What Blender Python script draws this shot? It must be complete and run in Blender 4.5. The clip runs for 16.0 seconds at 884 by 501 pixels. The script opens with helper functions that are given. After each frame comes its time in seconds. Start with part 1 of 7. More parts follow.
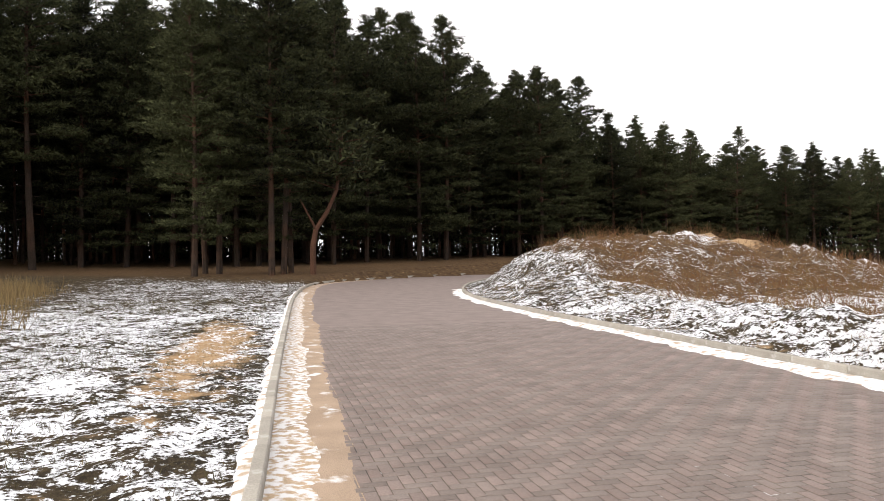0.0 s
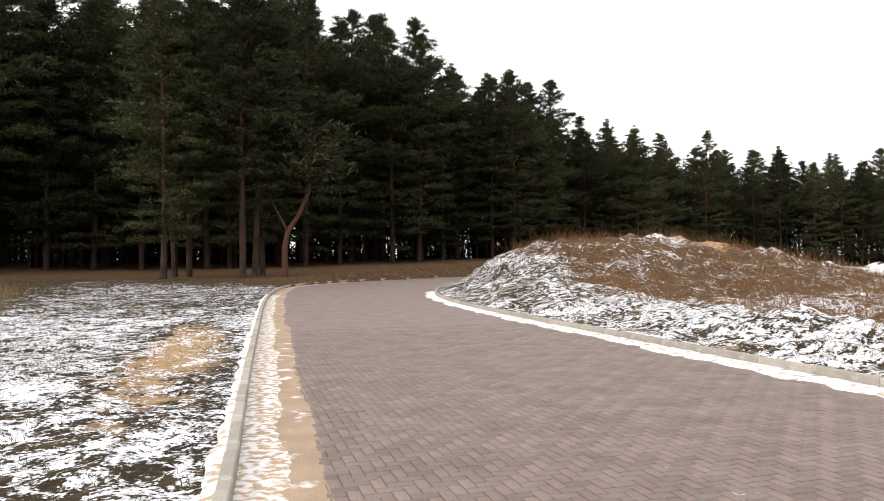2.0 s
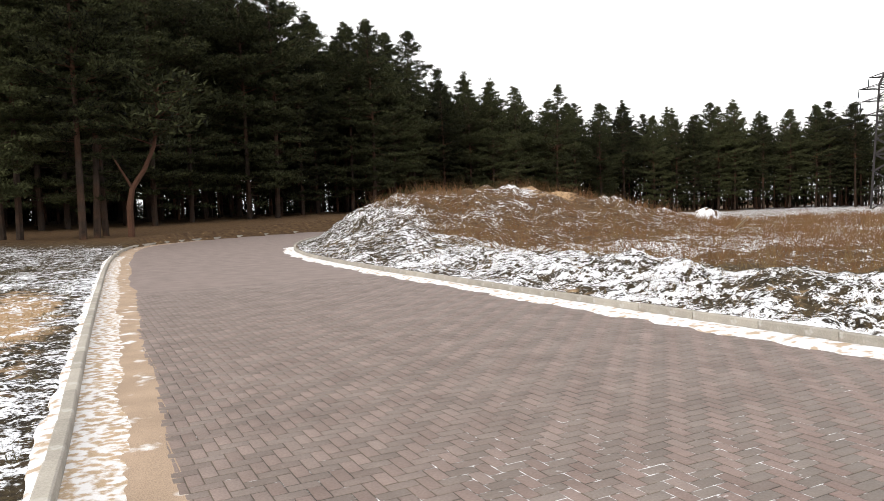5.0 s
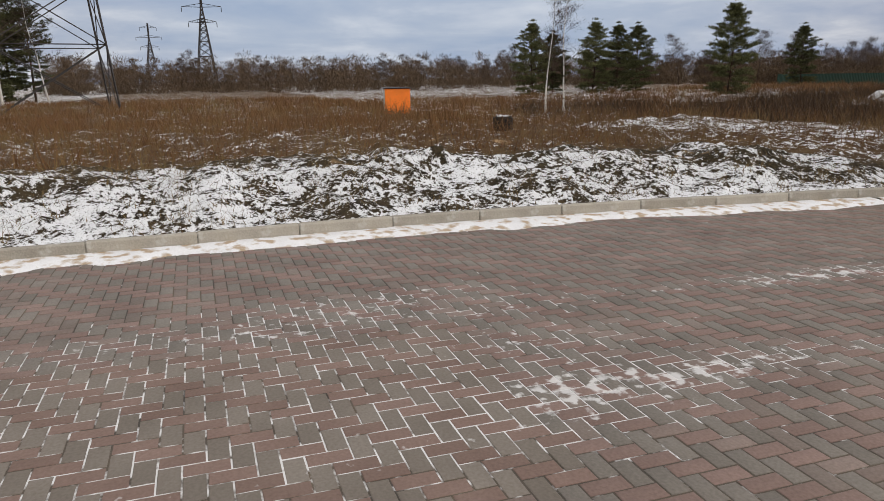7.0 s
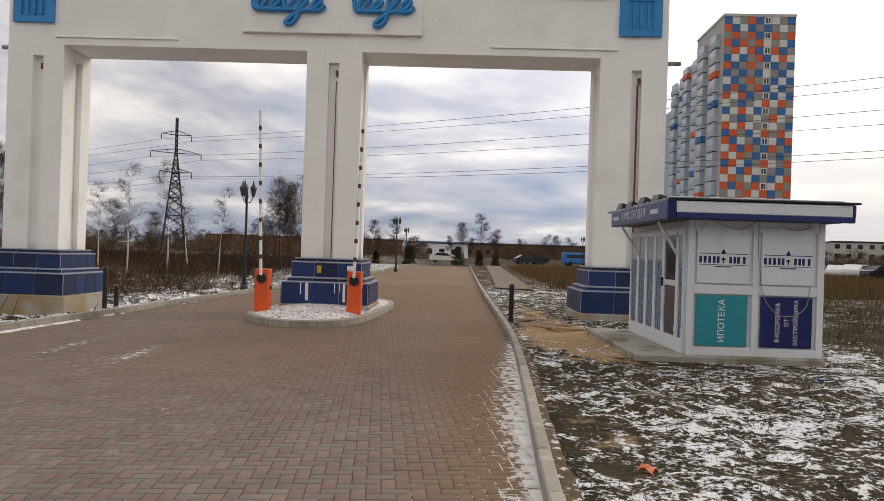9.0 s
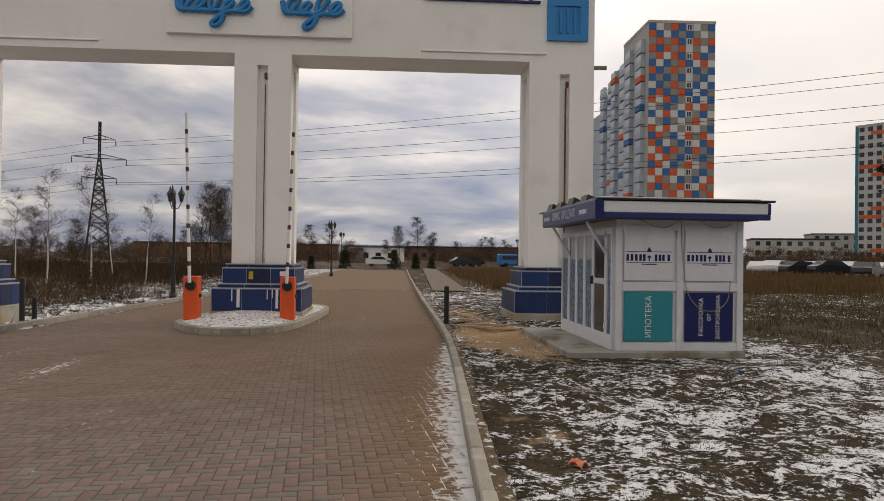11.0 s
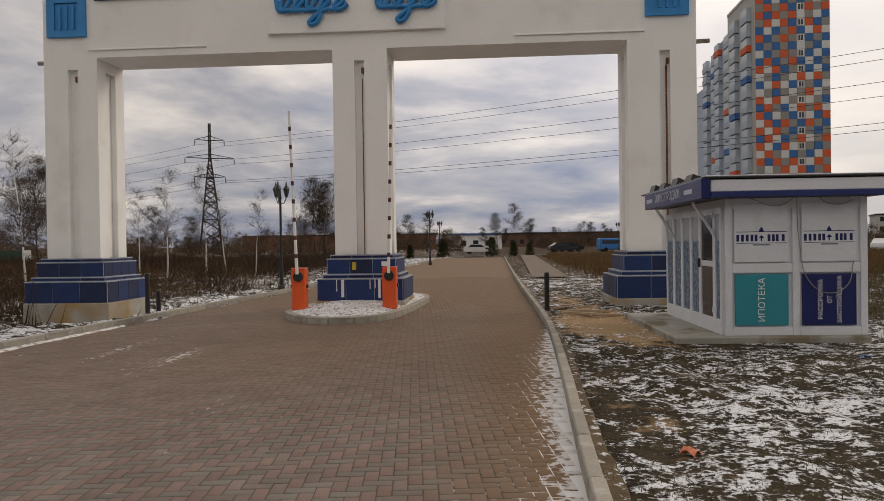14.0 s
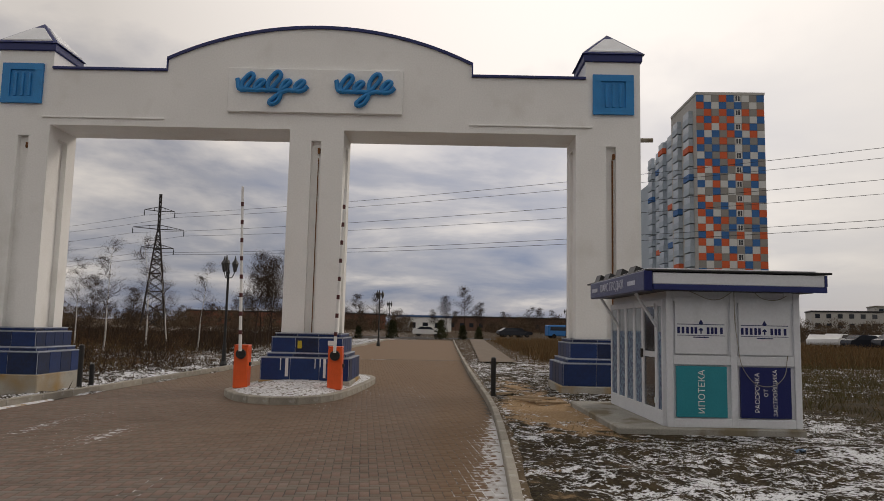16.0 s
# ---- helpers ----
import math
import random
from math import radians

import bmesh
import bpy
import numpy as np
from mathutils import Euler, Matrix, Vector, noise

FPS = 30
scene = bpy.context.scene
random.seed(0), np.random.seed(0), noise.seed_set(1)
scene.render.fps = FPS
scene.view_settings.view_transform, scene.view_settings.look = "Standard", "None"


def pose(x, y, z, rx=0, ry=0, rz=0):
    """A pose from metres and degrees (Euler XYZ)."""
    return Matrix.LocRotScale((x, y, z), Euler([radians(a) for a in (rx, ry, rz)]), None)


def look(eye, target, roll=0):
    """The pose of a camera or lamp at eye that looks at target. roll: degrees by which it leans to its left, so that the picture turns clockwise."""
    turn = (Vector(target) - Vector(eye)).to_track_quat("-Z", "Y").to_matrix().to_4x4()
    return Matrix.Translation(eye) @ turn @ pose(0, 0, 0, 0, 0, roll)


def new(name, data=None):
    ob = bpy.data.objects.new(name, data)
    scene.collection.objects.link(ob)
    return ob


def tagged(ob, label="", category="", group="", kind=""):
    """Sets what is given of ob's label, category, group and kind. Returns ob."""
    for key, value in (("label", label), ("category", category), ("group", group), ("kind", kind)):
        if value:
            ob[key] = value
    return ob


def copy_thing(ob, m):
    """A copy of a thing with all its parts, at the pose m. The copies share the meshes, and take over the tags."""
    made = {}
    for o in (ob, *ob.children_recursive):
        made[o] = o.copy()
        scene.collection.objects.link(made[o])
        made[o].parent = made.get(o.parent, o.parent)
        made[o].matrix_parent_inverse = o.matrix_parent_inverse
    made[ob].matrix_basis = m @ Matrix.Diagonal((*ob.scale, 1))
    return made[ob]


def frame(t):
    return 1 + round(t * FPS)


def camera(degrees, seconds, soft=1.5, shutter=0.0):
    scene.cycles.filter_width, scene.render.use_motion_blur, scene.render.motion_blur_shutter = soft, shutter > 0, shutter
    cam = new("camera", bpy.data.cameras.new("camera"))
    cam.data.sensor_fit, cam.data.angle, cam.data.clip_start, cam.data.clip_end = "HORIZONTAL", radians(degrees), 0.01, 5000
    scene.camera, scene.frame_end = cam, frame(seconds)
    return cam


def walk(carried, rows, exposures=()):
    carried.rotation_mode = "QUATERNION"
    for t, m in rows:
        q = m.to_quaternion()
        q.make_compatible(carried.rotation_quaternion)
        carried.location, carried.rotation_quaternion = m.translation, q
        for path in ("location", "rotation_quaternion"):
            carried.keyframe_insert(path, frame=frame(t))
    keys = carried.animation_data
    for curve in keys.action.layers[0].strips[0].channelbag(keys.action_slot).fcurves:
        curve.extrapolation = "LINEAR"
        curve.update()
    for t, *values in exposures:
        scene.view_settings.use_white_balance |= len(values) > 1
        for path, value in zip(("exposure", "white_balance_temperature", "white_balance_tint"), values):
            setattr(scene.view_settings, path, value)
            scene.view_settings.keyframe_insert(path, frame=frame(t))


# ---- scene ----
FOV = 63.94
cam = camera(FOV, 16.0, soft=0.85)


def head(x, y, z, yaw, pitch, roll):
    """Camera pose from place, heading (counter-clockwise from +y), tilt and lean, in degrees."""
    return Matrix.Translation((x, y, z)) @ pose(0, 0, 0, 0, 0, yaw) @ pose(0, 0, 0, 90 + pitch) @ pose(0, 0, 0, 0, 0, roll)


PATH = (
    (0, head(-0.023, -0.388, 1.594, 167.00, 0.54, -0.54)),
    (0.5, head(-0.005, -0.385, 1.601, 166.86, 0.25, -0.59)),
    (1, head(-0.015, -0.388, 1.597, 166.67, 0.20, -0.66)),
    (1.5, head(-0.033, -0.392, 1.601, 166.00, 0.52, -0.56)),
    (2, head(-0.034, -0.403, 1.597, 164.82, 0.71, -0.56)),
    (2.5, head(-0.045, -0.398, 1.587, 165.24, 0.37, -0.46)),
    (3, head(-0.033, -0.396, 1.594, 165.48, -0.20, -0.44)),
    (3.2, head(-0.026, -0.391, 1.587, 165.63, -0.60, -0.64)),
    (5.3, head(-0.201, -0.224, 1.596, 147.03, -4.80, -2.33)),
    (5.5, head(-0.227, -0.218, 1.586, 140.80, -5.51, -2.66)),
    (6, head(-0.253, -0.169, 1.594, 120.03, -8.13, -2.75)),
    (6.5, head(-0.283, -0.061, 1.595, 98.54, -11.40, -2.06)),
    (7, head(-0.376, 0.079, 1.583, 72.80, -13.68, -0.85)),
    (7.5, head(-0.317, 0.207, 1.628, 45.70, -9.12, 1.19)),
    (8, head(-0.076, 0.232, 1.614, 17.33, -5.15, 4.13)),
    (8.5, head(-0.113, 0.327, 1.599, 4.66, -3.14, 4.55)),
    (9, head(-0.065, 0.433, 1.605, -3.46, 0.07, 1.81)),
    (9.5, head(-0.026, 0.470, 1.582, -8.73, 0.83, 0.75)),
    (9.7, head(-0.007, 0.485, 1.591, -9.98, 0.90, 0.90)),
    (11.8, head(-0.027, 0.399, 1.597, -4.12, 0.22, 0.16)),
    (12, head(-0.042, 0.404, 1.599, -2.14, 0.26, 0.27)),
    (12.5, head(-0.054, 0.417, 1.593, 0.00, 0.14, 0.13)),
    (13, head(-0.039, 0.415, 1.595, -0.10, -0.05, -0.43)),
    (13.5, head(-0.045, 0.409, 1.591, -0.41, -0.56, -0.57)),
    (14, head(-0.041, 0.412, 1.597, -0.70, -0.57, -0.83)),
    (14.5, head(-0.017, 0.417, 1.609, -1.62, 1.61, -0.76)),
    (15, head(-0.058, 0.340, 1.623, -0.77, 6.88, -0.15)),
    (15.5, head(-0.069, 0.326, 1.621, 0.34, 7.75, 0.77)),
    (16, head(-0.016, 0.354, 1.604, -4.65, 6.04, 1.21)),
)
EXPOSURES = (
    (0, 0.8, 6600, 12), (3.2, 0.8, 6600, 12), (5.5, 0.7, 6500, 10), (6.5, 0.12, 6800, 12), (7.5, -0.05, 6550, 9),
    (8.5, 0.1, 6900, 11), (9.0, -0.05, 6900, 11), (9.7, -0.2, 6950, 11), (12, -0.45, 7200, 13), (14, -0.45, 7200, 13), (15, -0.55, 7100, 12), (16, -0.65, 7000, 12),
)
walk(cam, PATH, EXPOSURES)

# ---- world and sun ----
SUN_AZ, SUN_EL = radians(62), radians(24)      # clockwise from +y
world = bpy.data.worlds.new("sky")
scene.world = world
world.use_nodes = True
W = world.node_tree
W.nodes.clear()


def wn(kind, **kw):
    n = W.nodes.new(kind)
    for k, v in kw.items():
        n.inputs[k.replace("_", " ")].default_value = v
    return n


def build_world():
    L = W.links.new
    tc = wn("ShaderNodeTexCoord")
    sep = wn("ShaderNodeSeparateXYZ")
    L(tc.outputs["Generated"], sep.inputs[0])
    lift = W.nodes.new("ShaderNodeMath"); lift.operation = "MAXIMUM"; lift.inputs[1].default_value = 0.0
    L(sep.outputs["Z"], lift.inputs[0])
    add = W.nodes.new("ShaderNodeMath"); add.operation = "ADD"; add.inputs[1].default_value = 0.16
    L(lift.outputs[0], add.inputs[0])
    dx = W.nodes.new("ShaderNodeMath"); dx.operation = "DIVIDE"
    dy = W.nodes.new("ShaderNodeMath"); dy.operation = "DIVIDE"
    L(sep.outputs["X"], dx.inputs[0]); L(add.outputs[0], dx.inputs[1])
    L(sep.outputs["Y"], dy.inputs[0]); L(add.outputs[0], dy.inputs[1])
    com = wn("ShaderNodeCombineXYZ")
    L(dx.outputs[0], com.inputs[0]); L(dy.outputs[0], com.inputs[1])
    big = wn("ShaderNodeTexNoise", Scale=0.85, Detail=7.0, Roughness=0.55, Distortion=0.25)
    L(com.outputs[0], big.inputs["Vector"])
    ramp = W.nodes.new("ShaderNodeValToRGB")
    ramp.color_ramp.elements[0].position, ramp.color_ramp.elements[0].color = 0.36, (0.32, 0.39, 0.57, 1)
    ramp.color_ramp.elements[1].position, ramp.color_ramp.elements[1].color = 0.66, (1.15, 1.12, 1.10, 1)
    mid = ramp.color_ramp.elements.new(0.5); mid.color = (0.58, 0.61, 0.71, 1)
    # the cloud deck is thinner overhead than near the horizon
    high = W.nodes.new("ShaderNodeMapRange"); high.inputs[1].default_value, high.inputs[2].default_value = 0.12, 0.50
    high.inputs[3].default_value, high.inputs[4].default_value = -0.02, 0.30
    L(sep.outputs["Z"], high.inputs[0])
    tot = W.nodes.new("ShaderNodeMath"); tot.operation = "ADD"
    L(big.outputs["Fac"], tot.inputs[0]); L(high.outputs[0], tot.inputs[1])
    L(tot.outputs[0], ramp.inputs[0])
    # thinner, brighter cloud towards the forest and towards the hidden sun
    dirs = W.nodes.new("ShaderNodeVectorMath"); dirs.operation = "DOT_PRODUCT"
    dirs.inputs[1].default_value = (-0.42, -0.88, 0.25)
    L(tc.outputs["Generated"], dirs.inputs[0])
    glow = W.nodes.new("ShaderNodeMapRange"); glow.inputs[1].default_value, glow.inputs[2].default_value = 0.58, 0.86
    L(dirs.outputs["Value"], glow.inputs[0])
    sund = W.nodes.new("ShaderNodeVectorMath"); sund.operation = "DOT_PRODUCT"
    sund.inputs[1].default_value = (math.sin(SUN_AZ) * math.cos(SUN_EL), math.cos(SUN_AZ) * math.cos(SUN_EL), math.sin(SUN_EL))
    L(tc.outputs["Generated"], sund.inputs[0])
    glow2 = W.nodes.new("ShaderNodeMapRange"); glow2.inputs[1].default_value, glow2.inputs[2].default_value = 0.62, 0.97
    L(sund.outputs["Value"], glow2.inputs[0])
    thin = W.nodes.new("ShaderNodeVectorMath"); thin.operation = "DOT_PRODUCT"
    thin.inputs[1].default_value = (0.24, 0.80, 0.55)
    L(tc.outputs["Generated"], thin.inputs[0])
    gain = W.nodes.new("ShaderNodeMapRange"); gain.inputs[1].default_value, gain.inputs[2].default_value = 0.80, 1.0
    gain.inputs[3].default_value, gain.inputs[4].default_value = 1.0, 1.75
    L(thin.outputs["Value"], gain.inputs[0])
    gl = W.nodes.new("ShaderNodeMath"); gl.operation = "MAXIMUM"
    L(glow.outputs[0], gl.inputs[0]); L(glow2.outputs[0], gl.inputs[1])
    white = W.nodes.new("ShaderNodeMix"); white.data_type = "RGBA"
    white.inputs[7].default_value = (1.15, 1.13, 1.11, 1)
    L(gl.outputs[0], white.inputs[0]); L(ramp.outputs[0], white.inputs[6])
    sky = W.nodes.new("ShaderNodeTexSky"); sky.sky_type = "NISHITA"; sky.sun_disc = False
    sky.sun_elevation, sky.sun_rotation = SUN_EL, SUN_AZ
    b1 = wn("ShaderNodeBackground", Strength=0.92)
    lit = W.nodes.new("ShaderNodeVectorMath"); lit.operation = "SCALE"
    west = W.nodes.new("ShaderNodeVectorMath"); west.operation = "DOT_PRODUCT"
    west.inputs[1].default_value = (-0.95, 0.28, 0.12)
    L(tc.outputs["Generated"], west.inputs[0])
    clear = W.nodes.new("ShaderNodeMapRange"); clear.inputs[1].default_value, clear.inputs[2].default_value = 0.80, 0.97
    clear.inputs[4].default_value = 0.6
    L(west.outputs["Value"], clear.inputs[0])
    blue = W.nodes.new("ShaderNodeMix"); blue.data_type = "RGBA"
    blue.inputs[7].default_value = (0.44, 0.57, 0.78, 1)
    L(clear.outputs[0], blue.inputs[0]); L(white.outputs[2], blue.inputs[6])
    L(blue.outputs[2], lit.inputs[0]); L(gain.outputs[0], lit.inputs["Scale"])
    L(lit.outputs[0], b1.inputs[0])
    b2 = wn("ShaderNodeBackground", Strength=0.05)
    L(sky.outputs[0], b2.inputs[0])
    mixs = W.nodes.new("ShaderNodeMixShader"); mixs.inputs[0].default_value = 0.12
    out = W.nodes.new("ShaderNodeOutputWorld")
    L(b1.outputs[0], mixs.inputs[1]); L(b2.outputs[0], mixs.inputs[2]); L(mixs.outputs[0], out.inputs[0])


build_world()
sun = new("sun", bpy.data.lights.new("sun", "SUN"))
sun.data.energy, sun.data.angle, sun.data.color = 1.1, radians(14), (1.0, 0.93, 0.84)
sun.matrix_world = look((math.sin(SUN_AZ) * math.cos(SUN_EL) * 50, math.cos(SUN_AZ) * math.cos(SUN_EL) * 50, math.sin(SUN_EL) * 50), (0, 0, 0))


# ---- materials ----
def material(name, base, rough=0.8, vary=0.15, scale=3.0, fine=40.0, bump=0.2, metal=0.0, island=0.0, random_object=0.0, tint=None, tint_scale=1.0, tint_edge=(0.5, 0.62)):
    """Base colour varied at two scales, with fine relief; tint: a second colour in patches."""
    m = bpy.data.materials.new(name)
    m.use_nodes = True
    t = m.node_tree
    L = t.links.new
    bsdf = t.nodes["Principled BSDF"]
    bsdf.inputs["Roughness"].default_value, bsdf.inputs["Metallic"].default_value = rough, metal
    bsdf.inputs["Specular IOR Level"].default_value = 0.5 if rough < 0.6 else 0.15
    co = t.nodes.new("ShaderNodeTexCoord")
    big = t.nodes.new("ShaderNodeTexNoise"); big.inputs["Scale"].default_value, big.inputs["Detail"].default_value = scale, 4
    small = t.nodes.new("ShaderNodeTexNoise"); small.inputs["Scale"].default_value, small.inputs["Detail"].default_value = fine, 3
    L(co.outputs["Object"], big.inputs["Vector"]); L(co.outputs["Object"], small.inputs["Vector"])
    s = t.nodes.new("ShaderNodeMath"); s.operation = "ADD"
    L(big.outputs["Fac"], s.inputs[0]); L(small.outputs["Fac"], s.inputs[1])
    value = s
    for amount, kind, socket in ((island, "ShaderNodeNewGeometry", "Random Per Island"), (random_object, "ShaderNodeObjectInfo", "Random")):
        if amount:
            g = t.nodes.new(kind)
            k = t.nodes.new("ShaderNodeMath"); k.operation = "MULTIPLY_ADD"
            k.inputs[1].default_value, k.inputs[2].default_value = amount * 2, -amount
            L(g.outputs[socket], k.inputs[0])
            a = t.nodes.new("ShaderNodeMath"); a.operation = "ADD"
            L(value.outputs[0], a.inputs[0]); L(k.outputs[0], a.inputs[1])
            value = a
    r = t.nodes.new("ShaderNodeMapRange")
    r.inputs[1].default_value, r.inputs[2].default_value = 0.5, 1.5
    r.inputs[3].default_value, r.inputs[4].default_value = 1 - vary * 2, 1 + vary * 2
    r.clamp = False
    L(value.outputs[0], r.inputs[0])
    mul = t.nodes.new("ShaderNodeVectorMath"); mul.operation = "SCALE"
    mul.inputs[0].default_value = base
    L(r.outputs[0], mul.inputs["Scale"])
    colour = mul.outputs[0]
    if tint:
        n = t.nodes.new("ShaderNodeTexNoise"); n.inputs["Scale"].default_value, n.inputs["Detail"].default_value = tint_scale, 6
        L(co.outputs["Object"], n.inputs["Vector"])
        e = t.nodes.new("ShaderNodeMapRange"); e.inputs[1].default_value, e.inputs[2].default_value = tint_edge
        L(n.outputs["Fac"], e.inputs[0])
        mx = t.nodes.new("ShaderNodeMix"); mx.data_type = "RGBA"
        mx.inputs[7].default_value = (*tint, 1)
        L(e.outputs[0], mx.inputs[0]); L(colour, mx.inputs[6])
        colour = mx.outputs[2]
    L(colour, bsdf.inputs["Base Color"])
    if bump:
        b = t.nodes.new("ShaderNodeBump"); b.inputs["Strength"].default_value, b.inputs["Distance"].default_value = bump, 0.02
        L(small.outputs["Fac"], b.inputs["Height"]); L(b.outputs[0], bsdf.inputs["Normal"])
    return m


M = {
    "white_wall": material("white_plaster", (0.86, 0.86, 0.85), 0.85, 0.04, 0.6, 25, 0.15, tint=(0.74, 0.73, 0.70), tint_scale=0.8, tint_edge=(0.56, 0.75)),
    "navy": material("navy_paint", (0.012, 0.022, 0.13), 0.5, 0.12, 2, 30, 0.1),
    "navy_tile": material("navy_glazed_tile", (0.002, 0.018, 0.085), 0.5, 0.25, 3, 20, 0.05, random_object=0.5),
    "grout": material("pale_grout", (0.42, 0.45, 0.52), 0.9),
    "blue": material("sky_blue_paint", (0.012, 0.22, 0.54), 0.5, 0.1, 3, 30, 0.1),
    "concrete": material("grey_concrete", (0.33, 0.32, 0.29), 0.9, 0.18, 2, 60, 0.4, tint=(0.20, 0.17, 0.12), tint_scale=1.6),
    "kerb": material("kerb_concrete", (0.32, 0.298, 0.258), 0.9, 0.16, 3, 70, 0.4, random_object=0.25, tint=(0.50, 0.49, 0.47), tint_scale=6.0, tint_edge=(0.62, 0.80)),
    "old_plinth": material("weathered_plinth", (0.36, 0.34, 0.30), 0.95, 0.2, 2, 50, 0.4, tint=(0.34, 0.22, 0.09), tint_scale=0.7, tint_edge=(0.45, 0.6)),
    "cabin_orange": material("bright_orange_paint", (0.88, 0.21, 0.015), 0.5, 0.06, 4, 40, 0.05),
    "balcony_glass": material("pale_balcony_glass", (0.36, 0.42, 0.48), 0.3, 0.1, bump=0),
    "orange": material("orange_paint", (0.78, 0.11, 0.025), 0.4, 0.08, 4, 40, 0.05),
    "black": material("black_paint", (0.015, 0.015, 0.016), 0.45, 0.2, 5, 40, 0.1),
    "white_paint": material("white_paint", (0.78, 0.78, 0.78), 0.4, 0.05, 3, 40, 0.05),
    "red_paint": material("dark_red_paint", (0.09, 0.022, 0.022), 0.5),
    "pvc": material("white_plastic_panel", (0.68, 0.70, 0.74), 0.4, 0.05, 1.5, 30, 0.05, tint=(0.50, 0.51, 0.53), tint_scale=1.4, tint_edge=(0.6, 0.8)),
    "teal": material("teal_print", (0.02, 0.26, 0.32), 0.35, 0.05),
    "print_navy": material("navy_print", (0.008, 0.014, 0.105), 0.35, 0.05),
    "snow": material("snow", (0.80, 0.82, 0.85), 0.7, 0.06, 4, 50, 0.5),
    "steel": material("galvanised_lattice", (0.055, 0.05, 0.05), 0.7, 0.15, 2, 20, 0.0, 0.3),
    "wire": material("power_wire", (0.04, 0.04, 0.045), 0.6),
    "bark": material("pine_bark", (0.034, 0.024, 0.018), 0.95, 0.3, 2.5, 30, 0.6, tint=(0.11, 0.050, 0.026), tint_scale=0.35, tint_edge=(0.45, 0.7)),
    "needles": material("pine_needles", (0.034, 0.037, 0.0155), 0.95, 0.35, 0.5, 6, 0.0, island=0.5, random_object=0.35),
    "young_needles": material("young_pine_needles", (0.082, 0.086, 0.038), 0.95, 0.3, 0.5, 6, 0.0, island=0.5, random_object=0.4),
    "birch": material("birch_bark", (0.55, 0.53, 0.50), 0.8, 0.15, 3, 20, 0.2, tint=(0.05, 0.045, 0.04), tint_scale=3.0, tint_edge=(0.55, 0.62)),
    "twig": material("bare_twigs", (0.060, 0.042, 0.032), 0.9, 0.25, 1, 10, 0.0, island=0.4),
    "sand": material("sandy_grit", (0.34, 0.255, 0.185), 0.95, 0.18, 2, 90, 0.5, tint=(0.70, 0.70, 0.70), tint_scale=2.6, tint_edge=(0.60, 0.68)),
    "wood": material("raw_timber", (0.40, 0.30, 0.20), 0.8, 0.2, 3, 40, 0.2),
    "green_fence": material("dark_green_sheet", (0.012, 0.05, 0.035), 0.5, 0.1),
    "car_dark": material("dark_car_paint", (0.02, 0.022, 0.03), 0.25, 0.05),
    "car_white": material("white_car_paint", (0.65, 0.65, 0.66), 0.25, 0.05),
    "car_blue": material("blue_sheet_metal", (0.02, 0.16, 0.45), 0.4, 0.1),
    "rubber": material("tyre_rubber", (0.015, 0.015, 0.015), 0.9),
    "far_wall": material("far_render", (0.45, 0.44, 0.42), 0.9, 0.1),
    "dark_glass": material("dark_window_glass", (0.03, 0.035, 0.045), 0.12, 0.05, bump=0),
    "lens": material("smoked_lantern_glass", (0.05, 0.05, 0.05), 0.3, 0.05, bump=0),
    "asphalt": material("asphalt", (0.07, 0.07, 0.072), 0.9, 0.2, 0.5, 60, 0.4, tint=(0.45, 0.45, 0.46), tint_scale=0.3, tint_edge=(0.58, 0.7)),
    "rust": material("rusty_metal", (0.16, 0.07, 0.03), 0.85, 0.25),
}


def blades_material(name, colours, rough=0.9):
    m = bpy.data.materials.new(name)
    m.use_nodes = True
    t = m.node_tree
    g = t.nodes.new("ShaderNodeNewGeometry")
    r = t.nodes.new("ShaderNodeValToRGB")
    for i, c in enumerate(colours):
        e = r.color_ramp.elements[i] if i < 2 else r.color_ramp.elements.new(i / (len(colours) - 1))
        e.position = i / (len(colours) - 1)
        e.color = (*c, 1)
    t.links.new(g.outputs["Random Per Island"], r.inputs[0])
    b = t.nodes["Principled BSDF"]
    t.links.new(r.outputs[0], b.inputs["Base Color"])
    b.inputs["Roughness"].default_value = rough
    b.inputs["Specular IOR Level"].default_value = 0.1
    return m


# ---- mesh helpers ----
def part(name, bm, mat, parent=None, label="", smooth=False):
    me = bpy.data.meshes.new(name)
    if smooth:
        for f in bm.faces:
            f.smooth = True
    bm.normal_update()
    bm.to_mesh(me)
    bm.free()
    me.materials.append(mat)
    ob = new(name, me)
    if parent is not None:
        ob.parent = parent
    return tagged(ob, label)


def tri_mesh(name, V, F, mat, parent=None, label=""):
    """V (n,3) and F (m,3) arrays to one mesh."""
    me = bpy.data.meshes.new(name)
    me.vertices.add(len(V)); me.vertices.foreach_set("co", np.asarray(V, dtype=np.float32).ravel())
    k = F.shape[1]
    me.loops.add(F.size); me.loops.foreach_set("vertex_index", F.astype(np.int32).ravel())
    me.polygons.add(len(F)); me.polygons.foreach_set("loop_start", np.arange(0, F.size, k, dtype=np.int32))
    me.update(calc_edges=True)
    me.materials.append(mat)
    ob = new(name, me)
    if parent is not None:
        ob.parent = parent
    return tagged(ob, label)


def thing(name, x, y, z=0.0, turn=0.0, label="", category="", group="", kind=""):
    ob = new(name)
    ob.matrix_basis = pose(x, y, z, 0, 0, turn)
    ob.empty_display_size = 0.2
    return tagged(ob, label, category, group, kind)


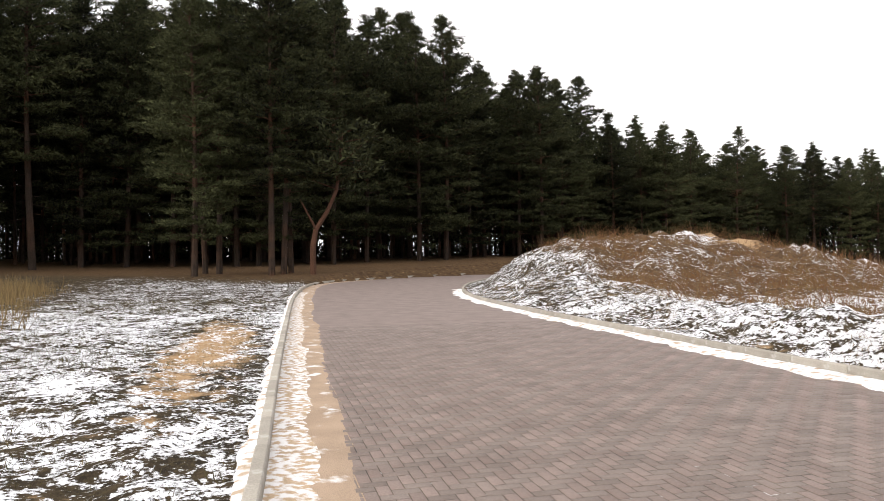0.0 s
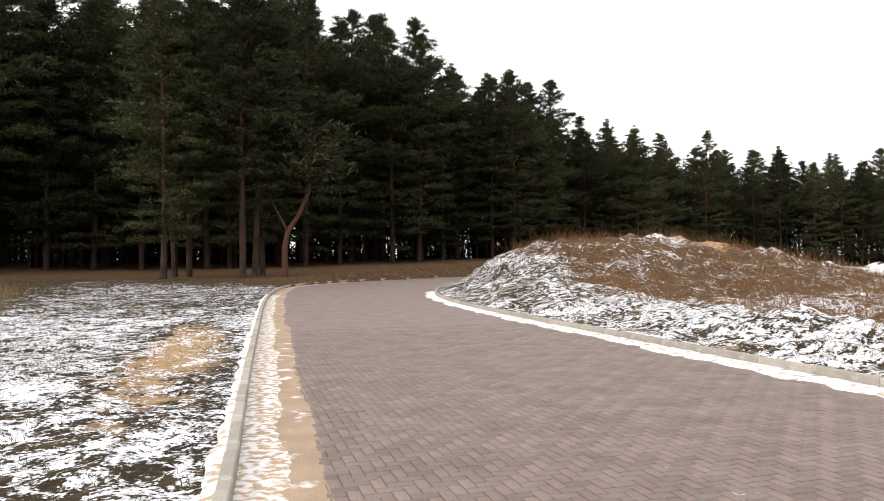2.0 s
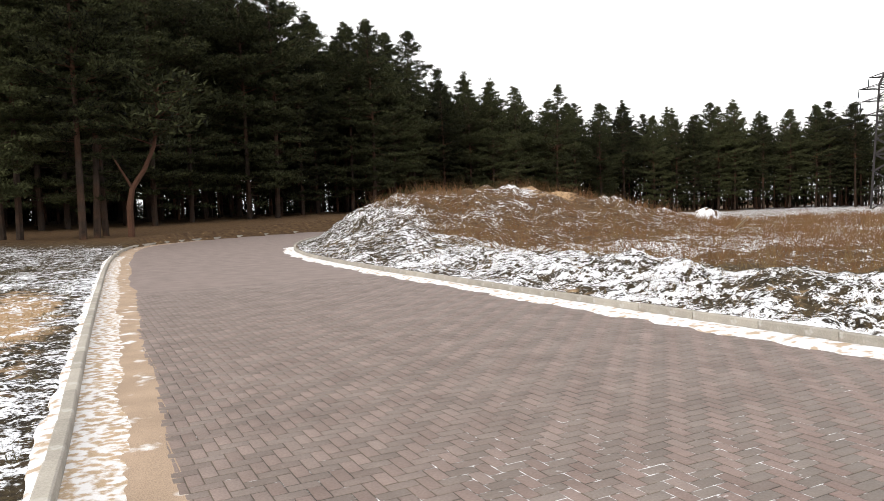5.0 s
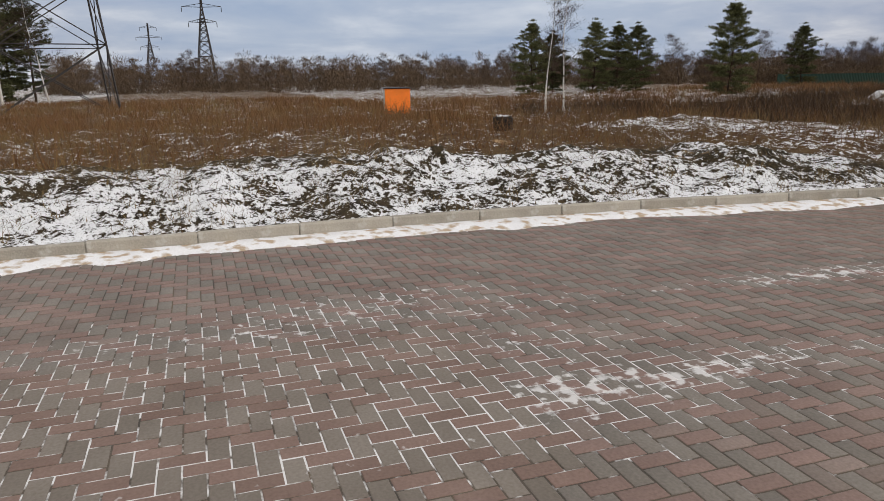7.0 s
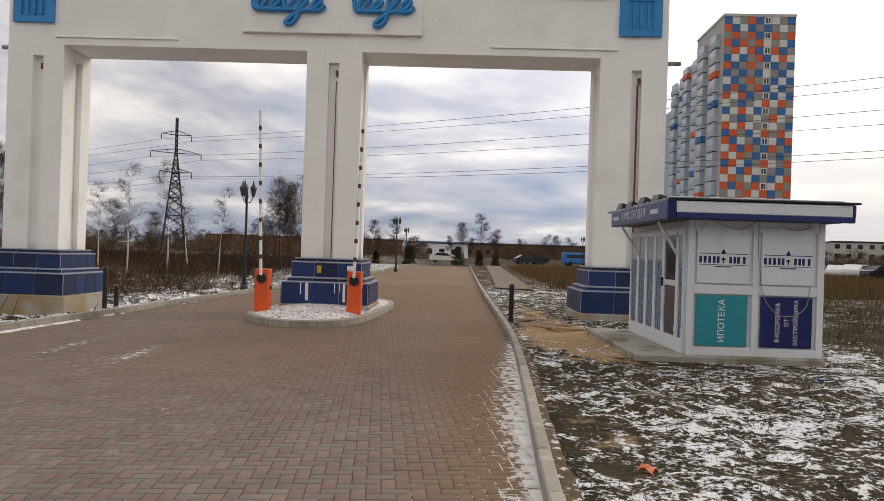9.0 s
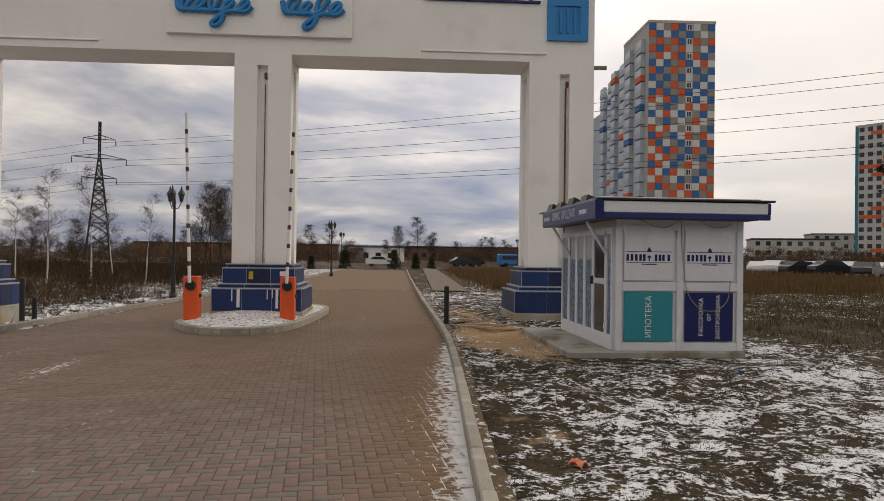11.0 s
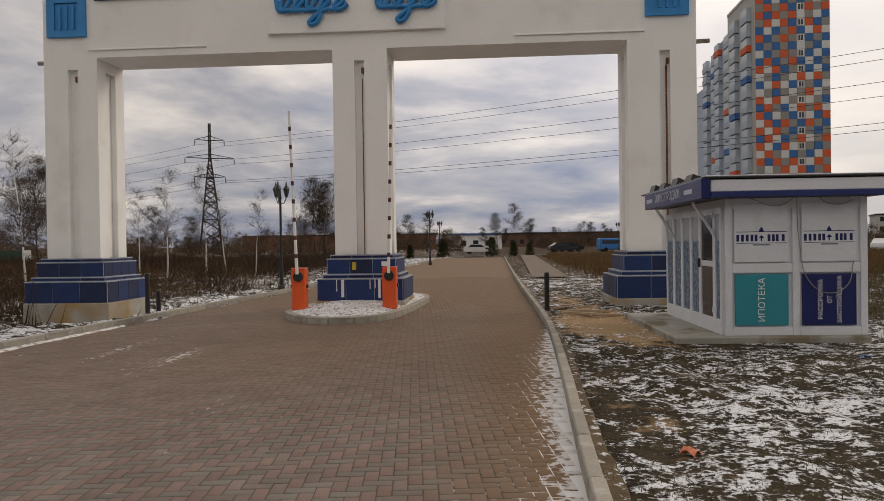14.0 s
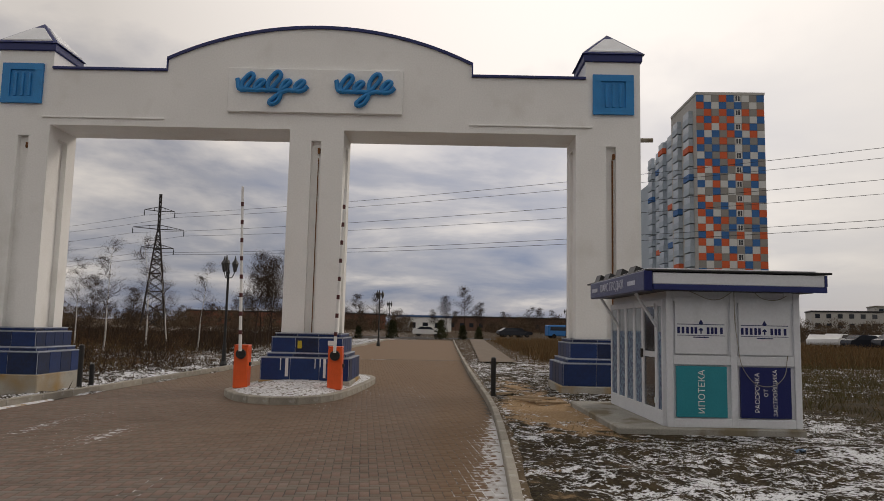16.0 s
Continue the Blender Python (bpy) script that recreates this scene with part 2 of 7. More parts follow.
def box(bm, x0, x1, y0, y1, z0, z1, bevel=0.0):
    r = bmesh.ops.create_cube(bm, size=1.0, matrix=Matrix.LocRotScale(((x0 + x1) / 2, (y0 + y1) / 2, (z0 + z1) / 2), None, (abs(x1 - x0), abs(y1 - y0), abs(z1 - z0))))
    if bevel:
        es = list({e for v in r["verts"] for e in v.link_edges})
        bmesh.ops.bevel(bm, geom=es, offset=bevel, segments=1, affect="EDGES")
    return bm


def boxes(*args, bevel=0.0):
    bm = bmesh.new()
    for a in args:
        box(bm, *a, bevel=bevel)
    return bm


def prism(pts, z0, z1, bm=None):
    """An upright prism over a plan outline, counter-clockwise."""
    bm = bm or bmesh.new()
    lo = [bm.verts.new((x, y, z0)) for x, y in pts]
    hi = [bm.verts.new((x, y, z1)) for x, y in pts]
    bm.faces.new(hi); bm.faces.new(list(reversed(lo)))
    n = len(pts)
    for i in range(n):
        bm.faces.new((lo[i], lo[(i + 1) % n], hi[(i + 1) % n], hi[i]))
    return bm


def slab(pts, y0, y1, bm=None):
    """A prism over an outline in x, z, from depth y0 to y1."""
    bm = bm or bmesh.new()
    a = [bm.verts.new((x, y0, z)) for x, z in pts]
    b = [bm.verts.new((x, y1, z)) for x, z in pts]
    bm.faces.new(a); bm.faces.new(list(reversed(b)))
    n = len(pts)
    for i in range(n):
        bm.faces.new((a[(i + 1) % n], a[i], b[i], b[(i + 1) % n]))
    bmesh.ops.recalc_face_normals(bm, faces=bm.faces)
    return bm


def rod(bm, a, b, r0, r1=None, sides=5, caps=False):
    """A tapered rod from a to b."""
    a, b = Vector(a), Vector(b)
    r1 = r0 if r1 is None else r1
    q = (b - a).to_track_quat("Z", "Y").to_matrix()
    ring = []
    for c, r in ((a, r0), (b, r1)):
        ring.append([bm.verts.new(c + q @ Vector((r * math.cos(6.2832 * i / sides), r * math.sin(6.2832 * i / sides), 0))) for i in range(sides)])
    for i in range(sides):
        bm.faces.new((ring[0][i], ring[0][(i + 1) % sides], ring[1][(i + 1) % sides], ring[1][i]))
    if caps:
        bm.faces.new(ring[1]); bm.faces.new(list(reversed(ring[0])))
    return bm


def turned(bm, profile, sides=12, x=0.0, y=0.0):
    """A turned body: (radius, height) pairs from bottom to top."""
    rings = [[bm.verts.new((x + r * math.cos(6.2832 * i / sides), y + r * math.sin(6.2832 * i / sides), z)) for i in range(sides)] for r, z in profile]
    for p, q in zip(rings, rings[1:]):
        for i in range(sides):
            bm.faces.new((p[i], p[(i + 1) % sides], q[(i + 1) % sides], q[i]))
    bm.faces.new(rings[-1]); bm.faces.new(list(reversed(rings[0])))
    return bm


# ---- plan of the road ----
KERB_A = np.array([(-60, -84), (-40, -75), (-24, -67), (-17.5, -62.5), (-11.5, -57.5), (-6.7, -52.3), (-3.1, -47.2), (-1.6, -41.6), (-0.73, -31), (-0.42, -23.6), (-0.21, -16.6), (-0.04, -10.8),
                   (0.03, -7.65), (0.09, -4.9), (0.33, 0), (0.88, 4.7), (1.13, 6.5), (1.55, 9.5), (2.1, 13.85), (2.6, 20.4), (3.3, 29), (5.5, 54), (7.6, 77)])
KERB_B = np.array([(-64, -78), (-45, -69.5), (-29, -62), (-17.5, -54), (-11.0, -41), (-8.2, -32.3), (-7.2, -26.5), (-6.95, -21), (-6.95, -16.7), (-7.12, -11), (-7.25, -7), (-7.42, -4), (-7.56, -1),
                   (-7.68, 1.3), (-7.72, 3), (-7.55, 5.4), (-7.25, 8.4), (-6.9, 12), (-6.5, 14.5), (-6.1, 17.2), (-5.65, 20.5), (-4.9, 25.3), (-2.3, 44), (0.9, 77)])


def resample(P, step):
    """Evenly spaced points along a smoothed polyline."""
    for _ in range(3):
        Q = np.empty((2 * len(P), 2)); Q[0], Q[-1] = P[0], P[-1]
        Q[1:-1:2], Q[2:-1:2] = 0.75 * P[:-1] + 0.25 * P[1:], 0.25 * P[:-1] + 0.75 * P[1:]
        P = Q
    s = np.concatenate([[0], np.cumsum(np.hypot(*np.diff(P, axis=0).T))])
    u = np.arange(0, s[-1], step)
    return np.stack([np.interp(u, s, P[:, 0]), np.interp(u, s, P[:, 1])], 1)


LINE_A, LINE_B = resample(KERB_A, 1.0), resample(KERB_B, 1.0)


def distance_to(X, Y, line):
    best = np.full(X.shape, 1e9)
    for (ax, ay), (bx, by) in zip(line[:-1], line[1:]):
        dx, dy = bx - ax, by - ay
        t = np.clip(((X - ax) * dx + (Y - ay) * dy) / (dx * dx + dy * dy), 0, 1)
        best = np.minimum(best, (X - ax - t * dx) ** 2 + (Y - ay - t * dy) ** 2)
    return np.sqrt(best)


ROAD = np.concatenate([LINE_A, LINE_B[::-1]])


def inside(X, Y, poly):
    res = np.zeros(X.shape, bool)
    for (ax, ay), (bx, by) in zip(poly, np.roll(poly, -1, axis=0)):
        if ay != by:
            res ^= ((ay > Y) != (by > Y)) & (X < (bx - ax) * (Y - ay) / (by - ay) + ax)
    return res


def smooth(v, a, b):
    t = np.clip((v - a) / (b - a), 0, 1)
    return t * t * (3 - 2 * t)


GRID = np.random.RandomState(7).rand(256, 256)


def vnoise(x, y):
    """Smooth value noise with period 256."""
    i, j = np.floor(x).astype(int), np.floor(y).astype(int)
    u, v = x - i, y - j
    u, v = u * u * (3 - 2 * u), v * v * (3 - 2 * v)
    g = lambda a, b: GRID[a % 256, b % 256]
    return (g(i, j) * (1 - u) + g(i + 1, j) * u) * (1 - v) + (g(i, j + 1) * (1 - u) + g(i + 1, j + 1) * u) * v


def fbm(x, y, n=4):
    s, a, tot = 0, 1, 0
    for k in range(n):
        s, tot = s + a * vnoise(x * 2 ** k + 17 * k, y * 2 ** k + 31 * k), tot + a
        a *= 0.5
    return s / tot


def land(X, Y):
    """Height of the ground and the masks (snow, sand, brush) at plan points."""
    X, Y = np.asarray(X, float), np.asarray(Y, float)
    dA, dB = distance_to(X, Y, LINE_A[::2]), distance_to(X, Y, LINE_B[::2])
    road = inside(X, Y, ROAD)
    south = (Y < np.interp(X, LINE_A[:, 0], LINE_A[:, 1])) & (Y < -36) & (X > -60) & ~road
    sideB = ((dB < dA) | (X < -8)) & ~south
    d = np.where(road, -np.minimum(dA, dB), np.minimum(dA, dB))
    far = np.hypot(X, Y)
    n1, n2, n3 = fbm(X * 0.35, Y * 0.35), fbm(X * 1.3 + 50, Y * 1.3), fbm(X * 4.0, Y * 4.0 + 90, 3)
    # bank beside the far kerb: lumpy crest, then lower scrubland
    along = smooth(Y, -70, -50) * (1 - smooth(Y, 7.5, 11.5))
    bank = (0.30 * smooth(d, 0.3, 2.4) * (1 - 0.85 * smooth(d, 3.0, 6.5))) * along * (0.35 + 1.3 * n1)
    heap = 0.30 * np.exp(-((X + 10.8) / 1.0) ** 2 - ((Y + 5.5) / 1.1) ** 2) + 0.22 * np.exp(-((X + 9.3) / 0.9) ** 2 - ((Y + 11.3) / 1.1) ** 2)
    mound = 2.35 * np.exp(-np.abs((X + 21) / 9.0) ** 2.4 - np.abs((Y + 35) / 8.0) ** 2.4) + 0.9 * np.exp(-((X + 13) / 4.5) ** 2 - ((Y + 30) / 6.0) ** 2)
    mound = mound * smooth(d, 0.2, 4.5)
    hb = 0.1 + bank + heap * smooth(d, 0.2, 1.2) + mound - 0.38 * smooth(d, 9, 30) * (1 - smooth(Y, 30, 60)) - 0.3 * smooth(Y, 8, 11) * (1 - smooth(Y, 30, 45)) * smooth(d, 0.2, 1.2)
    hb = hb + 0.45 * np.exp(-((X + 19.5) / 5) ** 2 - ((Y - 14) / 4.5) ** 2)
    lumps = fbm(X * 0.75 + 13, Y * 0.75, 4)
    hb = hb + 1.1 * (lumps - 0.5) * np.clip(mound, 0, 1) + 0.28 * (lumps - 0.5) * smooth(d, 0.6, 2.0) * along
    ha = 0.10 + (0.45 * smooth(far, 38, 52) + 1.3 * smooth(far, 48, 100)) * smooth(-Y, 5, 30) * smooth(X, -60, -25) + 0.10 * (n1 - 0.5)
    ha = ha + (0.12 - ha) * smooth(Y, 24, 28) * (1 - smooth(np.abs(X - (4.75 + (Y - 29.4) * 0.1142)), 1.1, 2.0))
    h = np.where(sideB, hb, ha)
    woods = smooth(-Y - 0.55 * np.abs(X + 5), 36, 47)
    h = h + (n2 - 0.5) * np.where(sideB, 0.36, 0.15) * smooth(d, 0.15, 1.0) * (1 - 0.6 * woods) + (n3 - 0.5) * np.where(sideB, 0.22, 0.09) * smooth(d, 0.1, 0.5) * (1 - smooth(far, 20, 60))
    h = np.where(d < 0.15, -0.09 + 0.17 * smooth(d, 0.02, 0.14), h)
    booth = smooth(X, 2.6, 3.6) * (1 - smooth(X, 6.5, 7.5)) * smooth(Y, 9.2, 10.2) * (1 - smooth(Y, 14.4, 15.4))
    h = h - (h - 0.07) * booth
    end = smooth(Y, 70, 80)
    h = h * (1 - end) + end * (-0.02)
    # masks
    snowB = 0.535 * (1 - smooth(d, 2.6, 5.2) * smooth(Y, -16, -11)) * (1 - smooth(d, 4.5, 7.5) * (1 - smooth(np.hypot(X + 15, Y + 29), 6, 10)))
    snowB = snowB - 0.10 * np.exp(-((X + 23) / 8) ** 2 - ((Y + 31) / 9) ** 2)
    snowB = snowB - 0.06 * smooth(-Y, 17, 24)
    snowB = np.maximum(snowB, 0.62 * np.exp(-((X + 20.5) / 4.0) ** 2 - ((Y + 32.5) / 2.0) ** 2))
    snowB = np.maximum(snowB, 0.54 * np.exp(-((X + 19.5) / 6) ** 2 - ((Y - 13.5) / 5) ** 2))
    snowB = np.maximum(snowB, 0.45 * smooth(Y, 9, 14) * (1 - smooth(Y, 50, 70)))
    snowB = np.maximum(snowB, 0.34)
    snowA = np.where(Y < 0, 0.55 - 0.25 * smooth(X, 7, 13) * smooth(-Y, 5, 14) - 0.12 * smooth(-Y, 18, 28), 0.47 - 0.16 * smooth(Y, 27, 34) - 0.20 * smooth(X + 0.3 * Y, 10.5, 14) * (1 - smooth(Y, 15, 18)) - 0.1 * smooth(X, 7, 9))
    snow = np.where(sideB, snowB, snowA) * (1 - woods)
    sand = 0.80 * np.exp(-((X - 1.1) / 0.9) ** 2 - ((Y + 13) / 6.5) ** 2) + 1.0 * np.exp(-((X - 3.0) / 1.0) ** 2 - ((Y - 12.9) / 2.8) ** 2) + 0.55 * np.exp(-((X - 3.4) / 0.9) ** 2 - ((Y - 19.0) / 4.5) ** 2) + 0.42 * np.exp(-((X - 1.75) / 0.45) ** 2 - ((Y - 7.0) / 2.6) ** 2) + 0.9 * np.exp(-((X + 22.5) / 2.0) ** 2 - ((Y + 33) / 2.5) ** 2)
    sand = np.maximum(sand, 0.28 * woods * np.exp(-(d / 3.0) ** 2))
    sand = np.maximum(sand, np.where(sideB, 0.35 * smooth(fbm(X * 0.8, Y * 0.8 + 5), 0.55, 0.75), 0.3 * smooth(fbm(X * 0.6 + 9, Y * 0.6), 0.55, 0.75)))
    snow = snow - 0.22 * np.clip(sand, 0, 1)
    brush = np.where(sideB, smooth(d, 3.0, 6.0), smooth(Y, 20, 30) * 0.5)
    brush = np.maximum(brush, woods)
    return h, d, snow, sand, brush, sideB


# ---- ground ----
def ground_material():
    m = bpy.data.materials.new("earth_grass_and_snow")
    m.use_nodes = True
    t = m.node_tree
    L = t.links.new
    b = t.nodes["Principled BSDF"]
    b.inputs["Roughness"].default_value = 0.9
    b.inputs["Specular IOR Level"].default_value = 0.12
    at = t.nodes.new("ShaderNodeAttribute"); at.attribute_name = "mask"
    sp = t.nodes.new("ShaderNodeSeparateColor")
    L(at.outputs["Color"], sp.inputs[0])
    co = t.nodes.new("ShaderNodeTexCoord")

    def noise_at(scale, detail=5, rough=0.6):
        n = t.nodes.new("ShaderNodeTexNoise")
        n.inputs["Scale"].default_value, n.inputs["Detail"].default_value, n.inputs["Roughness"].default_value = scale, detail, rough
        L(co.outputs["Object"], n.inputs["Vector"])
        return n.outputs["Fac"]

    def mixed(fac, a, c):
        n = t.nodes.new("ShaderNodeMix"); n.data_type = "RGBA"
        L(fac, n.inputs[0])
        for v, s in ((a, n.inputs[6]), (c, n.inputs[7])):
            if isinstance(v, tuple):
                s.default_value = (*v, 1)
            else:
                L(v, s)
        return n.outputs[2]

    def edge(v, lo, hi):
        n = t.nodes.new("ShaderNodeMapRange"); n.inputs[1].default_value, n.inputs[2].default_value = lo, hi
        L(v, n.inputs[0])
        return n.outputs[0]

    def math2(op, a, c):
        n = t.nodes.new("ShaderNodeMath"); n.operation = op
        for v, s in ((a, n.inputs[0]), (c, n.inputs[1])):
            if isinstance(v, float):
                s.default_value = v
            else:
                L(v, s)
        return n.outputs[0]

    n_big, n_mid, n_fine = noise_at(1.1), noise_at(3.0), noise_at(22.0, 4)
    earth = mixed(edge(n_mid, 0.4, 0.65), (0.022, 0.017, 0.011), (0.062, 0.044, 0.025))
    earth = mixed(edge(n_fine, 0.45, 0.7), earth, (0.070, 0.054, 0.026))
    brushc = mixed(edge(n_mid, 0.35, 0.7), (0.060, 0.034, 0.018), (0.13, 0.082, 0.040))
    col = mixed(sp.outputs[2], earth, brushc)
    sandc = mixed(edge(n_fine, 0.35, 0.7), (0.30, 0.19, 0.10), (0.46, 0.33, 0.20))
    sand_f = edge(math2("ADD", sp.outputs[1], math2("MULTIPLY", math2("SUBTRACT", n_mid, 0.5), 1.2)), 0.40, 0.62)
    col = mixed(sand_f, col, sandc)
    k = math2("ADD", sp.outputs[0], math2("MULTIPLY", math2("SUBTRACT", noise_at(6.2, 6, 0.70), 0.5), 1.55))
    k = math2("ADD", k, math2("MULTIPLY", math2("SUBTRACT", n_fine, 0.5), 0.95))
    k = math2("ADD", k, math2("MULTIPLY", math2("SUBTRACT", n_big, 0.5), 0.8))
    snow_f = edge(k, 0.46, 0.56)
    snow_f = math2("MULTIPLY", snow_f, edge(noise_at(45.0, 3), 0.30, 0.42))
    col = mixed(snow_f, col, (0.80, 0.82, 0.86))
    L(col, b.inputs["Base Color"])
    bp = t.nodes.new("ShaderNodeBump"); bp.inputs["Strength"].default_value, bp.inputs["Distance"].default_value = 0.8, 0.05
    L(math2("ADD", n_fine, math2("MULTIPLY", snow_f, 0.5)), bp.inputs["Height"]); L(bp.outputs[0], b.inputs["Normal"])
    return m


def axis(fine):
    """Coordinates: fine stretches (from, to, step), growing steps outside to the horizon."""
    v = []
    for a, c, s in fine:
        v += list(np.arange(a, c, s))
    lo, hi, step = [], [], 0.6
    x = fine[0][0]
    while x > -2500:
        step *= 1.12; x -= step; lo.append(x)
    x, step = fine[-1][1], 0.6
    while x < 2500:
        hi.append(x); step *= 1.12; x += step
    return np.array(lo[::-1] + v + hi)


def build_ground():
    xs = axis(((-26, -13, 0.35), (-13, -6.4, 0.13), (-6.4, -0.8, 0.5), (-0.8, 7.5, 0.13), (7.5, 14, 0.3)))
    ys = axis(((-42, -22, 0.4), (-22, 16, 0.15), (16, 30, 0.35)))
    X, Y = np.meshgrid(xs, ys)
    h, d, snow, sand, brush, _ = land(X, Y)
    nx, ny = len(xs), len(ys)
    V = np.stack([X, Y, h], -1).reshape(-1, 3)
    i = np.arange(nx * ny).reshape(ny, nx)
    F = np.stack([i[:-1, :-1], i[:-1, 1:], i[1:, 1:], i[1:, :-1]], -1).reshape(-1, 4)
    ob = tri_mesh("ground", V, F, ground_material(), None, "rough ground with patchy snow, brown grass and bare sandy soil")
    tagged(ob, category="ground", kind="structure")
    col = ob.data.color_attributes.new("mask", "FLOAT_COLOR", "POINT")
    c = np.stack([snow, sand, brush, np.ones_like(snow)], -1).astype(np.float32)
    col.data.foreach_set("color", c.ravel())
    ob.data.polygons.foreach_set("use_smooth", np.ones(len(F), bool))
    return ob


ground = build_ground()


def height(x, y):
    return float(land(np.array([x]), np.array([y]))[0][0])


# ---- road ----
def road_material(joint):
    """Paver surface far away, or the joints between near pavers; snow lies in worn bands along the road."""
    m = bpy.data.materials.new("paver_joints" if joint else "paver_tops")
    m.use_nodes = True
    t = m.node_tree
    L = t.links.new
    b = t.nodes["Principled BSDF"]
    b.inputs["Roughness"].default_value = 0.75
    b.inputs["Specular IOR Level"].default_value = 0.2
    co = t.nodes.new("ShaderNodeNewGeometry")
    at = t.nodes.new("ShaderNodeAttribute"); at.attribute_name = "tone"
    sp = t.nodes.new("ShaderNodeSeparateColor")
    L(at.outputs["Color"], sp.inputs[0])
    mp = t.nodes.new("ShaderNodeMapping"); mp.inputs["Scale"].default_value = (1.5, 0.28, 1.0)
    L(co.outputs["Position"], mp.inputs["Vector"])

    def nz(scale, detail, vec):
        n = t.nodes.new("ShaderNodeTexNoise"); n.inputs["Scale"].default_value, n.inputs["Detail"].default_value = scale, detail
        L(vec, n.inputs["Vector"])
        return n.outputs["Fac"]

    def rng(v, lo, hi, a=0.0, c=1.0):
        n = t.nodes.new("ShaderNodeMapRange")
        for i, q in enumerate((lo, hi, a, c)):
            n.inputs[i + 1].default_value = q
        L(v, n.inputs[0])
        return n.outputs[0]

    def op(kind, a, c):
        n = t.nodes.new("ShaderNodeMath"); n.operation = kind
        for v, s in ((a, n.inputs[0]), (c, n.inputs[1])):
            if isinstance(v, float):
                s.default_value = v
            else:
                L(v, s)
        return n.outputs[0]

    def mixed(fac, a, c):
        n = t.nodes.new("ShaderNodeMix"); n.data_type = "RGBA"
        L(fac, n.inputs[0])
        for v, s in ((a, n.inputs[6]), (c, n.inputs[7])):
            if isinstance(v, tuple):
                s.default_value = (*v, 1)
            else:
                L(v, s)
        return n.outputs[2]

    fine, mid = nz(60.0, 4, co.outputs["Position"]), nz(2.0, 5, co.outputs["Position"])
    streak = nz(1.0, 5, mp.outputs[0])
    snow = op("ADD", sp.outputs[2], op("MULTIPLY", op("SUBTRACT", streak, 0.5), 1.1))
    if joint:
        base = mixed(rng(mid, 0.35, 0.65), (0.060, 0.052, 0.046), (0.12, 0.095, 0.070))
        f = rng(op("ADD", snow, op("MULTIPLY", op("SUBTRACT", nz(9.0, 5, co.outputs["Position"]), 0.5), 1.7)), 0.42, 0.64)
    else:
        red = mixed(rng(mid, 0.3, 0.7), (0.160, 0.106, 0.096), (0.212, 0.147, 0.133))
        grey = mixed(rng(mid, 0.3, 0.7), (0.142, 0.138, 0.126), (0.200, 0.192, 0.176))
        base = mixed(sp.outputs[0], grey, red)
        g = t.nodes.new("ShaderNodeNewGeometry")
        ran = t.nodes.new("ShaderNodeObjectInfo")
        k = t.nodes.new("ShaderNodeVectorMath"); k.operation = "SCALE"
        L(base, k.inputs[0]); L(op("MULTIPLY", op("MULTIPLY", rng(g.outputs["Random Per Island"], 0, 1, 0.88, 1.12), rng(ran.outputs["Random"], 0, 1, 0.85, 1.15)), rng(fine, 0.3, 0.7, 0.85, 1.15)), k.inputs["Scale"])
        base = mixed(op("MULTIPLY", sp.outputs[1], 0.95), k.outputs[0], (0.168, 0.103, 0.056))
        f = rng(op("ADD", snow, op("MULTIPLY", op("SUBTRACT", nz(11.0, 6, co.outputs["Position"]), 0.5), 2.0)), 0.84, 1.02, 0.0, 0.8)
    L(mixed(f, base, (0.64, 0.64, 0.65)), b.inputs["Base Color"])
    bp = t.nodes.new("ShaderNodeBump"); bp.inputs["Strength"].default_value, bp.inputs["Distance"].default_value = 0.25, 0.01
    L(fine, bp.inputs["Height"]); L(bp.outputs[0], b.inputs["Normal"])
    return m


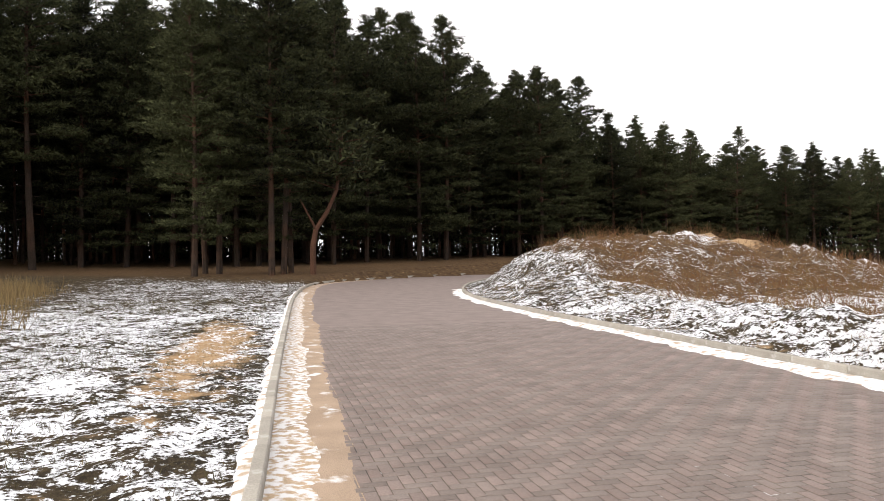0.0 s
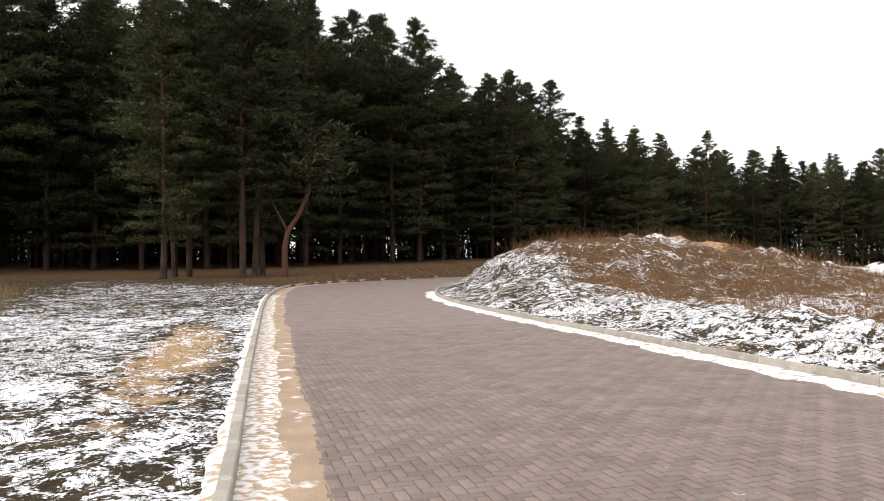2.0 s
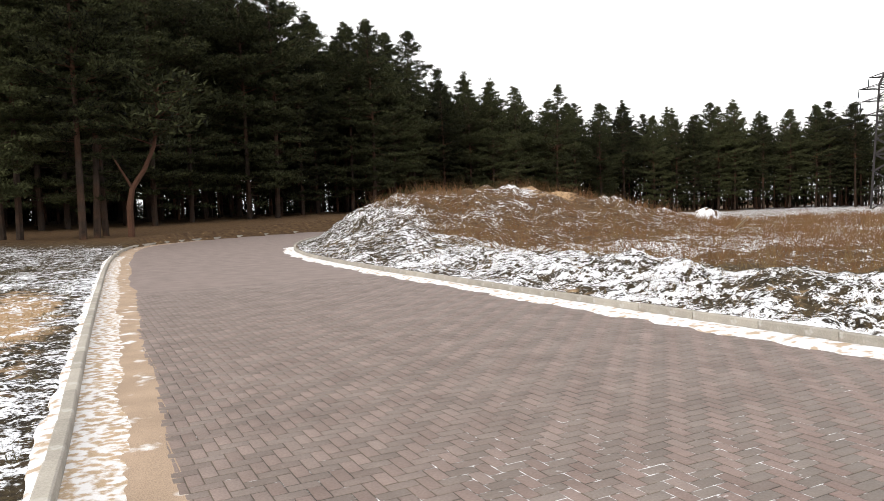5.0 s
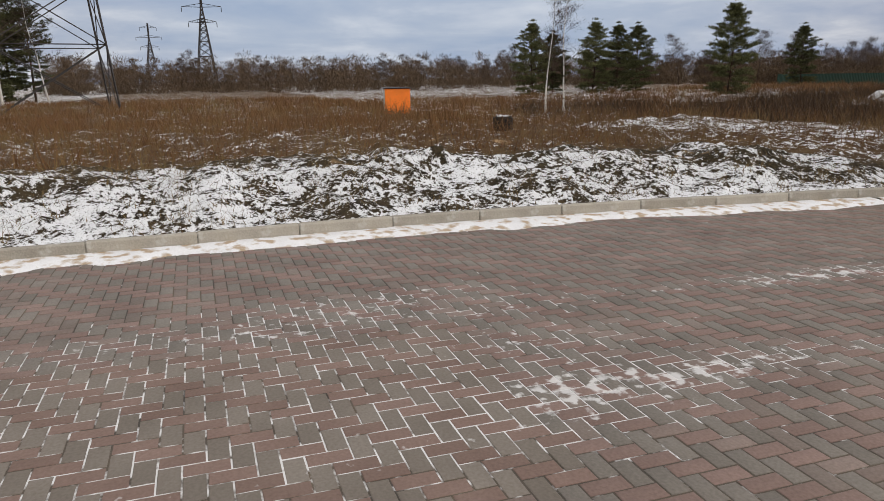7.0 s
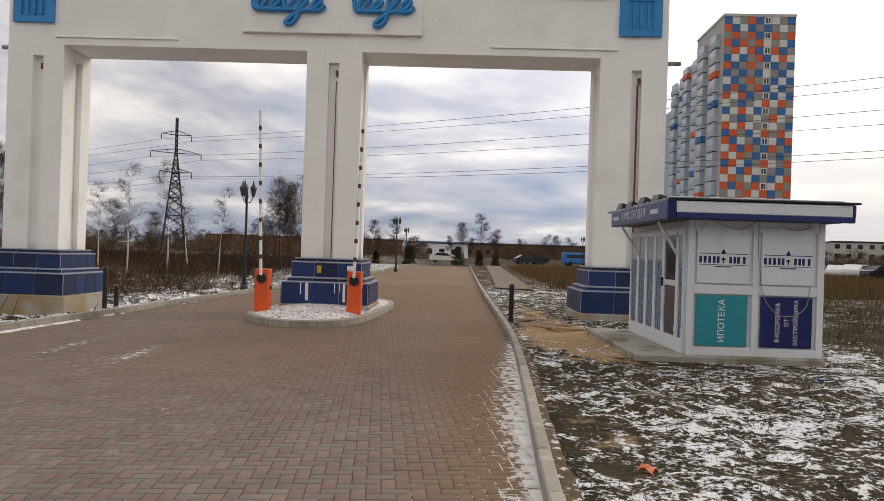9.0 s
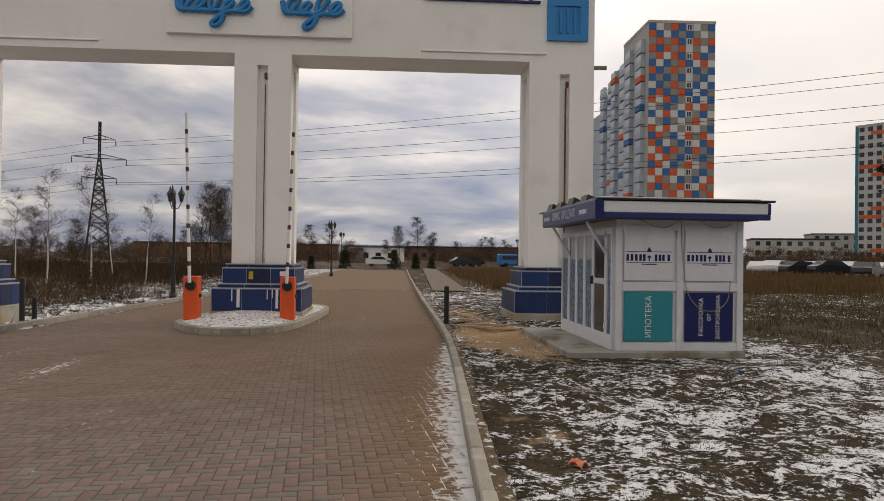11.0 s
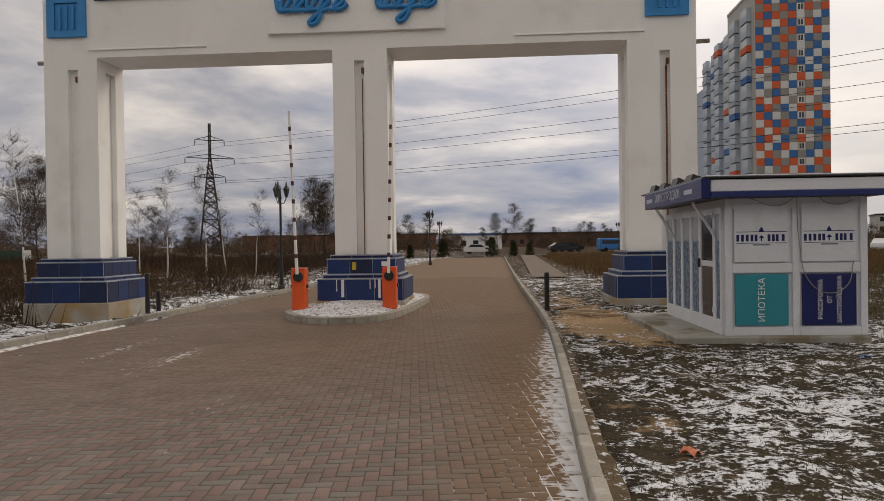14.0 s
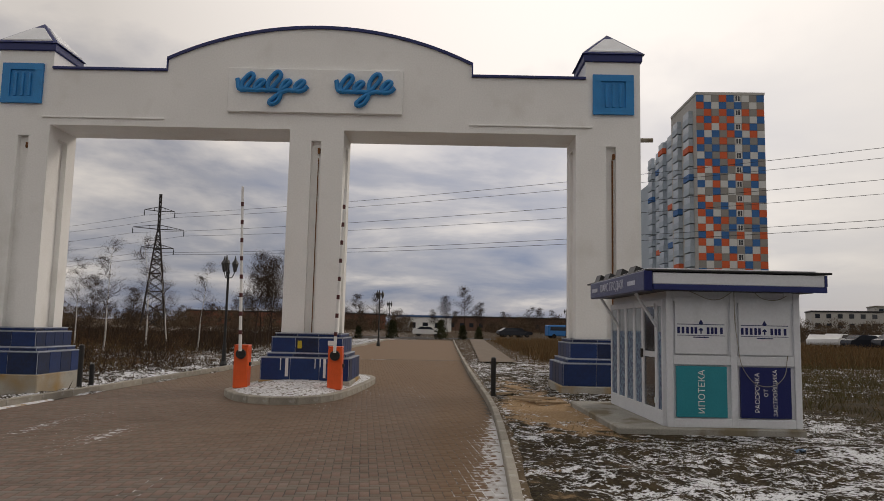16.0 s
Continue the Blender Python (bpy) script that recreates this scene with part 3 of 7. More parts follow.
def road_tone(X, Y):
    """Snow band strength and dustiness along the road."""
    mid = np.interp(Y, LINE_B[:, 1], LINE_B[:, 0]) + 3.4
    band = 0.46 * smooth(X - mid, -1.7, -1.0) * (1 - smooth(X - mid, 1.0, 2.4)) * smooth(Y, -5.5, -1.0) * (1 - smooth(Y, 1.0, 4.0)) + 0.10 * smooth(Y, -9, -4) * (1 - smooth(Y, 6, 12))
    band = band + 0.70 * np.exp(-((X + 4.75) / 0.18) ** 2) * np.exp(-((Y - 4.6) / 2.2) ** 2) + 0.52 * np.exp(-((X + 3.45) / 0.24) ** 2) * np.exp(-((Y - 3.1) / 2.2) ** 2) + 0.35 * np.exp(-((X + 4.6) / 0.25) ** 2) * np.exp(-((Y - 12.5) / 2.0) ** 2) + 0.45 * np.exp(-((X + 0.9) / 0.9) ** 2 - ((Y - 14.4) / 0.8) ** 2)
    band = band + 0.30 * np.exp(-((X + 4.2) / 0.5) ** 2) * np.exp(-((Y - 11) / 3.0) ** 2) + 0.28 * np.exp(-((X + 1.6) / 1.4) ** 2) * np.exp(-((Y + 3.4) / 1.6) ** 2)
    band = band + 0.82 * np.exp(-((X + 5.0) / 0.20) ** 2 - ((Y - 11.8) / 2.6) ** 2) + 0.86 * np.exp(-((X + 3.75 - 0.03 * (Y - 11)) / 0.20) ** 2 - ((Y - 11.0) / 1.6) ** 2) + 0.55 * np.exp(-((X - 0.75) / 0.5) ** 2 - ((Y - 17.5) / 3.0) ** 2) + 0.5 * np.exp(-((X + 2.3) / 0.12) ** 2 - ((Y - 7.6) / 1.4) ** 2) + 0.6 * np.exp(-((X + 6.25 - 0.1 * (Y - 11)) / 0.22) ** 2 - ((Y - 11) / 3.2) ** 2) + 0.6 * np.exp(-((X + 0.35) / 0.35) ** 2 - ((Y - 17.5) / 1.6) ** 2)
    edge = np.interp(Y, LINE_A[:, 1], LINE_A[:, 0]) - X
    beside = smooth(Y, 1.0, 3.0) * (1 - smooth(Y, 11.5, 15.0))
    band = band + 1.08 * np.exp(-(edge / 0.42) ** 2) * beside
    dust = np.clip(0.10 + 0.50 * smooth(Y, 4, 12) + 0.35 * smooth(Y, 15, 21) - 0.1 * smooth(-Y, 5, 20), 0, 1) + 0.8 * np.exp(-(edge / 0.9) ** 2) * smooth(Y, 1, 4)
    return band, dust * (0.75 + 0.35 * smooth(X, -6.0, -1.5))


TOPS, JOINTS = road_material(False), road_material(True)
NEAR0, NEAR1 = -17.0, 33.0


def set_tone(ob, red):
    n = len(ob.data.vertices)
    co = np.empty(n * 3, np.float32); ob.data.vertices.foreach_get("co", co)
    co = co.reshape(-1, 3)
    band, dust = road_tone(co[:, 0], co[:, 1])
    a = ob.data.color_attributes.new("tone", "FLOAT_COLOR", "POINT")
    a.data.foreach_set("color", np.stack([red, np.clip(dust, 0, 1), band, np.ones(n)], -1).astype(np.float32).ravel())


def ribbon(name, n_across, lo, hi, z, mat, label, step=0.5):
    ys = np.arange(lo, hi + 1e-6, step)
    A, B = resample(KERB_A, 0.25), resample(KERB_B, 0.25)
    V = []
    for y in ys:
        xa, xb = np.interp(y, A[:, 1], A[:, 0]), np.interp(y, B[:, 1], B[:, 0])
        V += [(xb + (xa - xb) * k / n_across, y, z) for k in range(n_across + 1)]
    V = np.array(V)
    i = np.arange(len(V)).reshape(len(ys), n_across + 1)
    F = np.stack([i[:-1, :-1], i[:-1, 1:], i[1:, 1:], i[1:, :-1]], -1).reshape(-1, 4)
    return tri_mesh(name, V, F, mat, None, label)


def build_road():
    # sheet that carries the pavers; farther off it is the surface itself
    base = ribbon("road", 24, NEAR0 - 0.4, NEAR1 + 0.4, -0.0028, JOINTS, "road of red and grey block paving dusted with snow", 0.25)
    tagged(base, category="road", kind="structure")
    set_tone(base, np.full(len(base.data.vertices), 0.5))
    for nm, lo, hi in (("road_beyond_gate", NEAR1 + 0.39, 77.0), ("road_to_forest", -58.0, NEAR0 - 0.39)):
        if hi > 0:
            ob = ribbon(nm, 16, lo, hi, -0.001, TOPS, "block-paved road running on past the gate", 0.5)
        else:
            A, B = LINE_A[LINE_A[:, 1] < NEAR0 + 1.6], LINE_B[LINE_B[:, 1] < NEAR0 + 1.6]
            u = np.linspace(0, 1, 160)
            pa = np.stack([np.interp(u, np.linspace(0, 1, len(A)), A[:, k]) for k in (0, 1)], 1)
            pb = np.stack([np.interp(u, np.linspace(0, 1, len(B)), B[:, k]) for k in (0, 1)], 1)
            V = np.array([(*(pb[i] + (pa[i] - pb[i]) * k / 12), -0.001) for i in range(160) for k in range(13)])
            j = np.arange(len(V)).reshape(160, 13)
            F = np.stack([j[:-1, :-1], j[:-1, 1:], j[1:, 1:], j[1:, :-1]], -1).reshape(-1, 4)
            ob = tri_mesh(nm, V, F, TOPS, None, "block-paved road bending away in front of the forest")
            ob.data.flip_normals() if ob.data.polygons[0].normal.z < 0 else None
        tagged(ob, category="road", kind="structure")
        set_tone(ob, np.full(len(ob.data.vertices), 0.55))
    return base


road = build_road()


# ---- kerbs ----
def kerb_mesh(name):
    bm = bmesh.new()
    box(bm, -0.052, 0.052, -0.498, 0.498, -0.12, 0.135, bevel=0.012)
    me = bpy.data.meshes.new(name)
    bm.to_mesh(me); bm.free()
    me.materials.append(M["kerb"])
    return me


def build_kerb(name, line, side, label):
    root = thing(name, 0, 0, 0, 0, label, "kerb", kind="structure")
    me = kerb_mesh("kerb_stone")
    rng = random.Random(len(name))
    for (ax, ay), (bx, by) in zip(line[:-1], line[1:]):
        if math.hypot((ax + bx) / 2, (ay + by) / 2) > 85:
            continue
        ob = new("kerb_stone", me)
        d = Vector((bx - ax, by - ay)).normalized()
        n = Vector((d.y, -d.x)) * side
        ob.matrix_basis = pose((ax + bx) / 2 + n.x * 0.052, (ay + by) / 2 + n.y * 0.052, rng.uniform(-0.006, 0.006), rng.uniform(-0.4, 0.4), rng.uniform(-0.8, 0.8), math.degrees(math.atan2(d.y, d.x)) - 90 + rng.uniform(-0.4, 0.4))
        ob.parent = root
    return root


build_kerb("kerb_near", LINE_A, 1, "row of grey concrete kerb stones with snow traces")
build_kerb("kerb_far", LINE_B, -1, "row of grey concrete kerb stones beside the snowy bank")


def edge_strip(name, line, side, inner, width, lo, hi, z, mat, label, seed, ragged=0.35, rough=1.5, base=0.0):
    """A thin ragged deposit along a kerb."""
    P = line[(line[:, 1] > lo) & (line[:, 1] < hi)]
    V, cols = [], 5
    for i, p in enumerate(P):
        q = P[min(i + 1, len(P) - 1)] - P[max(i - 1, 0)]
        q = q / np.hypot(*q)
        n = np.array((q[1], -q[0])) * -side
        s = i * 0.12
        w = width * (1 - ragged + 2 * ragged * float(fbm(np.array(s * rough + seed), np.array(seed * 1.7), 4)))
        for k in range(cols + 1):
            f = k / cols
            a = inner + w * f
            V.append((p[0] + n[0] * a, p[1] + n[1] * a, base - 0.05 * (f > 0.99) * (base > 0) + z * (1 - f ** 3) + 0.0012 - 0.004 * (f > 0.99) + 0.3 * z * (float(vnoise(np.array(s * 9.0), np.array(k * 3.1 + seed))) - 0.5) * (f < 0.99)))
    j = np.arange(len(V)).reshape(len(P), cols + 1)
    F = np.stack([j[:-1, :-1], j[:-1, 1:], j[1:, 1:], j[1:, :-1]], -1).reshape(-1, 4)
    ob = tri_mesh(name, np.array(V), F, mat, None, label)
    if ob.data.polygons[10].normal.z < 0:
        ob.data.flip_normals()
    ob.data.polygons.foreach_set("use_smooth", np.ones(len(F), bool))
    return tagged(ob, category="snow" if "snow" in name else "soil" if "soil" in name else "sand", kind="stuff")


FINE_A, FINE_B = resample(KERB_A, 0.12), resample(KERB_B, 0.12)
snow_grit = material("trodden_snow", (0.74, 0.75, 0.78), 0.75, 0.08, 3, 60, 0.5, tint=(0.42, 0.33, 0.24), tint_scale=7.0, tint_edge=(0.50, 0.62))
sandy_snow = material("sand_with_snow_patches", (0.40, 0.30, 0.20), 0.95, 0.2, 2, 90, 0.5, tint=(0.66, 0.65, 0.65), tint_scale=12.0, tint_edge=(0.43, 0.56))
edge_strip("snow_strip", FINE_B, -1, 0.0, 0.42, -34, 8.0, 0.03, snow_grit, "strip of trodden snow lying along the far kerb", 3.0, 0.5, 2.2)
edge_strip("snow_strip", FINE_B, -1, 0.0, 0.13, 8.0, 15, 0.02, snow_grit, "thin strip of snow along the kerb before the gate", 8.0, 0.85)
edge_strip("sand_strip", FINE_A, 1, 0.0, 0.68, -52, -2.0, 0.010, M["sand"], "washed-out sand along the road edge", 5.0, 0.16, 0.5)
edge_strip("snowy_sand_strip", FINE_A, 1, 0.0, 0.46, -34, -2.0, 0.016, sandy_snow, "grit and snow lying against the kerb", 6.0, 0.25, 0.9)

edge_strip("snow_verge", FINE_A, -1, 0.085, 0.12, -33, -1.0, 0.025, snow_grit, "snow lying on the verge behind the kerb", 11.0, 0.9, 2.5, 0.095)
verge_soil = material("trodden_verge_soil", (0.11, 0.080, 0.048), 0.95, 0.3, 5, 60, 0.6, tint=(0.62, 0.62, 0.64), tint_scale=14.0, tint_edge=(0.56, 0.64))
edge_strip("soil_verge", FINE_A, -1, 0.085, 0.15, -1.0, 34, 0.02, verge_soil, "sandy soil with snow patches behind the kerb", 14.0, 0.5, 1.2, 0.095)
edge_strip("soil_verge", FINE_B, 1, 0.085, 0.15, -34, 34, 0.02, verge_soil, "soil with snow patches behind the far kerb", 17.0, 0.5, 1.2, 0.095)

# ---- gate ----
GATE_TURN = -4.81
GATE = Matrix.Translation((17.28 * math.sin(radians(4.81)), 17.28 * math.cos(radians(4.81)), 0)) @ pose(0, 0, 0, 0, 0, GATE_TURN)
DEPTH = 1.25


def grooved(x0, x1, g0, g1, z0, z1, d=0.13):
    """Plan of a pillar with upright grooves in its four faces, as a prism."""
    s0, s1 = 0.40, 0.85
    y0, y1 = 0.0, DEPTH
    pts = [(x0, y0), (g0, y0), (g0, y0 + d), (g1, y0 + d), (g1, y0), (x1, y0), (x1, s0), (x1 - d, s0), (x1 - d, s1), (x1, s1), (x1, y1),
           (g1, y1), (g1, y1 - d), (g0, y1 - d), (g0, y1), (x0, y1), (x0, s1), (x0 + d, s1), (x0 + d, s0), (x0, s0)]
    return prism(pts, z0, z1)


def tiled_tier(root, x0, x1, y0, y1, z0, z1, cols):
    """One tier of a plinth: core with a pale top edge, and glazed tiles proud of it."""
    core = part("plinth_tier", boxes((x0, x1, y0, y1, z0, z1), (x0 - 0.012, x1 + 0.012, y0 - 0.012, y1 + 0.012, z1 - 0.022, z1), bevel=0.004), M["grout"], root, "pale grout and edging strip")
    w = (x1 - x0 - 0.012 * (cols + 1)) / cols
    front = boxes((0, w, -0.012, 0.006, 0, z1 - z0 - 0.04), bevel=0.004)
    me = bpy.data.meshes.new("tile"); front.to_mesh(me); front.free(); me.materials.append(M["navy_tile"])
    for i in range(cols):
        o = new("tile", me); o.parent = core
        o.matrix_basis = pose(x0 + 0.012 + i * (w + 0.012), y0 - 0.002, z0 + 0.012)
    n = 4
    ws = (y1 - y0 - 0.012 * (n + 1)) / n
    sd = boxes((-0.012, 0.006, 0, ws, 0, z1 - z0 - 0.04), bevel=0.004)
    me2 = bpy.data.meshes.new("tile"); sd.to_mesh(me2); sd.free(); me2.materials.append(M["navy_tile"])
    for i in range(n):
        for x, turn in ((x0 - 0.002, 0), (x1 + 0.002, 180)):
            o = new("tile", me2); o.parent = core
            yy = y0 + 0.012 + i * (ws + 0.012)
            o.matrix_basis = pose(x, yy if turn == 0 else yy + ws, z0 + 0.012, 0, 0, turn)
    return core


def build_gate():
    root = new("entrance_gate")
    root.matrix_basis = GATE
    root.empty_display_size = 0.2
    tagged(root, "white rendered entrance gate with navy tiled plinths and arched top", "gate")
    U0, U1, UL, UR = -11.13, 4.70, -9.76, 3.12
    for x0, x1, g0, g1, low in ((U0, UL, -10.52, -10.26, -0.35), (-3.87, -2.55, -3.34, -3.10, 0.05), (UR, U1, 3.86, 4.10, -0.25)):
        p = part("pillar", grooved(x0, x1, g0, g1, 1.36, 6.03), M["white_wall"], root, "white rendered pillar with upright grooves")
        part("pillar_head", boxes((x0, x1, 0, DEPTH, 6.031, 6.30)), M["white_wall"], p)
        part("cable_bracket", boxes((g1 - 0.08, g1 - 0.02, 0.02, 0.10, 5.72, 5.86), bevel=0.01), M["rust"], p, "small rusty bracket")
        tiled_tier(root, x0 - 0.10, x1 + 0.10, -0.10, DEPTH + 0.10, 1.27, 1.36, 3)
        tiled_tier(root, x0 - 0.17, x1 + 0.17, -0.17, DEPTH + 0.17, 0.90, 1.27, 3)
        tiled_tier(root, x0 - 0.25, x1 + 0.25, -0.25, DEPTH + 0.25, 0.80, 0.90, 3)
        tiled_tier(root, x0 - 0.36, x1 + 0.36, -0.36, DEPTH + 0.36, 0.27, 0.80, 3)
        part("plinth_base", boxes((x0 - 0.40, x1 + 0.40, -0.40, DEPTH + 0.40, low, 0.27), bevel=0.02), M["old_plinth"], root, "stained bare concrete plinth base")
    # upper wall with its arched middle
    c, half, spring, rise = -3.2, 3.75, 8.0, 0.86
    R = (half ** 2 + rise ** 2) / (2 * rise)
    arc = []
    for i in range(25):
        a = -half + 2 * half * i / 24
        arc.append((c + a, spring + math.sqrt(R * R - a * a) - (R - rise)))
    outline = [(U0, 6.30), (U1, 6.30), (U1, 8.16), (3.36, 8.16), (3.36, 7.70), (c + half, 7.70)] + arc[::-1] + [(c - half, 7.70), (-9.79, 7.70), (-9.79, 8.16), (U0, 8.16)]
    part("upper_wall", slab(outline, 0.0, DEPTH), M["white_wall"], root)
    cop = bmesh.new()
    for (ax, az), (bx, bz) in zip(arc, arc[1:]):
        slab([(ax, az + 0.002), (bx, bz + 0.002), (bx, bz + 0.075), (ax, az + 0.075)], -0.05, DEPTH + 0.05, cop)
    part("arch_coping", cop, M["navy"], root, "navy metal coping along the arch")
    for x0, x1 in ((c - half - 0.03, c - half), (c + half, c + half + 0.03)):
        part("coping_riser", boxes((x0, x1, -0.05, DEPTH + 0.05, 7.70, 8.07)), M["navy"], root)
    for x0, x1 in ((-9.79, c - half - 0.03), (c + half + 0.03, 3.36)):
        part("coping", boxes((x0, x1, -0.06, DEPTH + 0.06, 7.702, 7.765), bevel=0.008), M["navy"], root, "navy metal coping")
    for x0, x1 in ((-9.97, -6.97), (0.5, 3.52)):
        part("moulding", boxes((x0, x1, -0.035, -0.001, 6.475, 6.515), bevel=0.006), M["white_wall"], root, "thin plaster moulding")
    # corner turrets
    for x0, x1 in ((U0, -9.79), (3.36, U1)):
        part("turret_band", boxes((x0 - 0.05, x1 + 0.05, -0.06, DEPTH + 0.06, 8.162, 8.34), bevel=0.01), M["navy"], root, "navy band under the turret roof")
        bm = bmesh.new()
        xm, ym = (x0 + x1) / 2, DEPTH / 2
        v = [bm.verts.new(p) for p in ((x0 - 0.1, -0.1, 8.342), (x1 + 0.1, -0.1, 8.342), (x1 + 0.1, DEPTH + 0.1, 8.342), (x0 - 0.1, DEPTH + 0.1, 8.342), (xm, ym, 9.12))]
        for i in range(4):
            bm.faces.new((v[i], v[(i + 1) % 4], v[4]))
        bm.faces.new((v[3], v[2], v[1], v[0]))
        roof = part("turret_roof", bm, M["navy"], root, "navy pyramid roof with lying snow")
        # snow lies on the slopes and leaves the hips bare
        base = [Vector(p) for p in ((x0 - 0.1, -0.1, 8.342), (x1 + 0.1, -0.1, 8.342), (x1 + 0.1, DEPTH + 0.1, 8.342), (x0 - 0.1, DEPTH + 0.1, 8.342))]
        apex = Vector((xm, ym, 9.12))
        for i in range(4):
            p, q = base[i], base[(i + 1) % 4]
            out = (q - p).cross(apex - p).normalized()
            at = lambda u, f: p.lerp(q, u).lerp(apex, f)
            lo = [at(0.06, 0.07), at(0.94, 0.07), at(0.80, 0.74), at(0.20, 0.74)]
            bm = bmesh.new()
            under = [bm.verts.new(w + out * 0.003) for w in lo]
            over = [bm.verts.new(w.lerp(sum(lo, Vector()) / 4, 0.05) + out * 0.03) for w in lo]
            bm.faces.new(over)
            for j in range(4):
                bm.faces.new((under[j], under[(j + 1) % 4], over[(j + 1) % 4], over[j]))
            part("roof_snow", bm, M["snow"], roof, "thin snow on the turret roof")
    for x0, x1 in ((-11.0, -10.0), (3.53, 4.53)):
        z0, z1 = 6.82, 7.82
        fr = part("blue_panel", boxes((x0, x1, -0.03, -0.002, z0, z1), bevel=0.006), M["blue"], root, "square sky blue relief panel")
        part("panel_rim", boxes((x0, x1, -0.07, -0.031, z0, z0 + 0.16), (x0, x1, -0.07, -0.031, z1 - 0.16, z1), (x0, x0 + 0.2, -0.07, -0.031, z0 + 0.161, z1 - 0.161), (x1 - 0.2, x1, -0.07, -0.031, z0 + 0.161, z1 - 0.161)), M["blue"], fr)
        for k in range(3):
            xx = x0 + 0.30 + k * 0.17
            part("flute", boxes((xx, xx + 0.07, -0.075, -0.031, z0 + 0.17, z1 - 0.24), bevel=0.012), M["blue"], fr)
    # name board: plain strokes stand for the lettering
    bd = part("sign_board", boxes((-5.42, -1.13, -0.10, -0.002, 6.70, 7.80), bevel=0.01), M["white_wall"], root, "white sign board with blue raised strokes")

    def stroke(pts, w):
        cu = bpy.data.curves.new("stroke", "CURVE")
        cu.dimensions, cu.bevel_depth, cu.bevel_resolution, cu.resolution_u = "3D", w, 2, 5
        s = cu.splines.new("BEZIER")
        s.bezier_points.add(len(pts) - 1)
        for p, (x, z) in zip(s.bezier_points, pts):
            p.co = (x, 0, z); p.handle_left_type = p.handle_right_type = "AUTO"
        tmp = bpy.data.objects.new("stroke", cu)
        me = bpy.data.meshes.new_from_object(tmp)
        bpy.data.objects.remove(tmp)
        me.materials.clear(); me.materials.append(M["blue"])
        o = new("blue_stroke", me); o.parent = bd
        o.matrix_basis = pose(0, -0.16, 0)

    # two flowing ribbons of slanting loops, some tall, some hanging below the line
    def ribbon_of_loops(x, tall, slant=0.30):
        pts = [(x - 0.06, 7.50)]
        for hi, lo in tall:
            w = 0.34 if lo < 7.1 or hi < 7.55 else 0.30
            loop = [(0.04, 7.22), (w * 0.55, 7.36), (w * 0.62, hi), (w * 0.20, hi - 0.06), (w * 0.22, lo + 0.04)]
            if lo < 7.1:
                loop += [(-0.10, lo), (-0.06, lo + 0.12)]
            loop += [(w * 0.75, 7.23)]
            pts += [(x + a + slant * (z - 7.2), z) for a, z in loop]
            x += w
        pts.append((x + 0.05, 7.34))
        stroke(pts, 0.058)

    ribbon_of_loops(-5.12, ((7.62, 7.2), (7.46, 7.2), (7.68, 7.2), (7.46, 6.90), (7.46, 7.2)))
    ribbon_of_loops(-2.70, ((7.62, 7.2), (7.46, 7.2), (7.66, 6.90), (7.48, 7.2)))
    for x, z in ((U0 - 0.01, 6.32), (U1 + 0.01, 6.32)):
        s = -1 if x < 0 else 1
        bm = bmesh.new()
        rod(bm, (x, 0.45, z), (x + s * 0.42, 0.45, z + 0.01), 0.055, 0.055, 8, True)
        part("drain_spout", bm, M["concrete"], root, "grey pipe stub in the gate wall")
    part("yellow_sticker", boxes((-3.43, -3.33, -0.197, -0.185, 1.00, 1.18), bevel=0.004), material("yellow_print", (0.55, 0.42, 0.03), 0.5), root, "yellow sticker")
    for x, w, z in ((-3.78, 0.025, 0.50), (-3.66, 0.07, 0.36), (-2.98, 0.02, 0.55), (-2.86, 0.02, 0.58), (-2.78, 0.06, 0.34)):
        part("lime_streak", boxes((x, x + w, -0.3785, -0.3745, z, 0.775), bevel=0.001), M["white_paint"], root, "white lime streak down the tiles")
    for g, top in ((4.02, 5.7), (-3.16, 5.6)):
        bm = bmesh.new()
        rod(bm, (g, 0.06, 1.37), (g, 0.06, top), 0.022 if g > 0 else 0.012, None, 6, True)
        part("conduit", bm, M["rust"], root, "thin rusty conduit in the pillar groove")
    part("white_notice", boxes((-2.72, -2.52, -0.197, -0.185, 1.08, 1.19)), M["white_paint"], root, "small white notice")
    return root


gate = build_gate()

# ---- traffic island, barriers, bollards ----
ISLAND = [(-3.30, 16.2), (-2.95, 15.25), (-2.45, 14.75), (-1.9, 14.6), (-1.35, 14.85), (-0.95, 15.6), (-0.62, 17.2), (-0.35, 18.9), (-0.18, 20.3), (-0.45, 21.3), (-1.1, 21.7), (-1.9, 21.4), (-2.6, 20.0), (-3.1, 18.2)]


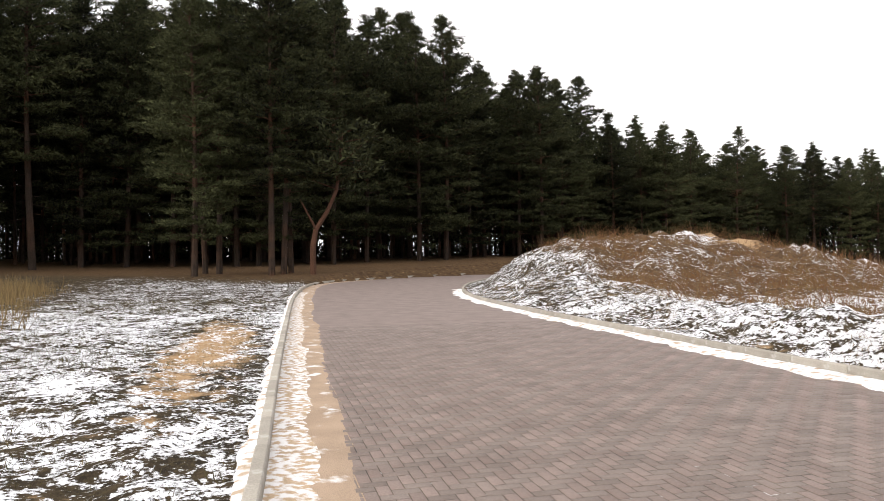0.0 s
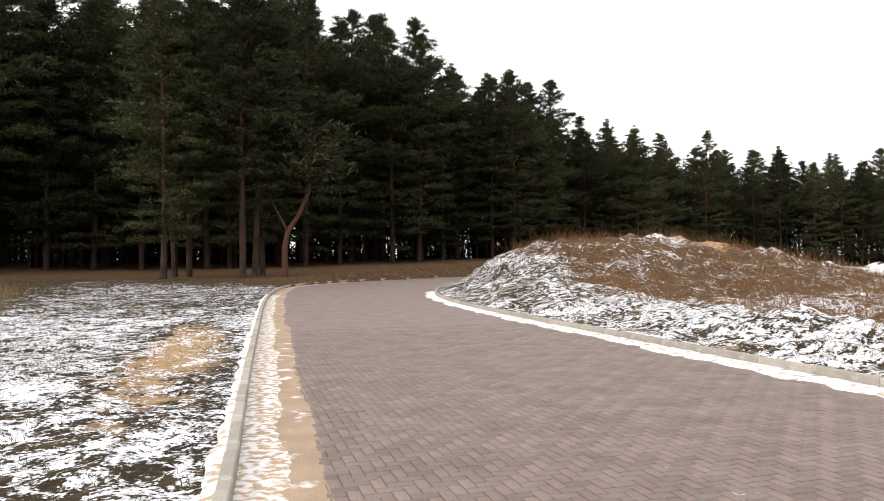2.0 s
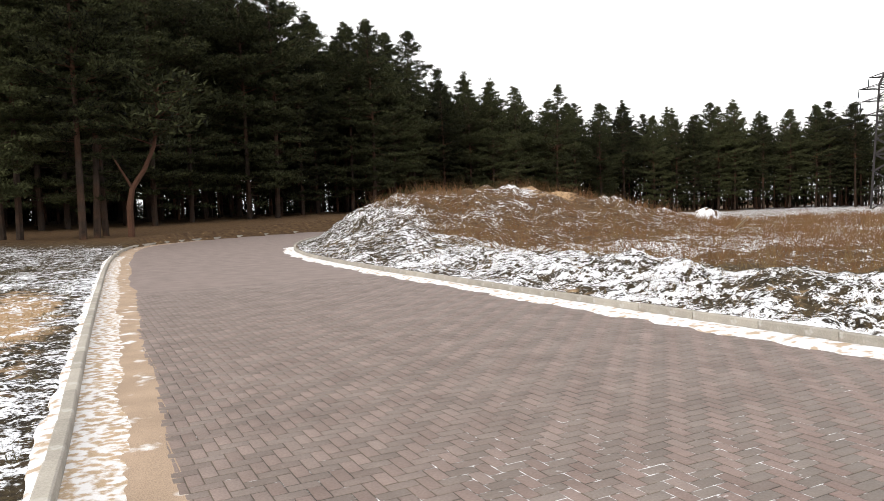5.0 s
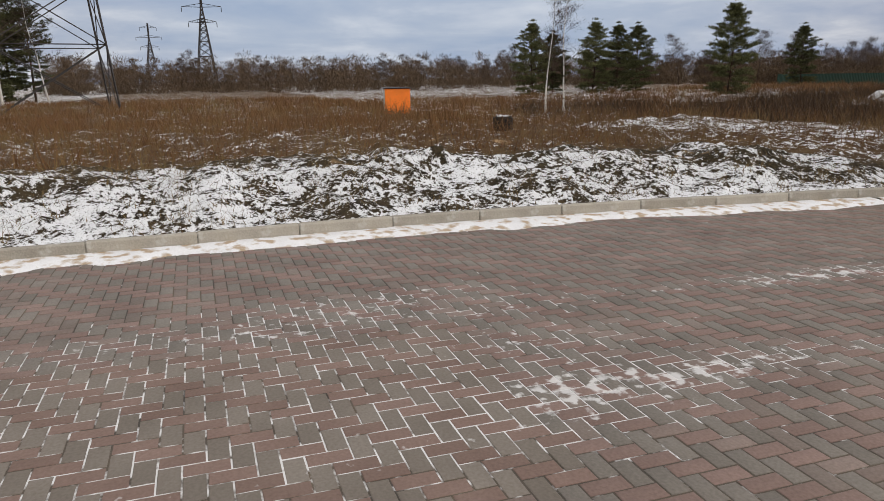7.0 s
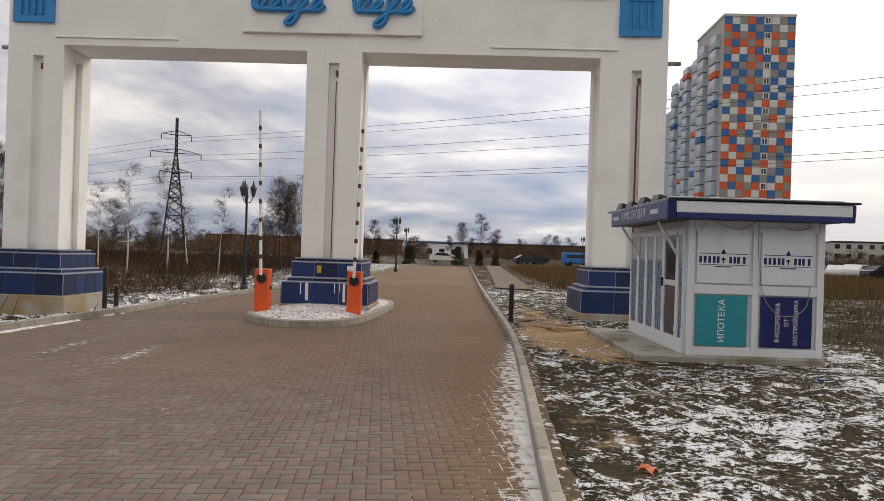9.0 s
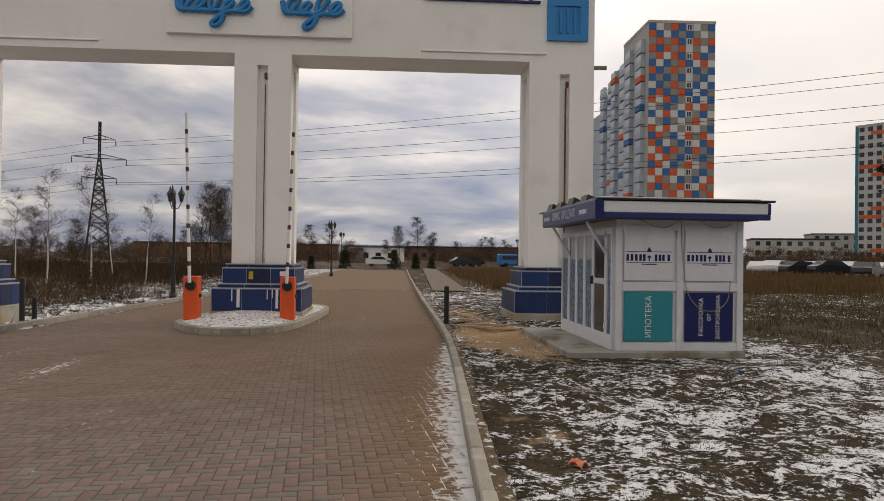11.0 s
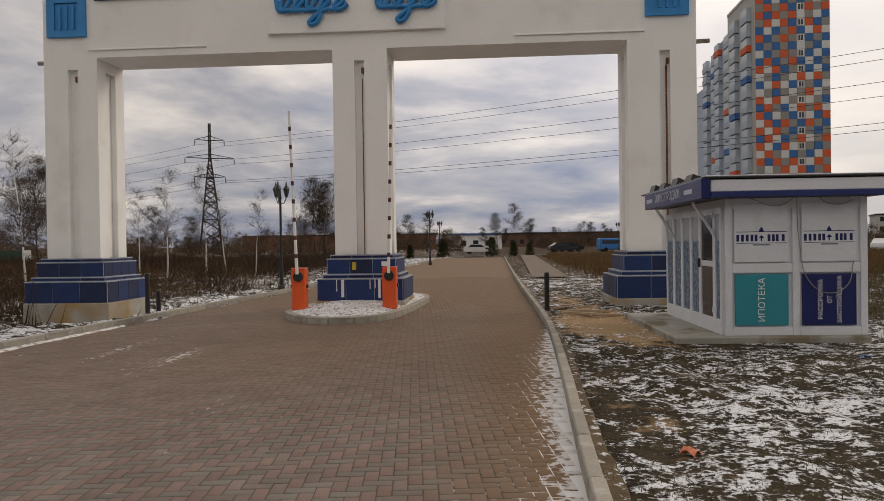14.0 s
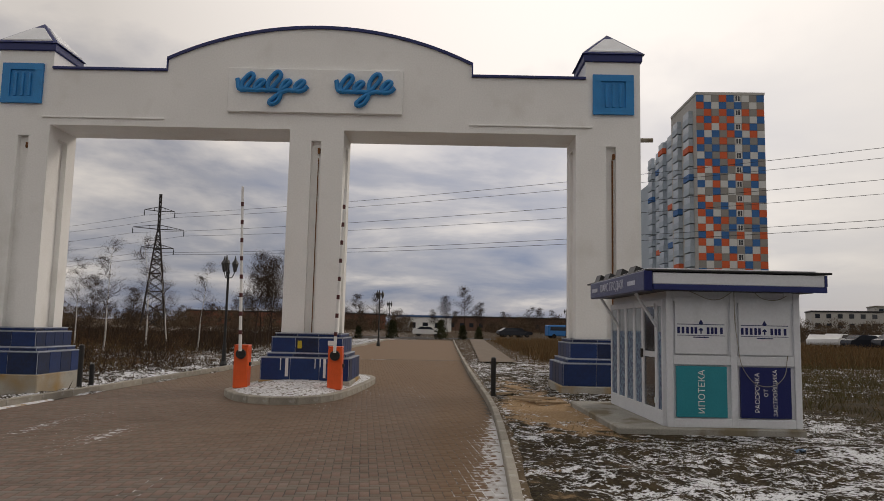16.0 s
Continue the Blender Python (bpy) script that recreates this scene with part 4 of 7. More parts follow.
def build_island():
    root = thing("traffic_island", 0, 0, 0, 0, "low kerbed traffic island with snow round the middle pillar", "traffic island")
    P = np.array(ISLAND + ISLAND[:1])
    ring = resample(P, 0.5)[:-1]
    c = ring.mean(0)
    me = None
    for i, (x, y) in enumerate(ring):
        nx, ny = ring[(i + 1) % len(ring)]
        L = math.hypot(nx - x, ny - y)
        bm = bmesh.new()
        box(bm, -0.075, 0.075, -L / 2 - 0.012, L / 2 + 0.012, -0.05, 0.15, bevel=0.02)
        o = part("kerb_stone", bm, M["kerb"], root)
        d = Vector((nx - x, ny - y)).normalized()
        o.matrix_basis = pose((x + nx) / 2, (y + ny) / 2, 0, 0, 0, math.degrees(math.atan2(d.y, d.x)) - 90)
    bm = bmesh.new()
    rings = []
    for f, z in ((0.97, 0.13), (0.8, 0.19), (0.55, 0.25), (0.3, 0.28)):
        rings.append([bm.verts.new((c[0] + (x - c[0]) * f, c[1] + (y - c[1]) * f, z + 0.03 * float(vnoise(np.array(x * 3.0), np.array(y * 3 + f * 9))))) for x, y in ring])
    n = len(ring)
    for p, q in zip(rings, rings[1:]):
        for i in range(n):
            bm.faces.new((p[i], p[(i + 1) % n], q[(i + 1) % n], q[i]))
    bm.faces.new(rings[-1])
    bmesh.ops.recalc_face_normals(bm, faces=bm.faces)
    part("island_fill", bm, material("snowy_grit", (0.66, 0.66, 0.68), 0.9, 0.15, 3, 60, 0.6, tint=(0.14, 0.11, 0.08), tint_scale=16, tint_edge=(0.52, 0.62)), root, "snow-covered gravel fill", True)


build_island()


def build_barrier(x, y, turn, boom_to, label):
    root = thing("barrier", x, y, 0.16, turn, label, "barrier", "barriers at the gate")
    body = part("cabinet", boxes((-0.155, 0.155, -0.15, 0.15, 0.0, 0.90), bevel=0.02), M["orange"], root)
    part("cabinet_top", boxes((-0.16, 0.16, -0.155, 0.155, 0.901, 0.935), bevel=0.012), M["orange"], root)
    bm = bmesh.new(); rod(bm, (0, -0.152, 0.74), (0, -0.20, 0.74), 0.115, 0.105, 14, True)
    part("hub", bm, M["black"], root, "black round boom hub")
    for s in (-1, 1):
        part("side_lock", boxes((s * 0.158, s * 0.19, -0.05, 0.05, 0.48, 0.56), bevel=0.008), M["black"], root)
    bm = bmesh.new(); rod(bm, (0, -0.23, 0.80), (boom_to[0], -0.23 + boom_to[1], boom_to[2]), 0.036, 0.026, 8, True)
    boom = part("boom", bm, M["white_paint"], root, "raised white boom with dark bands")
    a, b = Vector((0, -0.23, 0.80)), Vector((boom_to[0], -0.23 + boom_to[1], boom_to[2]))
    for k in range(1, 9):
        f = k / 9
        p, q = a.lerp(b, f - 0.012), a.lerp(b, f + 0.014)
        bm = bmesh.new(); rod(bm, p, q, 0.040 - 0.008 * f, 0.040 - 0.008 * f, 8, True)
        part("band", bm, M["red_paint"], boom, "dark red reflective band")


build_barrier(-3.05, 16.35, -4, (-0.14, 0.05, 4.42), "orange barrier cabinet with raised white boom on the island")
build_barrier(-1.02, 16.25, -4, (0.10, 0.05, 4.42), "orange barrier cabinet with raised boom before the pillar")


def build_bollard(x, y, h, tilt, label):
    z = height(x, y) - 0.03
    root = thing("bollard", x, y, z, 0, label, "bollard", "black bollards")
    bm = bmesh.new()
    turned(bm, [(0.055, 0), (0.055, h - 0.03), (0.045, h - 0.01), (0.02, h)], 12)
    o = part("post", bm, M["black"], root, smooth=False)
    bm = bmesh.new(); turned(bm, [(0.062, h * 0.8), (0.062, h * 0.84)], 12)
    part("collar", bm, M["black"], root)
    root.matrix_basis = pose(x, y, z, tilt, 0, 0)


build_bollard(2.41, 15.75, 0.90, 1.0, "black metal bollard in bare sand behind the kerb")
build_bollard(-6.80, 17.2, 1.05, 0.0, "black metal bollard beside the pillar plinth")
build_bollard(-6.66, 17.5, 0.62, 0.0, "short black metal bollard beside the pillar plinth")

# ---- sales booth ----
BX, BY, BT = 4.25, 10.78, -3.9
BW, BL, BH = 2.03, 3.25, 2.02


def lettering(text, size, mat, parent, m, name="writing"):
    cu = bpy.data.curves.new("writing", "FONT")
    cu.body, cu.size, cu.extrude, cu.align_x, cu.align_y = text, size, 0.0015, "CENTER", "CENTER"
    tmp = bpy.data.objects.new("writing", cu)
    me = bpy.data.meshes.new_from_object(tmp)
    bpy.data.objects.remove(tmp)
    me.materials.clear(); me.materials.append(mat)
    o = new(name, me); o.parent = parent
    o.matrix_basis = m
    return o


def build_booth():
    slabob = thing("concrete_slab", BX, BY, 0, BT, "wide weathered concrete slab under the booth", "slab")
    part("slab_body", boxes((-0.75, BW + 0.03, -0.07, BL + 0.3, -0.25, 0.175), bevel=0.025), M["concrete"], slabob)
    r = thing("sales_booth", BX, BY, 0.176, BT, "white panelled sales booth with flat dark roof and posters", "booth")
    part("core", boxes((0.03, BW - 0.03, 0.03, BL - 0.03, 0.0, BH)), M["pvc"], r)
    for x in (0.0, BW / 2 - 0.05, BW - 0.10):
        part("corner_post", boxes((x, x + 0.10, -0.012, 0.03, 0, BH), bevel=0.006), M["pvc"], r)
    for z0, z1 in ((0.0, 0.13), (0.92, 1.06), (BH - 0.16, BH)):
        for a, b in ((0.101, BW / 2 - 0.051), (BW / 2 + 0.051, BW - 0.101)):
            part("rail", boxes((a, b, -0.008, 0.03, z0, z1), bevel=0.005), M["pvc"], r)
    for k, (mat, lab) in enumerate((("teal", "teal poster"), ("print_navy", "navy poster"))):
        x0 = 0.14 + k * 0.965
        p = part("poster", boxes((x0, x0 + 0.76, -0.016, 0.029, 0.15, 0.90), bevel=0.003), M[mat], r, lab)
        lines = (("ИПОТЕКА", 0.135, 0.38),) if k == 0 else (("РАССРОЧКА", 0.095, 0.25), ("ОТ", 0.085, 0.38), ("ЗАСТРОЙЩИКА", 0.088, 0.52))
        for txt, size, dx in lines:
            lettering(txt, size, M["white_paint"], p, Matrix.Translation((x0 + dx, -0.0185, 0.525)) @ Euler((radians(90), 0, 0)).to_matrix().to_4x4() @ pose(0, 0, 0, 0, 0, 90))
        u = part("upper_board", boxes((x0 - 0.01, x0 + 0.77, -0.014, 0.029, 1.08, 1.94), bevel=0.004), M["pvc"], r, "white board with a dark printed mark")
        xm = x0 + 0.38
        part("printed_line", boxes((xm - 0.36, xm + 0.36, -0.0165, -0.0141, 1.52, 1.53)), M["print_navy"], u)
        for a in (-0.36, -0.292, -0.224, -0.156, -0.098, 0.088, 0.15, 0.205, 0.29):
            part("printed_bar", boxes((xm + a, xm + a + 0.04, -0.0165, -0.0141, 1.385, 1.485)), M["print_navy"], u, "short dark printed bar")
        part("printed_line", boxes((xm - 0.36, xm + 0.36, -0.0165, -0.0141, 1.355, 1.363)), M["print_navy"], u)
        part("printed_line", boxes((xm - 0.12, xm + 0.12, -0.0165, -0.0141, 1.325, 1.34)), M["print_navy"], u)
        bm = bmesh.new()
        slab([(xm, 1.60), (xm - 0.035, 1.545), (xm - 0.02, 1.525), (xm + 0.02, 1.525), (xm + 0.035, 1.545)], -0.0168, -0.0141, bm)
        slab([(xm - 0.04, 1.44), (xm, 1.475), (xm + 0.04, 1.44), (xm + 0.01, 1.43), (xm + 0.01, 1.385), (xm - 0.01, 1.385), (xm - 0.01, 1.43)], -0.0168, -0.0141, bm)
        part("printed_mark", bm, M["print_navy"], u)
    # glazed long side with a door
    film = material("blue_patterned_film", (0.16, 0.26, 0.36), 0.3, 0.25, 9, 60, 0.0, tint=(0.03, 0.06, 0.16), tint_scale=14, tint_edge=(0.48, 0.54))
    ys = [0.10, 0.42, 1.12, 1.62, 2.15, 2.68, BL - 0.04]
    for a, b in zip(ys, ys[1:]):
        door = abs(a - 0.42) < 0.01
        fr = part("door" if door else "glazed_panel", boxes((-0.03, 0.028, a + 0.004, a + 0.06, 0.0, BH - 0.12), (-0.03, 0.028, b - 0.06, b - 0.004, 0.0, BH - 0.12), (-0.03, 0.028, a + 0.061, b - 0.061, 0.0, 0.22), (-0.03, 0.028, a + 0.061, b - 0.061, BH - 0.22, BH - 0.12), bevel=0.004), M["pvc"], r)
        if door:
            part("mid_rail", boxes((-0.03, 0.028, a + 0.061, b - 0.061, 1.0, 1.09), bevel=0.004), M["pvc"], fr)
            part("pane", boxes((-0.008, 0.0, a + 0.061, b - 0.061, 1.091, BH - 0.221)), M["dark_glass"], fr, "dark glass pane")
            part("pane", boxes((-0.008, 0.0, a + 0.061, b - 0.061, 0.221, 0.999)), M["dark_glass"], fr, "dark glass pane")
            part("door_handle", boxes((-0.075, -0.031, b - 0.045, b - 0.025, 0.98, 1.12), bevel=0.006), M["steel"], fr, "grey lever handle")
            for hz in (0.3, 1.75):
                part("hinge", boxes((-0.05, -0.031, a + 0.0, a + 0.03, hz, hz + 0.09), bevel=0.004), M["pvc"], fr)
        else:
            part("pane", boxes((-0.008, 0.0, a + 0.061, b - 0.061, 0.221, 1.40)), film, fr, "blue patterned window film")
            part("pane", boxes((-0.008, 0.0, a + 0.061, b - 0.061, 1.402, BH - 0.221)), material("pale_window_film", (0.42, 0.47, 0.50), 0.25, 0.1), fr, "pale window pane")
    # roof
    z = BH
    roof = part("roof", boxes((-0.42, BW + 0.33, -0.36, BL + 0.3, z + 0.27, z + 0.30), bevel=0.01), M["black"], r, "flat dark roof sheet")
    part("soffit", boxes((-0.30, BW + 0.14, -0.2, BL + 0.2, z + 0.001, z + 0.089), bevel=0.01), M["black"], r, "dark soffit board")
    part("fascia", boxes((-0.30, BW + 0.22, -0.33, -0.28, z + 0.085, z + 0.255), bevel=0.008), M["pvc"], r, "white fascia board")
    part("fascia_edge", boxes((-0.30, BW + 0.25, -0.345, -0.28, z + 0.0, z + 0.083), bevel=0.006), M["navy"], r, "navy strip under the fascia")
    part("fascia_cap", boxes((BW + 0.221, BW + 0.26, -0.34, -0.27, z + 0.085, z + 0.255), bevel=0.005), M["navy"], r)
    part("roof_box", boxes((-0.28, BW + 0.2, -0.27, BL + 0.2, z + 0.09, z + 0.265)), M["black"], r)
    sg = part("sign_fascia", boxes((-0.44, -0.31, -0.36, BL - 0.1, z - 0.02, z + 0.28), bevel=0.015), M["print_navy"], r, "dark navy sign fascia with white writing")
    grey = material("pale_sign_print", (0.55, 0.57, 0.66), 0.5)
    lettering("ОФИС ПРОДАЖ", 0.2, grey, sg, Matrix.Translation((-0.4425, 1.55, z + 0.13)) @ pose(0, 0, 0, 90, 0, -90))
    for y in (0.1, 2.55):
        part("sign_bar", boxes((-0.4435, -0.4405, y, y + 0.42, z + 0.09, z + 0.16)), grey, sg, "pale printed bar")
    part("roof_snow", boxes((-0.36, BW + 0.1, -0.33, BL * 0.6, z + 0.301, z + 0.318), bevel=0.006), M["snow"], r, "thin snow on the roof edge")
    for k, y in enumerate((0.3, 1.1, 1.9, 2.6)):
        bm = bmesh.new()
        slab([(-0.40, z + 0.302), (-0.10, z + 0.302), (-0.36, z + 0.40 + 0.02 * (k % 2))], y, y + 0.35, bm)
        part("roof_flap", bm, M["black"], roof, "lifted flap of roofing sheet")
    for y in (0.35, 2.6):
        bm = bmesh.new(); rod(bm, (-0.03, y, z - 0.55), (-0.36, y, z - 0.03), 0.026, 0.026, 6, True)
        part("bracket", bm, M["pvc"], r, "white slanting bracket under the sign")
    # cables
    for pts in ([(0.35, -0.02, 2.02), (0.75, -0.03, 1.90), (1.05, -0.03, 2.05), (1.25, -0.03, 2.1)], [(1.25, -0.03, 2.1), (1.5, -0.03, 1.92), (1.85, -0.03, 2.0), (1.9, -0.03, 2.1)],
                [(1.02, -0.03, 2.1), (1.06, -0.03, 1.3), (1.2, -0.03, 0.78), (1.45, -0.03, 0.62), (1.72, -0.03, 0.72), (1.82, -0.03, 1.08)]):
        cu = bpy.data.curves.new("cable", "CURVE"); cu.dimensions, cu.bevel_depth = "3D", 0.006
        s = cu.splines.new("BEZIER"); s.bezier_points.add(len(pts) - 1)
        for p, c in zip(s.bezier_points, pts):
            p.co = c; p.handle_left_type = p.handle_right_type = "AUTO"
        tmp = bpy.data.objects.new("cable", cu)
        me = bpy.data.meshes.new_from_object(tmp); bpy.data.objects.remove(tmp)
        me.materials.clear(); me.materials.append(M["concrete"])
        o = new("cable", me); o.parent = r
    part("outlet_box", boxes((1.78, 1.90, -0.04, -0.013, 1.98, 2.06), bevel=0.006), M["pvc"], r)


build_booth()


# ---- tower block ----
def build_tower():
    tx, ty, turn = 57.4, 125.3, -6.5
    FL, FH = 17, 2.72
    r = thing("tower_block", tx, ty, -0.5, turn, "tall apartment tower clad in orange, blue and grey panels", "apartment building")
    Wd, H = 12.6, FL * FH
    part("wall", boxes((0.0, Wd, 0.05, 16, 0, H)), M["far_wall"], r)
    cols = {"orange": (0.60, 0.12, 0.05), "blue": (0.045, 0.145, 0.36), "grey": (0.27, 0.26, 0.245), "white": (0.60, 0.61, 0.60)}
    mats = {k: material("cladding_" + k, c, 0.6, 0.06, 0.3, 5, 0.0) for k, c in cols.items()}
    rng = random.Random(11)
    n = 9
    pw = Wd / n
    meshes, above, pick = {}, {}, None
    for k in mats:
        me = bpy.data.meshes.new("cladding_panel")
        bm = boxes((0.03, pw - 0.03, -0.04, 0.05, 0.03, FH / 2 - 0.03)); bm.to_mesh(me); bm.free()
        me.materials.append(mats[k]); meshes[k] = me
    for row in range(FL * 2):
        for c in range(n):
            if c == 5 and row % 2 == 1:
                continue
            last = pick if c else None
            pick = rng.choices([q for q in mats if q not in (last, above.get(c))], [{"orange": 0.24, "blue": 0.30, "grey": 0.24, "white": 0.22}[q] for q in mats if q not in (last, above.get(c))])[0]
            above[c] = pick
            o = new("cladding_panel", meshes[pick]); o.parent = r
            o.matrix_basis = pose(c * pw, 0, row * FH / 2)
    for fl in range(FL):
        z = fl * FH + FH / 2 + 0.1
        w = part("window", boxes((5 * pw + 0.2, 6 * pw - 0.2, -0.02, 0.04, z, z + 1.15)), M["white_paint"], r, "small white-framed window")
        part("pane", boxes((5 * pw + 0.3, 5.5 * pw - 0.04, -0.03, -0.021, z + 0.1, z + 1.05)), M["dark_glass"], w)
        part("pane", boxes((5.5 * pw + 0.04, 6 * pw - 0.3, -0.03, -0.021, z + 0.1, z + 1.05)), M["dark_glass"], w)
    part("parapet", boxes((-0.1, Wd + 0.1, -0.1, 16, H, H + 0.5)), M["far_wall"], r)
    part("roof_vent", boxes((5.0, 6.5, 4, 5, H + 0.5, H + 1.1)), M["concrete"], r)
    for x in (5.3, 6.2):
        part("roof_vent", boxes((x, x + 0.25, 4.2, 4.5, H + 1.1, H + 1.9)), M["concrete"], r)
    # long flank stepping back, with balconies
    pale = material("pale_blue_render", (0.40, 0.46, 0.52), 0.8, 0.06, 0.2, 5, 0.0)
    for k, (y0, y1, x0, hh) in enumerate(((16.001, 30, 1.5, H - 2.2), (30.001, 46, 3.0, H - 4.4), (46.001, 62, 4.5, H - 6.6))):
        part("wing", boxes((x0, Wd, y0, y1, 0, hh)), pale, r, "pale blue wing stepping back")
    stacks = [(2.0, 5.5, -0.9, 0.0), (9.0, 12.5, -0.9, 0.0), (18, 21.5, 0.6, 1.5), (25, 28.5, 0.6, 1.5), (33, 36.5, 2.1, 3.0), (40, 43.5, 2.1, 3.0)]
    for s, (y0, y1, x0, x1) in enumerate(stacks):
        for fl in range(FL - 1):
            z = fl * FH + 0.4
            b = part("balcony", boxes((x0, x1 - 0.01, y0, y1, z, z + 1.15)), mats["blue"] if (fl * 7 + s * 3) % 11 == 0 else mats["orange"] if (fl * 5 + s) % 13 == 0 else pale, r)
            part("pane", boxes((x0 + 0.1, x1 - 0.02, y0 + 0.1, y1 - 0.1, z + 1.16, z + 2.5)), M["balcony_glass"], b)

    return r


build_tower()


def build_slab_block():
    """A long pale block seen obliquely, with window rows and a stair of orange panels."""
    x, y = 270 * math.sin(radians(38.75)), 270 * math.cos(radians(38.75))
    r = thing("apartment_slab", x, y, -0.5, -62, "distant pale apartment block with orange panels and window rows", "apartment building")
    FL, FH, Wd = 17, 2.72, 46.0
    H = FL * FH
    part("wall", boxes((0, Wd, 0, 14, 0, H)), material("pale_cladding", (0.50, 0.50, 0.48), 0.7, 0.06, 0.2, 4, 0.0), r)
    part("end_wall", boxes((-0.06, -0.002, 0, 14, 0, H)), material("teal_render", (0.03, 0.16, 0.23), 0.7), r, "teal end wall")
    part("corner_strip", boxes((-0.06, 0.9, -0.08, -0.002, 0, H)), material("teal_cladding", (0.05, 0.20, 0.27), 0.7), r, "teal corner cladding")
    part("parapet", boxes((-0.1, Wd + 0.1, -0.1, 14.1, H + 0.001, H + 0.5)), M["far_wall"], r)
    bm = boxes((0, 1.5, -0.05, -0.002, 0, 1.45))
    me = bpy.data.meshes.new("window"); bm.to_mesh(me); bm.free(); me.materials.append(M["dark_glass"])
    bm = boxes((0, 3.5, -0.06, -0.002, 0, 1.2))
    pm = bpy.data.meshes.new("orange_panel"); bm.to_mesh(pm); bm.free(); pm.materials.append(material("orange_cladding", (0.62, 0.13, 0.05), 0.6, 0.06))
    for f in range(FL):
        for i in range(17):
            o = new("window", me); o.parent = r
            o.matrix_basis = pose(1.2 + i * 2.6, 0, f * FH + 0.9)
        k = abs((f * 3 + 5) % 16 - 8)
        for i in range(k // 2, k // 2 + 2 + f % 2):
            for start in (1.1, 21.0):
                o = new("orange_panel", pm); o.parent = r
                o.matrix_basis = pose(start + i * 3.6, 0, f * FH - 0.35)


build_slab_block()


# ---- trees ----
def sprays(C, D, rng, per, size, droop=0.0):
    """Needle or leaf sprays: per small slim triangles round every centre C, leaning along D."""
    n = len(C) * per
    c = np.repeat(C, per, 0) + rng.normal(0, 1, (n, 3)) * np.array([size * 0.7, size * 0.7, size * 0.26])
    d = np.repeat(D, per, 0) * 0.8 + rng.normal(0, 1, (n, 3)) * np.array([0.7, 0.7, 0.55])
    d[:, 2] += 0.25 - droop
    d /= np.linalg.norm(d, axis=1)[:, None]
    s = np.cross(d, rng.normal(0, 1, (n, 3)))
    s /= np.linalg.norm(s, axis=1)[:, None] + 1e-9
    L = size * rng.uniform(0.6, 1.25, (n, 1))
    V = np.stack([c - s * L * 0.15, c + s * L * 0.15, c + d * L], 1).reshape(-1, 3)
    return V, np.arange(n * 3).reshape(-1, 3)


